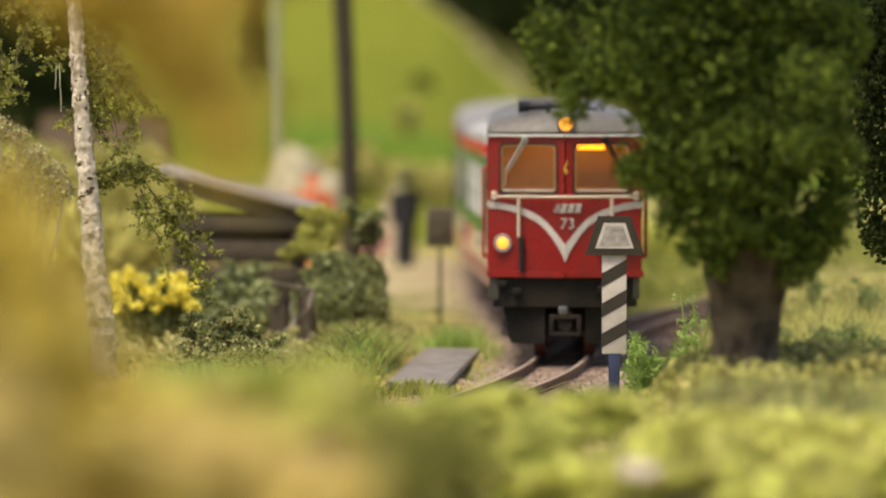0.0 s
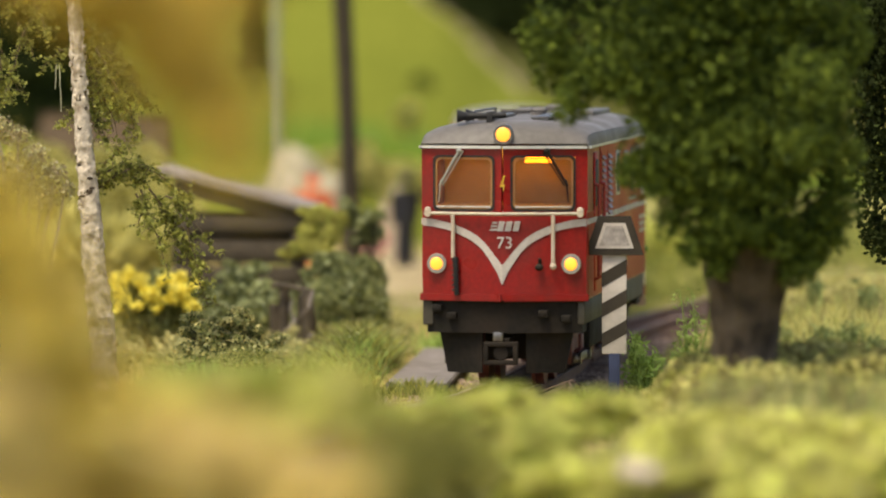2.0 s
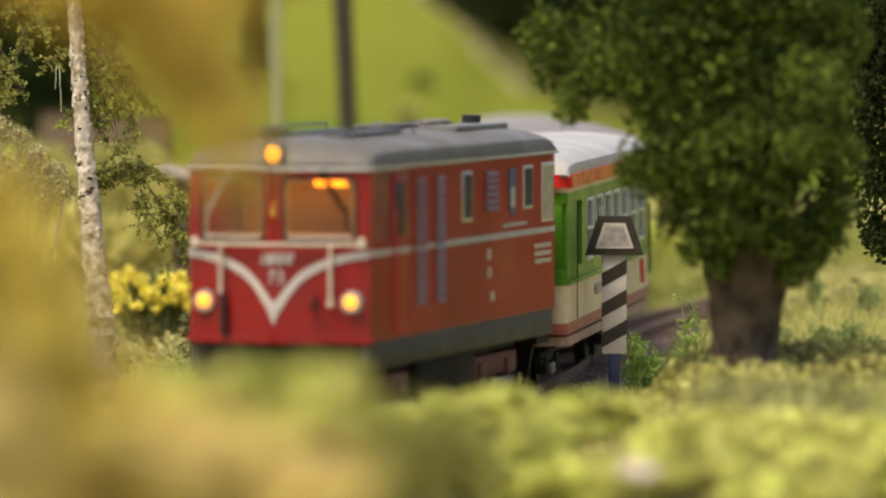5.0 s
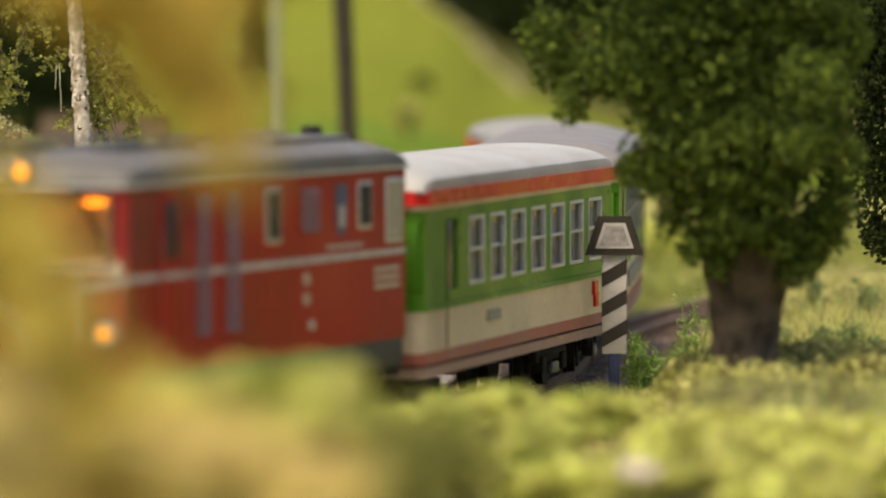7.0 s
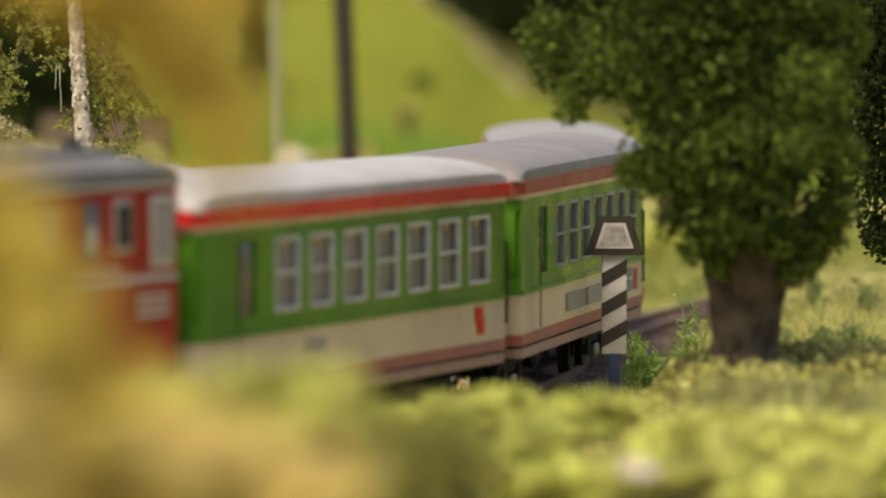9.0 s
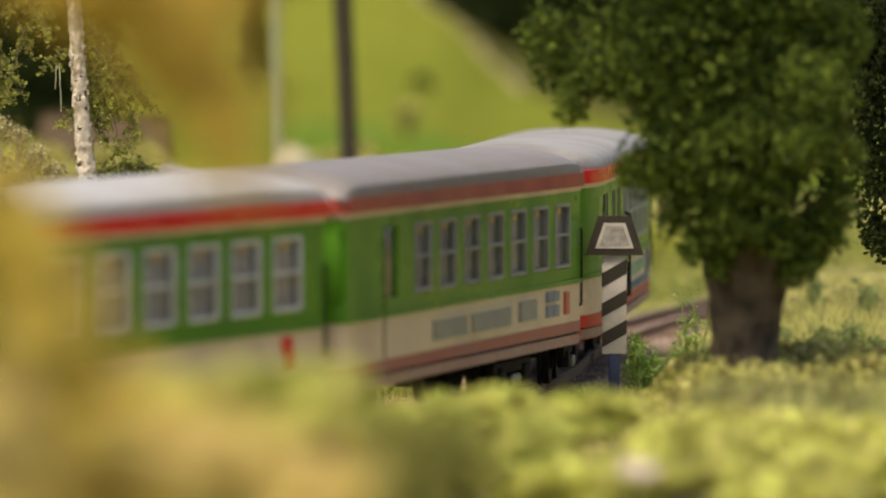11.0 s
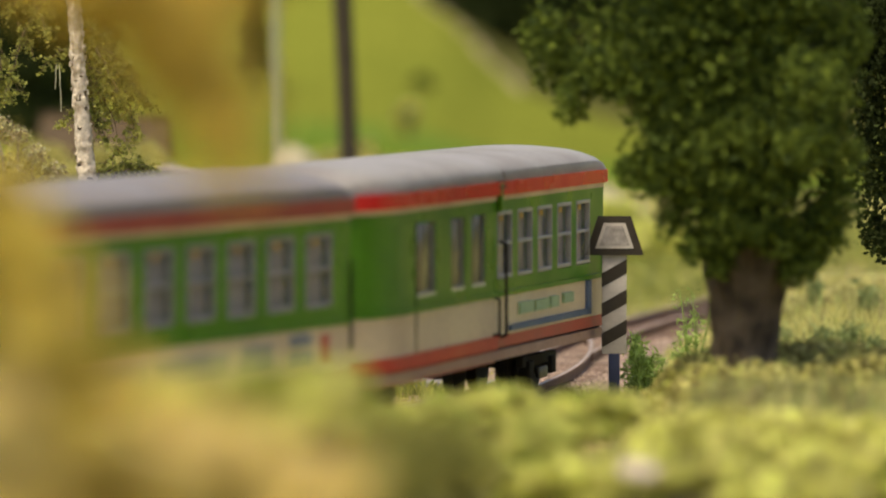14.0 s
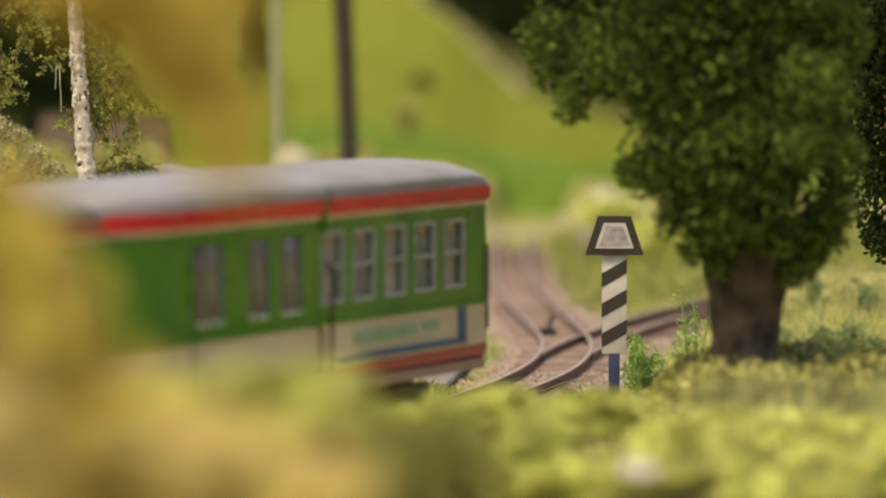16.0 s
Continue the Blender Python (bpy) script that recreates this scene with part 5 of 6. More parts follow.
# --- birch ---
def birch():
    bx_, by_ = -55.7, 1040.0
    gz = float(land(bx_, by_)) - 0.5
    t = thing("birch_tree", at(bx_, by_, gz), "slender white-barked birch with drooping olive foliage", "tree")
    off = Vector((bx_, by_, gz))
    knots = [Vector(p) - off for p in ((-55.5, 1040.0, -0.6), (-56.0, 1040.0, 8.7), (-57.3, 1040.0, 19.8), (-58.3, 1040.0, 32.8), (-59.1, 1040.0, 42.1), (-59.8, 1040.0, 51.4), (-60.3, 1040.0, 59.7), (-61.1, 1040.0, 69.0), (-61.6, 1040.0, 82.0), (-61.8, 1040.0, 94.1))]
    radii = [2.2, 2.1, 1.95, 1.6, 1.35, 1.25, 1.15, 0.95, 0.7, 0.3]
    bm = B()
    rings = []
    for i in range(len(knots) - 1):
        for k in range(12):
            f_ = k / 12
            p = knots[i].lerp(knots[i + 1], f_)
            r = radii[i] + (radii[i + 1] - radii[i]) * f_
            r *= random.uniform(0.94, 1.06)
            rings.append([p + Vector((math.cos(6.2832 * j / 14), math.sin(6.2832 * j / 14), 0)) * r * random.uniform(0.84, 1.14) for j in range(14)])
    loft(bm, rings)
    trunk = part("trunk", bm, BIRCHBARK, t, "white peeling birch bark trunk")
    # dark scars and curling flakes of bark
    for name, count, m_, hgt in (("bark_scars", 70, SCARBARK, 0.10), ("bark_flakes", 110, BIRCHBARK, 0.28)):
        bm = B()
        for _ in range(count):
            i = random.randrange(0, 7)
            f_ = random.random()
            p = knots[i].lerp(knots[i + 1], f_)
            r = (radii[i] + (radii[i + 1] - radii[i]) * f_) * 0.97
            a, wd, tall = random.uniform(0, 6.28), random.uniform(0.25, 0.7), random.uniform(0.12, 0.5)
            lo = [p + Vector((math.cos(a + k * wd / 2) * r, math.sin(a + k * wd / 2) * r, q * tall)) for k, q in ((-1, -.6), (0, -1), (1, -.4), (1, .5), (0, 1), (-1, .6))]
            hi = [q + Vector((math.cos(a), math.sin(a), random.uniform(-.3, .3))) * hgt for q in lo]
            loft(bm, [lo, hi])
        part(name, bm, m_, trunk, "dark scars in the bark" if m_ is SCARBARK else "curling pale bark flakes")
    # each strand: its root, its tip, and how far it arches
    strands = [
               ((-61.0, 1042, 65.3), (-69.1, 1041, 57.9), 2), ((-68.7, 1042, 58.8), (-72.1, 1041, 47.2), 0), ((-67.3, 1042, 63.4), (-64.7, 1038, 57.3), 0), ((-62.7, 1042, 64.8), (-66.8, 1048, 60.2), 0),
               ((-73.3, 1042, 56.0), (-72.1, 1044, 45.7), 0), ((-70.1, 1042, 59.7), (-67.9, 1044, 55.8), 0), ((-74.3, 1042, 59.7), (-70.0, 1048, 48.0), 0), ((-64.5, 1042, 65.8), (-71.2, 1038, 61.6), 1),
               ((-61.0, 1042, 54.9), (-65.8, 1041, 51.8), 1.5), ((-60.3, 1042, 45.3), (-63.0, 1041, 42.5), 0.6), ((-60.1, 1042, 62.5), (-57.4, 1048, 52.2), 1), ((-59.9, 1042, 60.2), (-51.6, 1048, 48.9), 2),
               ((-59.7, 1042, 58.3), (-47.3, 1048, 42.4), 4), ((-59.5, 1042, 55.5), (-49.4, 1041, 47.2), 3), ((-59.1, 1042, 52.8), (-51.6, 1041, 44.4), 2), ((-58.9, 1042, 51.4), (-56.1, 1041, 41.2), 0),
               ((-59.3, 1042, 54.6), (-54.4, 1048, 41.7), 1), ((-58.9, 1042, 59.3), (-53.9, 1044, 53.7), 1), ((-58.9, 1042, 49.5), (-51.0, 1044, 43.1), 2), ((-58.8, 1042, 46.7), (-55.0, 1041, 39.1), 1),
               ((-52.2, 1042, 48.6), (-50.7, 1044, 41.1), 0), ((-57.5, 1042, 56.0), (-52.7, 1038, 46.8), 1), ((-58.0, 1042, 50.4), (-53.9, 1044, 42.5), 1), ((-58.2, 1042, 32.8), (-50.2, 1038, 41.4), 1),
               ((-58.2, 1042, 32.3), (-47.9, 1048, 35.4), 2.5), ((-58.2, 1042, 31.4), (-53.1, 1048, 34.6), 1), ((-58.0, 1042, 31.4), (-42.3, 1048, 30.5), 5), ((-57.1, 1042, 32.8), (-49.9, 1048, 33.5), 2),
               ((-48.5, 1042, 32.3), (-38.6, 1048, 12.5), 2.5), ((-45.7, 1042, 31.4), (-37.7, 1041, 21.2), 2), ((-50.6, 1042, 31.4), (-45.0, 1038, 18.5), 1.5), ((-44.5, 1042, 30.7), (-42.1, 1044, 32.0), 0),
               ((-43.3, 1042, 26.3), (-40.7, 1044, 18.7), 0), ((-49.6, 1042, 32.3), (-50.0, 1041, 26.3), 0), ((-46.4, 1042, 29.0), (-42.9, 1048, 21.4), 1), ((-42.2, 1042, 26.3), (-39.7, 1041, 17.0), 0),
               ]
    cs = []
    for a, b, sag in strands:
        pts = [Vector(p) for p in curve_points(Vector(a) - off, Vector(b) - off, sag, 9, 0.25)]
        bm = stem_mesh(B(), pts, 0.2, 0.07, 5)
        span = sum((q - p).length for p, q in zip(pts, pts[1:]))
        for _ in range(int(4 + span * (3.0 if a[2] < 38 else 2.1))):
            i = random.randrange(1, 8)
            root = pts[i].lerp(pts[i + 1], random.random())
            tip = root + Vector((random.gauss(0, 1.0), random.gauss(0, 0.9), random.gauss(-0.7, 0.9)))
            stem_mesh(bm, [root, root.lerp(tip, .5) + Vector((0, 0, .15)), tip], 0.07, 0.04, 3)
            for _ in range(random.randrange(5, 12)):
                w = root.lerp(tip, random.uniform(0.15, 1.1))
                cs.append((w.x + random.gauss(0, .26), w.y + random.gauss(0, .26), w.z + random.gauss(0, .26)))
        part("twig", bm, TWIGBARK, trunk, "thin drooping twig")
    for x0, x1, z0, z1 in ((-63.2, -63.4, 53.0, 48.9), (-62.7, -62.5, 53.0, 45.3)):
        part("catkin", stem_mesh(B(), curve_points(Vector((x0, 1036, z0)) - off, Vector((x1, 1036, z1)) - off, 0, 6, .1), 0.09, 0.07, 5), PALECATKIN, trunk, "pale hanging catkin")
    v, f = leaves(np.array(cs), 0.46, 0.45, 1.6)
    faces_mesh("foliage", v, f, LEAFBIRCH, t, "fine olive drooping leaves")
    return t


birch()

# --- shelter with stacked boards ---
def board(parent, name, x0, x1, y0, y1, z0, z1, m, label="", tilt=0.0):
    ob = part(name, box(B(), 0, x1 - x0, y0, y1, 0, z1 - z0, 0.18), m, parent, label)
    ob.matrix_basis = pose(x0 * MM, 0, z0 * MM, 0, tilt + random.uniform(-.6, .6), random.uniform(-.5, .5))
    return ob


def shelter():
    sx, sy = -40.0, 1250.0
    gz = float(land(sx, sy)) - 0.3
    t = thing("timber_shelter", at(sx, sy, gz), "low weathered timber lean-to with sloping plank roof", "shelter")
    slope = math.degrees(math.atan2(7.2, 27.0))
    for k in range(6):
        r = board(t, "roof_plank", -15.0 + random.uniform(-.6, .3), 16.0 + random.uniform(-.4, .8), -19 + k * 7.0, -12.3 + k * 7.0, 31.6 + (0.7 if k == 0 else random.uniform(-.2, .2)), 33.0 + (0.7 if k == 0 else 0), OLDWOOD, "weathered grey roof plank", slope)
    board(t, "beam", -12.5, 11.5, -17.5, -15.7, 28.6, 31.2, DARKWOOD, "dark roof beam", slope)
    board(t, "beam", -12.5, 11.5, 18, 20, 28.6, 31.2, DARKWOOD, "dark roof beam", slope)
    for x_, h_ in ((-11.4, 29.5), (11.5, 23.5)):
        for y_ in (-16, 19):
            part("post", box(B(), x_ - 1, x_ + 1, y_ - 1, y_ + 1, 0, h_, 0.15), DARKWOOD, t, "dark timber post")
    for z0, z1 in ((20.8, 23.6), (15.2, 18.8), (10.8, 13.6), (5.2, 9.4)):
        board(t, "wall_board", -12.2 + random.uniform(-.5, .5), 14.5, -17.6, -16.4, z0, z1, DARKWOOD, "dark brown wall board", 0.8)
    for k in range(6):
        board(t, "wall_board", -12.0, 12.5, 20.2, 21.2, 2 + k * 3.6, 5.2 + k * 3.6, DARKWOOD, "dark brown wall board")
    for k in range(5):
        board(t, "stacked_board", -9.0, 11.0 - k * .5, -10 + k, 8, 1.0 + k * 2.2, 2.8 + k * 2.2, OLDWOOD, "stacked grey board")
    return t


shelter()

# --- bushes round the shelter ---
bush("ivy_bush", "dense grey-green ivy bush against the timber shelter",
     clumps(-18.3, 1198.0, 8.6, 9.4, 7.6, 9, 90, 0.15) + clumps(-21.4, 1204.0, 13.6, 5.4, 3.4, 5, 26, 0.24) + [(-18.5, 1192.0, 6.4, 8.0, 7.0, 5.2), (-12.6, 1192.0, 3.6, 3.0, 5.0, 3.2)], 9500, 0.62, LEAFIVYDARK, "bush", base=(-18.6, 1200.0), second=(2600, 0.62, LEAFIVY))
bush("ivy_bush", "tall loose ivy beside the roof corner of the shelter",
     clumps(-15.2, 1226.0, 18.6, 5.0, 4.6, 5, 26, 0.24) + [(-18.8, 1224.0, 23.6, 1.2, 2.0, 1.6), (-14.6, 1226.0, 9.0, 4.0, 4.0, 5.0)], 2600, 0.75, LEAFIVYDARK, "bush", base=(-14.6, 1226.0), second=(900, 0.7, LEAFIVY))
bush("moss_bush", "yellow-green mossy growth over the roof corner of the shelter",
     [(-23.5, 1214.0, 21.8, 3.2, 5.0, 2.2), (-21.4, 1212.0, 18.8, 2.4, 4.0, 2.8), (-25.6, 1210.0, 16.2, 4.2, 4.0, 1.5), (-29.0, 1212.0, 14.8, 2.8, 4.0, 1.0), (-23.2, 1208.0, 15.4, 2.4, 4.0, 1.8), (-26.6, 1216.0, 22.8, 1.6, 4.0, 0.8), (-24.8, 1213.0, 18.6, 3.4, 4.0, 2.6), (-20.4, 1214.0, 21.0, 2.4, 4.0, 1.8), (-22.4, 1212.0, 8.0, 2.0, 3.0, 6.0)], 7600, 0.5, MOSS, "bush", base=(-22.4, 1212.0), second=(1500, 0.5, MOSSDEEP))
bush("ivy_bush", "pale grey-green ivy with round leaves before the shelter",
     clumps(-35.6, 1196.0, 6.7, 11.5, 5.4, 8, 60, 0.2) + clumps(-38.0, 1204.0, 11.7, 5.0, 3.0, 4, 10, 0.3) + [(-35.5, 1192.0, 4.8, 11.7, 8.0, 3.8)], 3800, 0.95, LEAFIVYDARK, "bush", long=1.2, base=(-36.7, 1195.0), second=(2200, 0.95, LEAFIVY))
bush("flowering_shrub", "low shrub covered in bright yellow blossom",
     [(-58.7, 1178.0, 8.1, 3.8, 6.0, 4.2), (-52.4, 1178.0, 8.6, 6.3, 6.0, 4.2), (-47.9, 1182.0, 7.4, 2.7, 5.0, 4.2), (-54.0, 1178.0, 2.9, 8.4, 6.0, 3.2)], 2400, 0.8, LEAFIVYDARK, "shrub", base=(-53.6, 1180.0), second=(500, 0.8, LEAFIVY))
fl = thing("blossom_cluster", at(-53.6, 1180.0, float(land(-53.6, 1180.0))), "clusters of bright yellow blossom", "flowers")
c_ = in_blobs([(-60.6, 1174.0, 10.9, 1.6, 3.0, 1.9), (-58.2, 1174.0, 12.0, 1.9, 3.0, 1.9), (-59.5, 1172.0, 8.4, 1.9, 3.0, 1.6), (-55.9, 1174.0, 10.9, 1.4, 3.0, 1.8), (-54.0, 1172.0, 9.1, 2.2, 3.0, 1.9), (-51.5, 1174.0, 11.3, 2.0, 3.0, 1.6), (-48.8, 1174.0, 11.8, 1.4, 3.0, 1.4), (-48.3, 1172.0, 9.4, 2.3, 3.0, 2.2), (-50.6, 1172.0, 7.9, 1.8, 3.0, 1.2), (-56.9, 1172.0, 6.8, 1.8, 3.0, 1.1), (-46.6, 1172.0, 6.8, 1.8, 3.0, 1.4), (-53.2, 1172.0, 6.3, 1.4, 3.0, 0.9), (-46.0, 1174.0, 10.9, 1.1, 3.0, 1.2), (-60.5, 1172.0, 6.3, 1.2, 3.0, 0.9)], 1500, 0.6) - np.array([-53.6, 1180.0, float(land(-53.6, 1180.0))])
v_, f_ = leaves(c_, 0.8, 0.4, 1.2)
faces_mesh("blossom", v_, f_, PETAL, fl, "yellow petals")
for _ in range(26):
    p = c_[random.randrange(len(c_))]
    part("stalk", stem_mesh(B(), curve_points((p[0] * 0.7, p[1] * 0.7, -1.0), tuple(p), 0.4, 5, .2), 0.22, 0.12, 5), LEAFIVYDARK, fl, "green stalk")
bush("shrub", "small grey-green shrub with reddish flecks in the grass",
     clumps(*(-36.0, 1050.0, 7.2), 9.6, 5.0, 7, 60, 0.17) + [(-35.9, 1048.0, 5.0, 8.4, 6.0, 2.6)], 6200, 0.5, LEAFIVYDARK, "shrub", base=(-36.0, 1050.0), second=(4200, 0.6, LEAFSAGE))
bush("shrub", "olive weeds at the foot of the tree",
     [(54.5, 935.0, 10.4, 3.0, 4.0, 1.9), (60.5, 930.0, 9.4, 2.6, 4.0, 1.2), (36.4, 935.0, 9.6, 2.2, 4.0, 1.5)], 800, 0.6, LEAFOLIVE, "shrub", base=(55.5, 935.0), second=(500, 0.6, LITTER))

bush("lacy_shrub", "dry pinkish-brown lacy shrub beside the birch",
     [(-72.4, 1028.0, 42.8, 2.8, 4.0, 2.2), (-69.2, 1028.0, 41.4, 2.4, 4.0, 2.0), (-66.2, 1028.0, 38.2, 2.6, 4.0, 2.2), (-63.2, 1028.0, 35.5, 2.4, 4.0, 2.0), (-61.1, 1028.0, 32.7, 1.5, 4.0, 1.7), (-69.2, 1028.0, 35.0, 4.6, 4.0, 3.7), (-65.0, 1028.0, 31.8, 3.7, 4.0, 2.8)], 3000, 0.42, LEAFDRYPINK, "shrub", stems=7, base=(-68.0, 1028.0), shell=0.7, second=(700, 0.42, LEAFSAGE), stem_mat=OLDWOOD)


def weed(x, y, h, spread, stems, size, material, label, lean=0.35):
    """A leafy weed: upright stems with leaves in pairs along them."""
    gz = float(land(x, y)) - 0.3
    t = thing("weed", at(x, y, gz), label, "weed", "weeds by the track")
    cs = []
    for _ in range(stems):
        a = random.uniform(0, 6.28)
        b = Vector((math.cos(a), math.sin(a) * 2, 0)) * random.uniform(0.1, 1.0) * spread
        hh = h * random.uniform(0.55, 1.05)
        tip = b + Vector((random.gauss(0, lean) * hh * .4, random.gauss(0, lean) * hh * .4, hh))
        pts = curve_points(b, tip, 0.2, 7, 0.1)
        part("stem", stem_mesh(B(), pts, 0.2, 0.08, 5), material, t, "thin green stem")
        for p, q in zip(pts[1:], pts[2:]):
            for _ in range(7):
                w = p.lerp(q, random.random())
                cs.append((w.x + random.gauss(0, size * .7), w.y + random.gauss(0, size * .7), w.z + random.gauss(0.2, size * .4)))
    v, f = leaves(np.array(cs), size * 0.42, 0.4, 3.6)
    faces_mesh("foliage", v, f, material, t, "narrow pointed leaves")


weed(32.6, 1046.0, 10.5, 2.6, 18, 1.05, GRASSFRESH, "fresh light-green leafy weed beside the marker post")
weed(42.6, 1078.0, 16.5, 1.4, 7, 0.95, GRASSFRESH, "tall thin green weed by the trunk", 0.2)
weed(40.0, 1070.0, 9.0, 1.2, 4, 0.8, GRASSFRESH, "small green weed by the trunk", 0.3)
for x_, y_, h_, r_, n_ in ((61.2, 1150.0, 5.0, 1.6, 6), (67.6, 1120.0, 6.0, 2.2, 8), (72.0, 1118.0, 6.5, 2.4, 9), (75.6, 1105.0, 5.5, 1.8, 7), (69.6, 1180.0, 7.0, 2.0, 7), (77.2, 1160.0, 8.0, 2.0, 7)):
    weed(x_, y_, h_ * 0.7, r_, n_, 0.8, LEAFWEED, "small dark-green leafy weed on the sunlit bank", 0.5)

def undergrowth(label, x0, x1, y0, y1, n, h, size, m):
    """Low wild plants: small leaf clumps spread unevenly over a patch of ground."""
    k = n // 14
    px_, py_ = RNG.uniform(x0, x1, k), RNG.uniform(y0, y1, k)
    j = RNG.integers(0, k, n)
    xs, ys = px_[j] + RNG.normal(0, 1.3, n), py_[j] + RNG.normal(0, 1.6, n)
    top = RNG.uniform(0.4, 1.0, k)[j] * h
    ok = (track_distance(xs, ys) > 13.5) & ~((ys > 1050) & (ys < 1174) & (xs > -12 + (ys - 1058) * 0.058))
    xs, ys, top = xs[ok], ys[ok], top[ok]
    zs = land(xs, ys) + top * RNG.uniform(0, 1, len(xs)) ** 0.7
    v, f = leaves(np.stack([xs, ys, zs], 1), size, 0.4, 1.5)
    tagged(faces_mesh("undergrowth", v, f, m), label, "undergrowth", kind="stuff")


undergrowth("low grey-green undergrowth before the shelter", -62, -8, 1135, 1235, 5200, 6.5, 0.7, LEAFSAGE)
undergrowth("low olive undergrowth before the shelter", -62, -6, 1090, 1240, 3600, 4.5, 0.7, LEAFIVYDARK)
undergrowth("low mossy plants beside the plank", -22, -4, 1060, 1170, 1700, 3.0, 0.6, MOSS)
undergrowth("brown and olive leaf litter under the tree", 31, 80, 805, 965, 13000, 2.6, 0.85, LITTER)
undergrowth("low olive weeds under the tree", 31, 80, 805, 965, 8000, 3.6, 0.8, LEAFOLIVE)
undergrowth("yellow-green moss under the tree", 30, 80, 795, 960, 5500, 3.2, 0.75, MOSS)
undergrowth("dark olive plants under the tree", 31, 80, 820, 965, 5000, 2.6, 0.6, LEAFIVYDARK)
undergrowth("small green weeds in the sunlit grass", 50, 95, 1090, 1260, 1500, 2.6, 0.6, LEAFSAGE)
undergrowth("dry straw-coloured low plants on the bank", 48, 95, 1060, 1260, 12000, 2.0, 0.55, STRAW)

# --- dry twigs by the rails ---
tw = thing("dry_twigs", at(20.3, 1030.0, -2.4), "loose dry brown twigs beside the rails", "twigs")
for k in range(7):
    a = random.uniform(0, 6.28)
    l = random.uniform(2.5, 5.0)
    part("twig", stem_mesh(B(), [(-l * math.cos(a), -l * math.sin(a) * .6, 0.2), (0.3 * k - 1, 0, random.uniform(2.0, 4.2)), (l * math.cos(a), l * math.sin(a) * .6, random.uniform(.5, 3.0))], 0.16, 0.1, 5), SLEEPER, tw, "thin dry twig")

tw = thing("dry_twigs", at(55.0, 925.0, float(land(55.0, 925.0)) + 0.8), "small dry dark twig on the moss under the tree", "twigs")
part("twig", stem_mesh(B(), [(-1.8, 0, 0.2), (-0.4, 0, 0.9), (0.8, 0, 0.8), (2.0, 0, 1.5)], 0.16, 0.1, 5), SIGNDARK, tw, "thin dark twig")
part("twig", stem_mesh(B(), [(-0.2, 0, 0.8), (0.6, 0.3, 1.6), (1.2, 0.4, 2.0)], 0.1, 0.06, 5), SIGNDARK, tw, "thin dark twig")

# --- old fence posts with wire ---
fp = thing("fence", at(-27.8, 1180.0, float(land(-27.8, 1180.0))), "broken dark fence posts with twisted wire", "fence")
fo = Vector((-27.8, 1180.0, float(land(-27.8, 1180.0))))
for a, b, r in (((-31.2, 1182.0, -1.0), (-31.6, 1182.0, 6.3), 1.0), ((-29.9, 1182.0, -1.0), (-29.6, 1182.0, 10.3), 1.1), ((-26.7, 1180.0, -0.9), (-26.6, 1180.0, 8.5), 0.7), ((-24.8, 1178.0, -0.4), (-25.1, 1178.0, 9.5), 1.25)):
    part("post", stem_mesh(B(), curve_points(Vector(a) - fo - Vector((0, 0, 2)), Vector(b) - fo, 0, 5, .12), r * 1.1, r * .95, 9), DARKWOOD, fp, "split dark fence post")
part("rail", stem_mesh(B(), curve_points(Vector((-32.0, 1180.0, 10.1)) - fo, Vector((-24.6, 1178.0, 9.1)) - fo, 0.3, 6, .12), 0.55, 0.5, 7), DARKWOOD, fp)
for pts in ([(-24.2, 1176.0, 9.3), (-25.0, 1174.0, 6.2), (-27.6, 1172.0, 3.7), (-29.7, 1172.0, 1.6), (-29.0, 1170.0, -1.9)], [(-24.2, 1174.0, 1.5), (-26.0, 1172.0, -0.5), (-28.1, 1170.0, -3.5)], [(-27.6, 1172.0, 4.2), (-28.4, 1172.0, 6.3), (-27.8, 1174.0, 7.8)]):
    part("wire", stem_mesh(B(), [Vector(p) - fo for p in pts], 0.24, 0.18, 5), OLDWOOD, fp, "pale twisted wire")

# --- grey plank by the rails ---
pl = thing("timber_plank", Matrix(), "flat weathered grey plank lying beside the rails", "plank")
bm = B()
prism(bm, [(-9.8, 1059), (0.8, 1058), (6.9, 1163), (-3.6, 1166)], "z", -1.9, -0.7)
bmesh.ops.bevel(bm, geom=list(bm.edges), offset=0.25, segments=2, affect="EDGES")
part("plank", bm, PLANKWOOD, pl, "weathered grey wood")

# --- board on a thin post, and the striped marker post ---
bs_ = thing("notice_board", at(-0.6, 1290, float(land(-0.6, 1290)) - .3), "small square grey-brown board on a thin post", "sign")
part("post", rod(B(), (0, 0, 0), (0, 0, 16), 0.38, 0.32, 8), SIGNDARK, bs_, "thin dark post")
bm = box(B(), -2.8, 2.75, -0.5, 0.3, 16.2, 24.2, 0.2)
part("board", bm, SIGNGREY, bs_, "grey-brown square board")
part("board_rim", box(B(), -2.5, 2.45, -0.62, -0.4, 16.6, 23.8, 0.1), DARKWOOD, bs_)


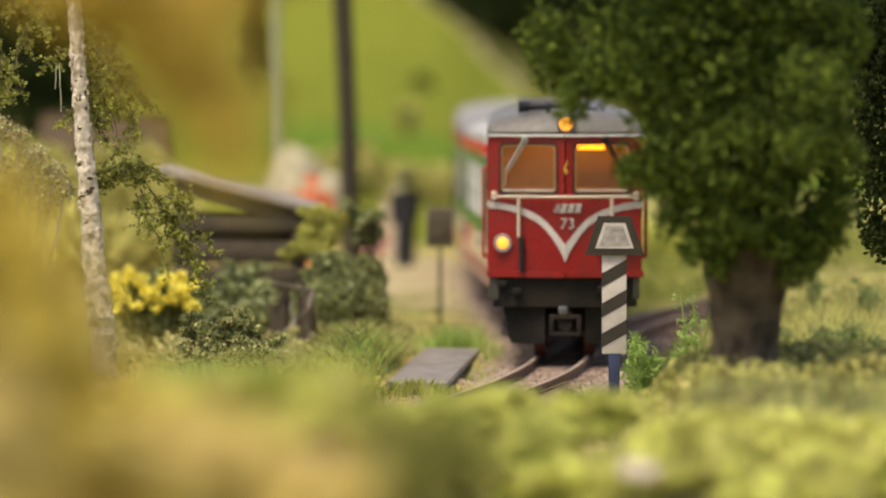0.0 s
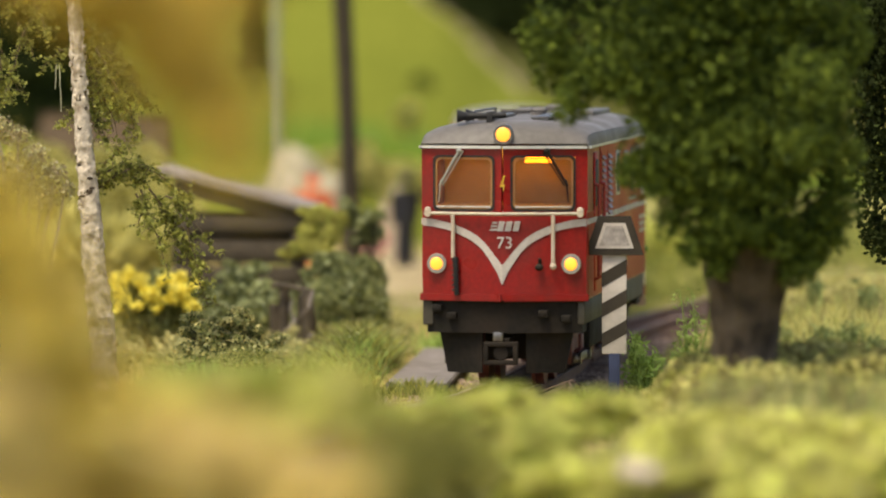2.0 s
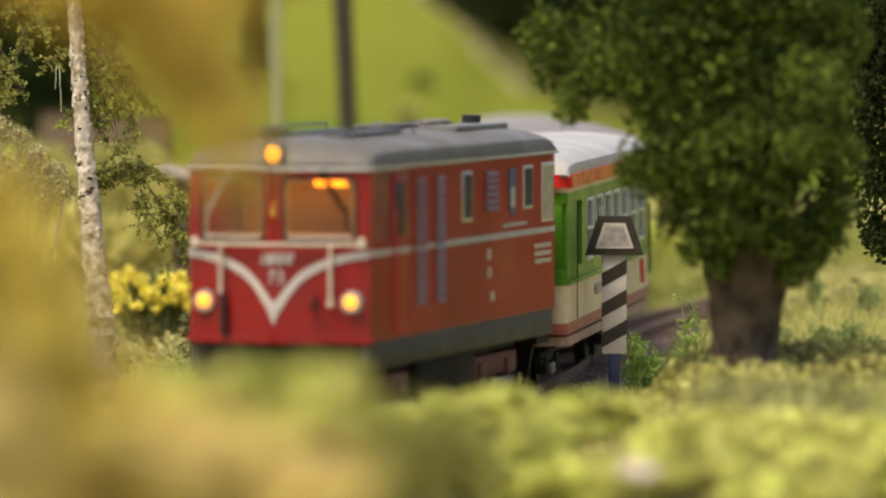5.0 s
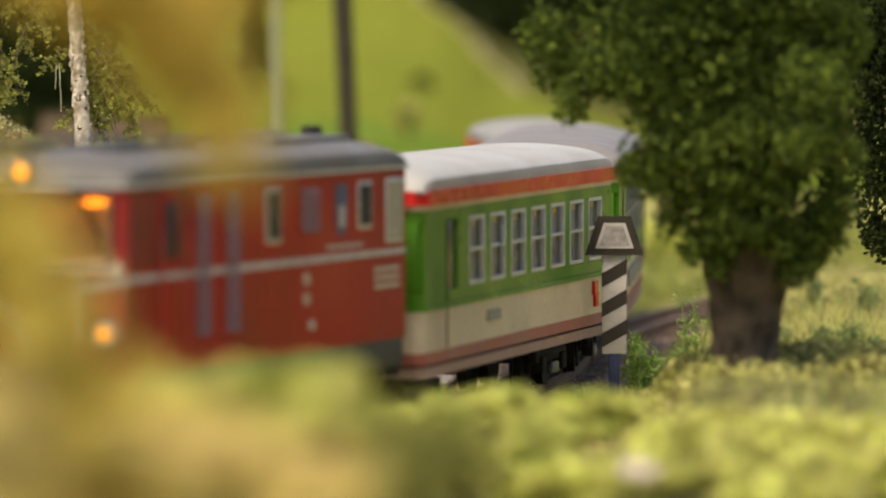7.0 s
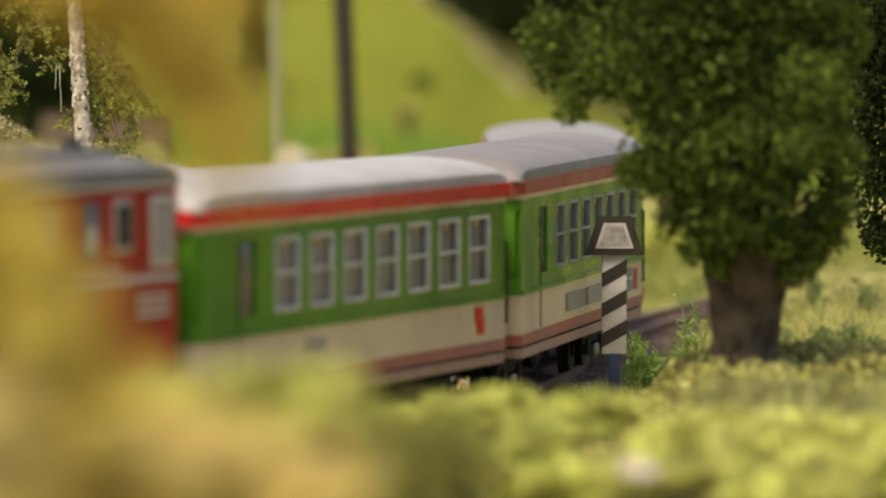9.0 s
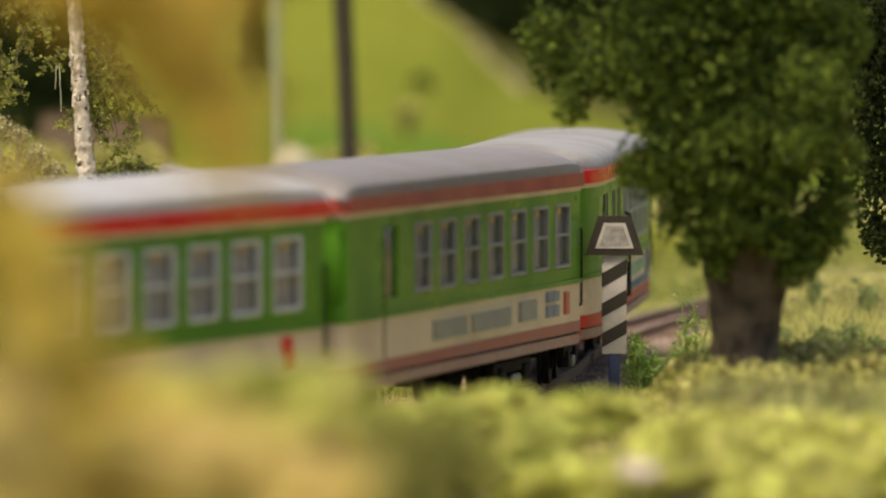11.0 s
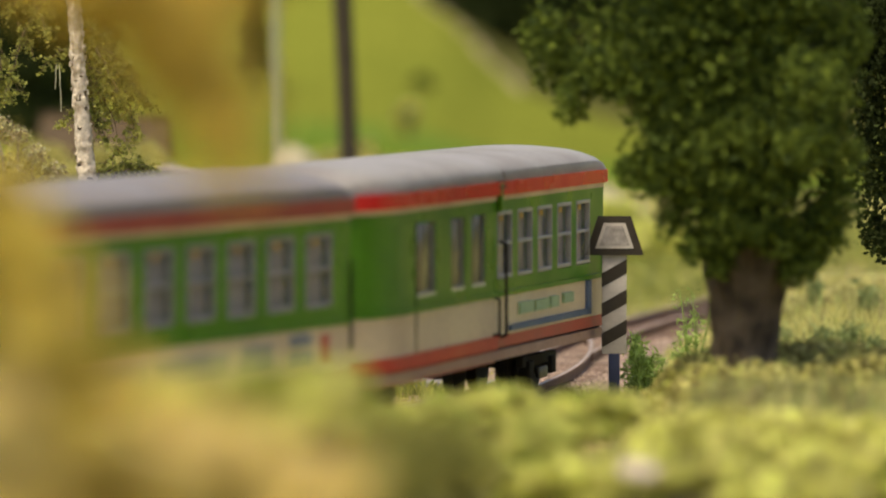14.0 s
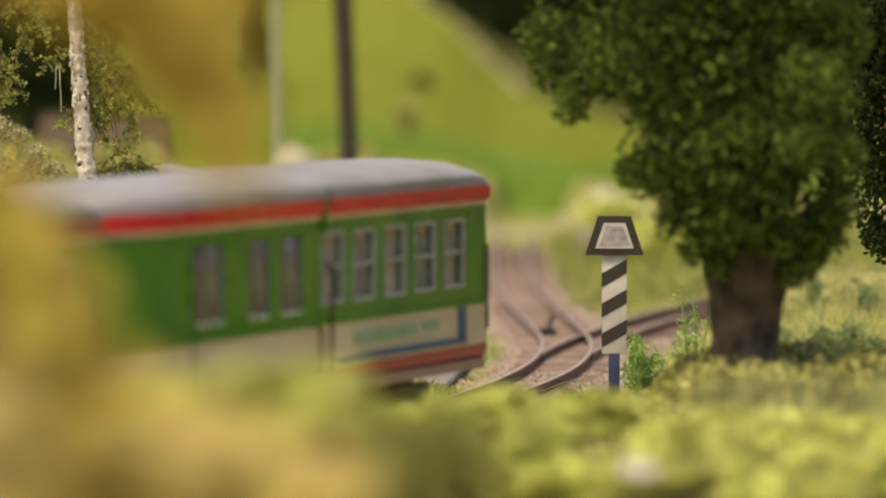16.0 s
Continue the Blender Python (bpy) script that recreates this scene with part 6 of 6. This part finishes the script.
def marker():
    mx, my = 28.0, 1035.0
    gz = float(land(mx, my)) - 0.3
    z0 = 64.65 - gz
    def hz(py):
        return z0 - (py + 13) / 11209.0 * 1035
    k = 1035 / 11209.0
    t = thing("trapezoid_marker", at(mx, my, gz), "white trapezoid sign with dark border on a striped post", "railway sign")
    part("post_foot", box(B(), -0.9, 0.9, -0.8, 0.8, 0, hz(622), 0.1), POSTBLUE, t, "dark blue post foot")
    part("post", box(B(), -2.0, 2.0, -0.9, 0.9, hz(626), hz(450), 0.15), SIGNWHITE, t, "white square post")
    for n in range(3):
        zz = hz(508 + n * 53.5) + 3.2
        # each dark band climbs from left to right
        bm = B()
        prism(bm, [(-2.04, zz - 3.2), (2.04, zz - 0.9), (2.04, zz + 1.4), (-2.04, zz - 0.9)], "y", -0.97, 0.97)
        part("band", bm, SIGNDARK, t, "dark diagonal band")
    a, b = hz(451), hz(382)
    part("sign_border", prism(B(), [(-4.8, a), (4.8, a), (2.7, b), (-2.7, b)], "y", -1.5, -0.7), SIGNDARK, t, "dark trapezoid border")
    part("sign_field", prism(B(), [(-3.15, a + 1.1), (3.15, a + 1.1), (1.75, b - 1.1), (-1.75, b - 1.1)], "y", -1.62, -0.8), SIGNWHITE, t, "dusty white sign field")
    part("sign_centre", prism(B(), [(-2.5, a + 1.55), (2.5, a + 1.55), (1.35, b - 1.55), (-1.35, b - 1.55)], "y", -1.68, -0.9), SIGNMOTTLE, t, "mottled grey sign centre")
    return t


marker()

# --- turnout lever ---
lv = thing("turnout_lever", at(20.2, 1230.0, -3.2), "small dark turnout lever box beside the rails", "lever")
part("lever_box", box(B(), -1.8, 1.8, -2, 2, 0, 2.6, 0.3), DARK, lv, "dark lever housing")
part("lever_arm", rod(B(), (0, 0, 2), (1.2, 0, 5.2), 0.35, 0.45, 8), BLACK, lv, "black lever arm")

# --- poles ---
tp = thing("telegraph_pole", at(-21.7, 1500.0, -4), "tall dark tarred wooden pole", "pole")
o_ = Vector((-21.7, 1500.0, -4))
part("pole", stem_mesh(B(), [Vector(p) - o_ for p in ((-21.4, 1500.0, -6.7), (-21.9, 1500.0, 12.1), (-22.7, 1500.0, 36.1), (-23.7, 1500.0, 62.9), (-24.6, 1500.0, 89.7))] , 2.5, 2.1, 14), POLEWOOD, tp, "dark tarred wood")
pp = thing("lamp_post", at(-48.2, 1800.0, -4), "slim pale grey-green metal post", "pole")
o_ = Vector((-48.2, 1800.0, -4))
part("pole", stem_mesh(B(), [Vector(p) - o_ for p in ((-48.2, 1800.0, -4.9), (-48.2, 1800.0, 30.4), (-48.2, 1800.0, 62.6), (-48.2, 1800.0, 86.7))], 1.5, 1.3, 12), POSTPALE, pp, "pale painted metal")


# --- figurines and small things behind ---
def figurine(x, y, m, label, h=20.0, turn=0, wide=1.0):
    s = h / 20.0
    bm = B()
    for sd in (-1, 1):
        stem_mesh(bm, [(sd * 1.2, 0, 0), (sd * 1.1, 0, 5 * s), (sd * 0.9, 0, 9.5 * s)], 1.1, 1.3, 8)
        stem_mesh(bm, [(sd * 2.6, 0, 16 * s), (sd * 3.0, .4, 12 * s), (sd * 2.6, .8, 9 * s)], 0.9, 0.7, 7)
    stem_mesh(bm, [(0, 0, 8.6 * s), (0, 0, 12 * s), (0, 0, 16.4 * s)], 2.1, 2.5, 10)
    ball(bm, (0, 0, 18.6 * s), 1.5, 10, (0.9, 1, 1.1))
    for v in bm.verts:
        v.co.x *= wide
    ob = new("figurine", mesh_of("figurine", bm, m))
    ob.matrix_world = at(x, y, float(land(x, y)), turn)
    return tagged(ob, label, "figurine", "figurines by the yard")


FIGDARK = mat("dark_figure_paint", (0.02, 0.022, 0.03), 0.7, 500, 0.3, 0.05)
FIGORANGE = mat("orange_figure_paint", (0.75, 0.13, 0.03), 0.6, 500, 0.1, 0.05)
FIGCREAM = mat("cream_figure_paint", (0.65, 0.55, 0.42), 0.7, 500, 0.1, 0.05)
FIGPINK = mat("rose_figure_paint", (0.45, 0.12, 0.14), 0.7, 500, 0.1, 0.05)
figurine(-9.2, 1560.0, FIGDARK, "dark-clothed model figurine standing on the gravel yard", 23.0, 25, 1.1)
figurine(-11.8, 1590.0, FIGCREAM, "pale-clothed model figurine beside the gravel yard", 19)
figurine(-32.6, 1580.0, FIGORANGE, "orange-clothed model figurine behind the shelter", 22, 0, 1.4)
figurine(-38.8, 1600.0, FIGCREAM, "cream-clothed model figurine behind the shelter", 21)
rsn = thing("round_sign", at(-16.5, 1500.0, float(land(-16.5, 1500.0))), "round rose-red rimmed disc on a short post", "sign")
part("post", rod(B(), (0, 0, 0), (0, 0, 6), 0.5, 0.4, 8), SIGNDARK, rsn)
part("disc", rod(B(), (0, -.5, 8.6), (0, .3, 8.6), 3.6, seg=24), FIGPINK, rsn, "rose-red disc")
part("disc_field", rod(B(), (0, -.7, 8.6), (0, 0, 8.6), 2.4, seg=24), SIGNGREY, rsn)

BOULDER = mat("pale_stone", (0.38, 0.34, 0.23), 0.9, 200, 0.2, 0.5, dirt=(0.36, 0.30, 0.2), dirt_scale=60)


def boulder(x, y, r, h):
    bm = B()
    bmesh.ops.create_icosphere(bm, subdivisions=3, radius=1.0)
    for v in bm.verts:
        k = 1 + 0.28 * noise.noise(v.co * 1.7 + Vector((x, y, 0)))
        v.co = Vector((v.co.x * r * k, v.co.y * r * k, v.co.z * h * k))
    ob = new("boulder", mesh_of("boulder", bm, BOULDER))
    ob.matrix_world = at(x, y, float(land(x, y)) + h * 0.35)
    return tagged(ob, "pale weathered boulder at the foot of the meadow", "boulder", "boulders")


boulder(-40.0, 1700.0, 9, 19)
boulder(-32.3, 1690.0, 8, 14)
boulder(42.1, 1650.0, 7, 12)
boulder(48.4, 1640.0, 5, 10)


def house():
    hx, hy = -85.8, 1620.0
    t = thing("house", at(hx, hy, -3.5), "low house with pinkish wall and brown tiled roof", "house")
    wall_m = mat("pink_plaster", (0.165, 0.095, 0.05), 0.9, 300, 0.12, 0.2, dirt=(0.11, 0.08, 0.05), dirt_scale=40)
    roof_m = mat("brown_roof_tile", (0.085, 0.06, 0.036), 0.9, 300, 0.25, 0.3, dirt=(0.11, 0.085, 0.055), dirt_scale=60, spec=0.1)
    part("wall", prism(B(), [(-14, -10), (14, -10), (14, 12), (-14, 12)], "z", 0, 27), wall_m, t, "pinkish plaster wall")
    for sd in (-1, 1):
        bm = B()
        prism(bm, [(sd * -1.0, 37.5), (sd * 15, 27.0), (sd * 15, 25.6), (sd * -1.0, 36.0)], "x", -17, 17)
        part("roof", bm, roof_m, t, "brown tiled roof slope")
    for sd in (-14, 14):
        part("gable", prism(B(), [(-10, 27), (12, 27), (0, 35.5)], "x", sd - .5, sd + .5), wall_m, t)
    for x_ in (-7, 6):
        w = part("window", box(B(), x_ - 2, x_ + 2, -10.5, -9.6, 11, 18, 0.1), SIGNWHITE, t, "white window frame")
        part("pane", box(B(), x_ - 1.5, x_ + 1.5, -10.7, -9.9, 11.6, 17.4), BLACK, w)


house()


# --- far conifers ---
def conifer(x, y, h, r, n=1500):
    gz = float(land(x, y)) - 1
    t = thing("conifer", at(x, y, gz), "dark green conifer at the edge of the far wood", "tree", "conifers of the far wood")
    part("trunk", stem_mesh(B(), [(0, 0, 0), (0, 0, h * .5), (0, 0, h * .97)], r * .09, 0.3, 8), BARK, t, "straight brown trunk")
    hz = 1 - np.sqrt(RNG.uniform(0, 1, n))
    tier = 0.75 + 0.25 * np.sin(hz * 40)
    rr = r * (1 - hz) * np.sqrt(RNG.uniform(0.15, 1, n)) * tier
    a = RNG.uniform(0, 6.2832, n)
    v, f = leaves(np.stack([rr * np.cos(a), rr * np.sin(a), h * (0.10 + 0.9 * hz) - rr * 0.3], 1), r * 0.16, 0.4, 2.2)
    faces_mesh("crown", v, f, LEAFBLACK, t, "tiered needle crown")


for u, d, h, r in ((-30, 2060, 90, 18), (15, 2040, 84, 16), (50, 2030, 95, 16), (90, 2060, 80, 15), (150, 2150, 95, 20), (230, 2400, 95, 22), (300, 2400, 90, 22), (370, 2450, 90, 22), (440, 2150, 84, 9),
                   (795, 2490, 26, 12), (830, 2480, 30, 13), (865, 2475, 36, 14), (900, 2490, 40, 15), (935, 2480, 44, 15), (975, 2470, 48, 16), (1030, 2800, 80, 28), (1110, 2800, 80, 28), (1200, 2800, 80, 28), (1300, 2800, 80, 28), (1420, 2800, 80, 28), (1540, 2800, 80, 28)):
    conifer((u - 784) / 11209.0 * d, d, h, r)
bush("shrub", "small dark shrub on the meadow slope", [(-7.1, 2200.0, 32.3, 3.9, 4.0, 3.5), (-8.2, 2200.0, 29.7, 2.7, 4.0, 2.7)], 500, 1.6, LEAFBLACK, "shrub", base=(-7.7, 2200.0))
bush("shrub", "small grey shrub on the meadow slope", [(-11.7, 2050.0, 24.8, 3.3, 4.0, 3.7), (-10.2, 2050.0, 27.5, 2.2, 3.0, 2.2)], 400, 1.6, LEAFOLIVE, "shrub", base=(-11.3, 2050.0))
bush("hedge", "olive green hedge before the house", [(-87.7, 1480.0, 16.7, 11.9, 9.0, 7.9), (-73.1, 1480.0, 18.0, 10.6, 9.0, 7.4), (-63.5, 1470.0, 14.4, 7.9, 8.0, 7.9), (-67.3, 1440.0, 7.7, 11.6, 9.0, 7.7), (-81.4, 1440.0, 6.5, 11.6, 9.0, 9.0), (-96.9, 1500.0, 22.8, 9.4, 9.0, 6.7), (-70.8, 1500.0, 24.1, 6.7, 7.0, 5.4), (-80.8, 1500.0, 24.8, 5.4, 7.0, 4.0)], 6000, 1.6, LEAFOLIVE, "hedge", base=(-76.1, 1460.0))
bush("hedge", "olive hedge at the foot of the meadow", [(-22.6, 1760.0, 15.5, 6.3, 8.0, 7.9), (-13.2, 1760.0, 12.4, 7.9, 8.0, 6.3), (-0.6, 1780.0, 10.2, 7.9, 8.0, 6.4), (-30.5, 1760.0, 13.9, 7.9, 8.0, 7.2)], 3000, 1.7, LEAFOLIVE, "hedge", base=(-16.3, 1760.0))
bush("hedge", "yellow-green hedge behind the siding", [(50.9, 1560.0, 3.0, 8.4, 8.0, 5.6), (42.8, 1620.0, 7.9, 8.7, 8.0, 4.3), (59.3, 1560.0, 1.6, 7.0, 8.0, 7.0)], 2600, 1.5, LEAFLIME, "hedge", base=(47.7, 1590.0))

# --- close, soft foliage before the track ---
def front_bush(label, blobs, n, size, material, base):
    b = []
    for q in blobs:
        b += clumps(q[0], q[1], q[2], q[3], q[5], q[4], 20, 0.3)
    return bush("front_bush", label, b, n, size, material, "bush", "bushes before the track", stems=7, base=base, shell=0.6, second=(n // 6, size, LEAFOLIVE) if material in (LEAFLIME, LEAFPALE) else None)


front_bush("soft golden bush close before the track", [(-30.2, 430.0, 50.1, 2.8, 7.0, 1.9), (-29.3, 430.0, 47.3, 4.6, 8.0, 3.1), (-27.8, 430.0, 42.7, 5.0, 9.0, 4.2), (-26.6, 430.0, 37.3, 7.3, 10.0, 4.2), (-23.6, 430.0, 38.5, 4.2, 7.0, 1.8), (-32.4, 430.0, 46.0, 3.8, 9.0, 6.5), (-29.3, 430.0, 31.5, 5.0, 9.0, 3.1), (-30.6, 430.0, 50.8, 2.8, 7.0, 3.0), (-28.4, 430.0, 47.4, 2.4, 7.0, 2.8), (-26.9, 430.0, 42.0, 2.4, 7.0, 3.0)], 7500, 1.2, LEAFGOLD, (-29.3, 430.0))
front_bush("soft golden low bush close before the track", [(-18.2, 450.0, 32.0, 6.8, 10.0, 3.6), (-11.4, 450.0, 29.6, 6.0, 10.0, 3.6), (-23.7, 440.0, 30.4, 8.6, 10.0, 3.5), (-30.0, 425.0, 31.5, 5.5, 9.0, 3.6), (-30.5, 420.0, 36.5, 3.6, 8.0, 2.6)], 7500, 1.4, mat("peach_leaf", (0.90, 0.74, 0.40), 0.85, 300, 0.15, 0, dirt=(0.78, 0.60, 0.24), dirt_scale=60, dirt_amount=0.8, island=0.3, through_light=0.2, spec=0.1, tint=(0.9, 0.95, 0.6)), (-17.0, 450.0))
front_bush("lime-green low bush before the track", [(-16.5, 570.0, 27.4, 6.6, 10.0, 3.1), (-22.6, 570.0, 28.4, 4.6, 9.0, 2.5), (-11.5, 600.0, 27.0, 4.8, 9.0, 2.1)], 3600, 1.3, LEAFLIME, (-17.0, 570.0))
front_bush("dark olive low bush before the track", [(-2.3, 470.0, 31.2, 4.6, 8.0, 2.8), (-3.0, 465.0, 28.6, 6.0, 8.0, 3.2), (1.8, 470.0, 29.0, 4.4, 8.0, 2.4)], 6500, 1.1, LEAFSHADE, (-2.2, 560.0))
front_bush("lime-green low bush before the track", [(6.9, 800.0, 12.6, 6.4, 9.0, 2.2), (15.9, 790.0, 11.6, 9.2, 10.0, 3.5), (11.5, 730.0, 9.7, 9.8, 10.0, 4.6)], 5200, 1.1, LEAFLIME, (11.9, 760.0))
front_bush("yellow-green low bush before the track", [(26.3, 745.0, 11.4, 8.6, 9.0, 3.3), (33.8, 735.0, 10.4, 9.2, 9.0, 3.4), (23.3, 715.0, 9.0, 11.5, 9.0, 3.8)], 6000, 1.1, LEAFPALE, (24.9, 640.0))
front_bush("olive and yellow low bush before the track", [(43.4, 790.0, 10.8, 9.9, 9.0, 2.2), (51.2, 780.0, 10.4, 7.7, 9.0, 2.4), (32.8, 790.0, 11.4, 6.3, 8.0, 1.8), (38.6, 785.0, 10.6, 5.6, 8.0, 2.0), (35.4, 770.0, 10.3, 6.2, 8.0, 2.1), (22.6, 800.0, 12.6, 5.0, 8.0, 1.6)], 3600, 1.0, LEAFPALE, (43.4, 790.0))
front_bush("yellow-green low bush before the track", [(44.3, 735.0, 10.2, 9.2, 9.0, 3.4), (49.5, 715.0, 10.2, 7.7, 9.0, 5.1), (40.0, 705.0, 8.5, 10.1, 9.0, 3.1)], 6000, 1.1, LEAFPALE, (37.9, 610.0))
front_bush("pale lime grass clump before the track", [(-10.1, 690.0, 18.3, 6.8, 9.0, 3.1), (-1.7, 790.0, 12.6, 6.3, 8.0, 1.8)], 2600, 1.1, LEAFLIME, (-6.4, 690.0))


front_bush("yellow-green low bush beside the track", [(-12.2, 745.0, 14.6, 5.3, 8.0, 2.2), (-6.3, 750.0, 14.4, 5.4, 8.0, 1.6), (-0.3, 755.0, 14.2, 4.7, 8.0, 1.5), (5.2, 765.0, 15.1, 3.4, 7.0, 1.6), (9.3, 770.0, 15.3, 2.7, 7.0, 1.6)], 4200, 0.95, LEAFLIME, (-3.0, 755.0))
front_bush("yellow-green low bush beside the track", [(-17.5, 690.0, 17.4, 5.5, 8.0, 2.5), (-23.0, 670.0, 19.3, 5.4, 8.0, 2.7), (-28.1, 650.0, 22.1, 5.2, 8.0, 2.9)], 3200, 1.0, LEAFLIME, (-23.3, 680.0))


def hanging_tree():
    """A close golden tree whose trunk stands outside the view and whose boughs hang in from above."""
    bx_, by_ = -48.0, 400.0
    gz = float(land(bx_, by_)) - .5
    t = thing("golden_tree", at(bx_, by_, gz), "golden-leaved tree whose boughs hang close before the track", "tree")
    off = Vector((bx_, by_, gz))
    part("trunk", stem_mesh(B(), [(0, 0, 0), (1, 0, 30), (3, 0, 60), (8, 0, 85)], 3.2, 2.2, 12), BARK, t, "brown trunk")
    lobes = [(-17.3, 400.0, 63.5, 4.3, 7.0, 3.9), (-15.5, 400.0, 60.3, 3.2, 6.0, 2.9), (-13.0, 400.0, 57.4, 1.8, 5.0, 2.5), (-13.7, 400.0, 54.6, 1.8, 5.0, 2.5), (-19.4, 400.0, 65.6, 5.4, 8.0, 3.2), (-13.7, 400.0, 64.9, 2.9, 6.0, 2.9), (-12.6, 400.0, 53.3, 1.1, 4.0, 1.4), (-24.4, 400.0, 67.4, 6.4, 8.0, 2.5), (-18.6, 400.0, 60.6, 2.6, 6.0, 2.6), (-16.0, 400.0, 57.8, 2.0, 5.0, 2.2)]
    for q in lobes:
        part("bough", stem_mesh(B(), curve_points((6, 0, 78), Vector(q[:3]) - off, 8, 8, .4), 1.0, 0.3, 7), BARK, t, "thin bough")
    b = []
    for q in lobes:
        b += clumps(q[0], q[1], q[2], q[3], q[5], q[4], 8, 0.5)
    v, f = leaves(in_blobs(b, 8000, 0.6) - np.array(off), 1.1, 0.4, 1.6)
    faces_mesh("crown", v, f, LEAFBROWN, t, "golden-brown leaves")


hanging_tree()
bush("blossom_sprig", "pale whitish blossom sprig among the front leaves", [(20.6, 690.0, 12.7, 1.1, 3.0, 0.5), (22.0, 690.0, 12.4, 1.0, 3.0, 0.4)], 1200, 0.8, mat("pale_petal", (0.88, 0.80, 0.70), 0.8, 300, 0.1, 0, island=0.15), "flowers", base=(21.2, 690.0))
front_bush("yellow-green low bush beside the track", [(1.7, 740.0, 11.6, 5.3, 8.0, 3.1), (7.8, 750.0, 11.9, 5.4, 8.0, 3.1), (11.7, 745.0, 13.3, 4.0, 8.0, 2.5)], 4200, 1.0, LEAFLIME, (3.7, 745.0))


# ---- grass ----
def grass(name, label, n, region, height, width, m, keep_off=10.0, lean=0.6):
    xs = RNG.uniform(region[0], region[1], n)
    ys = RNG.uniform(region[2], region[3], n)
    den = np.sin(xs / 9.0 + 1.3) * np.sin(ys / 14.0) + 0.5 * np.sin(xs / 4.1 + ys / 6.3)
    on_plank = (ys > 1050) & (ys < 1172) & (xs > -11 + (ys - 1058) * 0.058) & (xs < 1.5 + (ys - 1058) * 0.058)
    ok = ~on_plank & (track_distance(xs, ys) > keep_off) & (den + RNG.normal(0, .5, n) > -0.4)
    ok &= ~((xs > 50) & (ys > 1060) & (ys < 1320) & (RNG.uniform(0, 1, n) < 0.75))
    xs, ys = xs[ok], ys[ok]
    v, f = blades(np.stack([xs, ys], 1), land(xs, ys) - .3, height, width, lean)
    return tagged(faces_mesh(name, v, f, m), label, "grass", kind="stuff")


grass("grass", "short dry yellow-green grass beside the track", 30000, (-95, 100, 860, 1420), 2.1, 0.28, GRASSDRY, 13)
grass("grass", "short fresh green grass beside the track", 15000, (-95, 100, 900, 1420), 1.9, 0.28, GRASSGREEN, 13.5)
grass("grass", "tall soft grass close before the track", 9000, (-70, 75, 560, 860), 7.0, 0.6, GRASSDRY, 14)
grass("grass", "meadow grass behind the siding", 9000, (20, 140, 1350, 1800), 4.5, 0.6, GRASSGREEN, 10)


def tuft(x, y, rx, ry, n, h, w, m, label, lean=0.8):
    xs, ys = x + RNG.normal(0, rx, n), y + RNG.normal(0, ry, n)
    ok = ~((ys > 1050) & (ys < 1174) & (xs > -12 + (ys - 1058) * 0.058) & (xs < 2.5 + (ys - 1058) * 0.058))
    xs, ys = xs[ok], ys[ok]
    z = land(xs, ys) - .2 + 1.2 * np.exp(-((xs - x) / rx) ** 2 - ((ys - y) / ry) ** 2)
    v, f = blades(np.stack([xs, ys], 1), z, h, w, lean)
    tagged(faces_mesh("grass_tuft", v, f, m), label, "grass", "grass tufts", kind="stuff")


tuft(-9.4, 1120.0, 5, 14, 900, 5.5, 0.35, GRASSGREEN, "tuft of mixed green grass by the plank", 1.4)
tuft(-6.5, 1130.0, 6, 14, 700, 5.0, 0.35, GRASSDRY, "tuft of dry grass by the plank", 1.4)
tuft(-13.5, 1100.0, 3.5, 12, 700, 4.0, 0.3, GRASSFRESH, "fresh grass on the hummock by the plank", 1.6)
tuft(1.7, 1170.0, 3, 16, 900, 5.0, 0.3, GRASSFRESH, "fresh green grass tuft by the rails")
tuft(-5.0, 1046.0, 5.5, 4, 500, 2.6, 0.3, GRASSGREEN, "short grass before the plank", 1.2)
tuft(-16.2, 1110.0, 3, 8, 400, 5.0, 0.35, GRASSDRY, "dry grass tuft by the plank", 1.4)
tuft(-14.5, 1108.0, 4.5, 16, 1500, 4.5, 0.3, GRASSGREEN, "yellow-green grass on the hummock by the plank", 1.6)
tuft(-38.2, 1035.0, 6, 8, 1100, 7.0, 0.35, GRASSFRESH, "soft green grass below the shrub", 0.6)
tuft(71.4, 1150.0, 10, 30, 500, 3.4, 0.3, GRASSDRY, "long dry grass in the sunlit bank", 0.8)


# ---- motion ----
def motions():
    times = [0.5 * k for k in range(33)]
    for ob, back_, b in ((LOCO, 0.0, 32.9), (COACH_A, 124.4, 44.5), (COACH_B, 264.9, 44.5), (COACH_C, 410.4, 45.0)):
        rows = []
        for t in times:
            s = 43.098 * t + 0.5 * 0.03876 * t * t - back_
            fx, fy, _ = track(s + b)
            rx, ry, _ = track(s - b)
            fz, rz = float(grade(s + b)), float(grade(s - b))
            rows.append((t, pose((fx + rx) / 2 * MM, (fy + ry) / 2 * MM, (fz + rz) / 2 * MM, 0, -math.degrees(math.atan2(fz - rz, 2 * b)), math.degrees(math.atan2(fy - ry, fx - rx)))))
        walk(ob, rows)


motions()
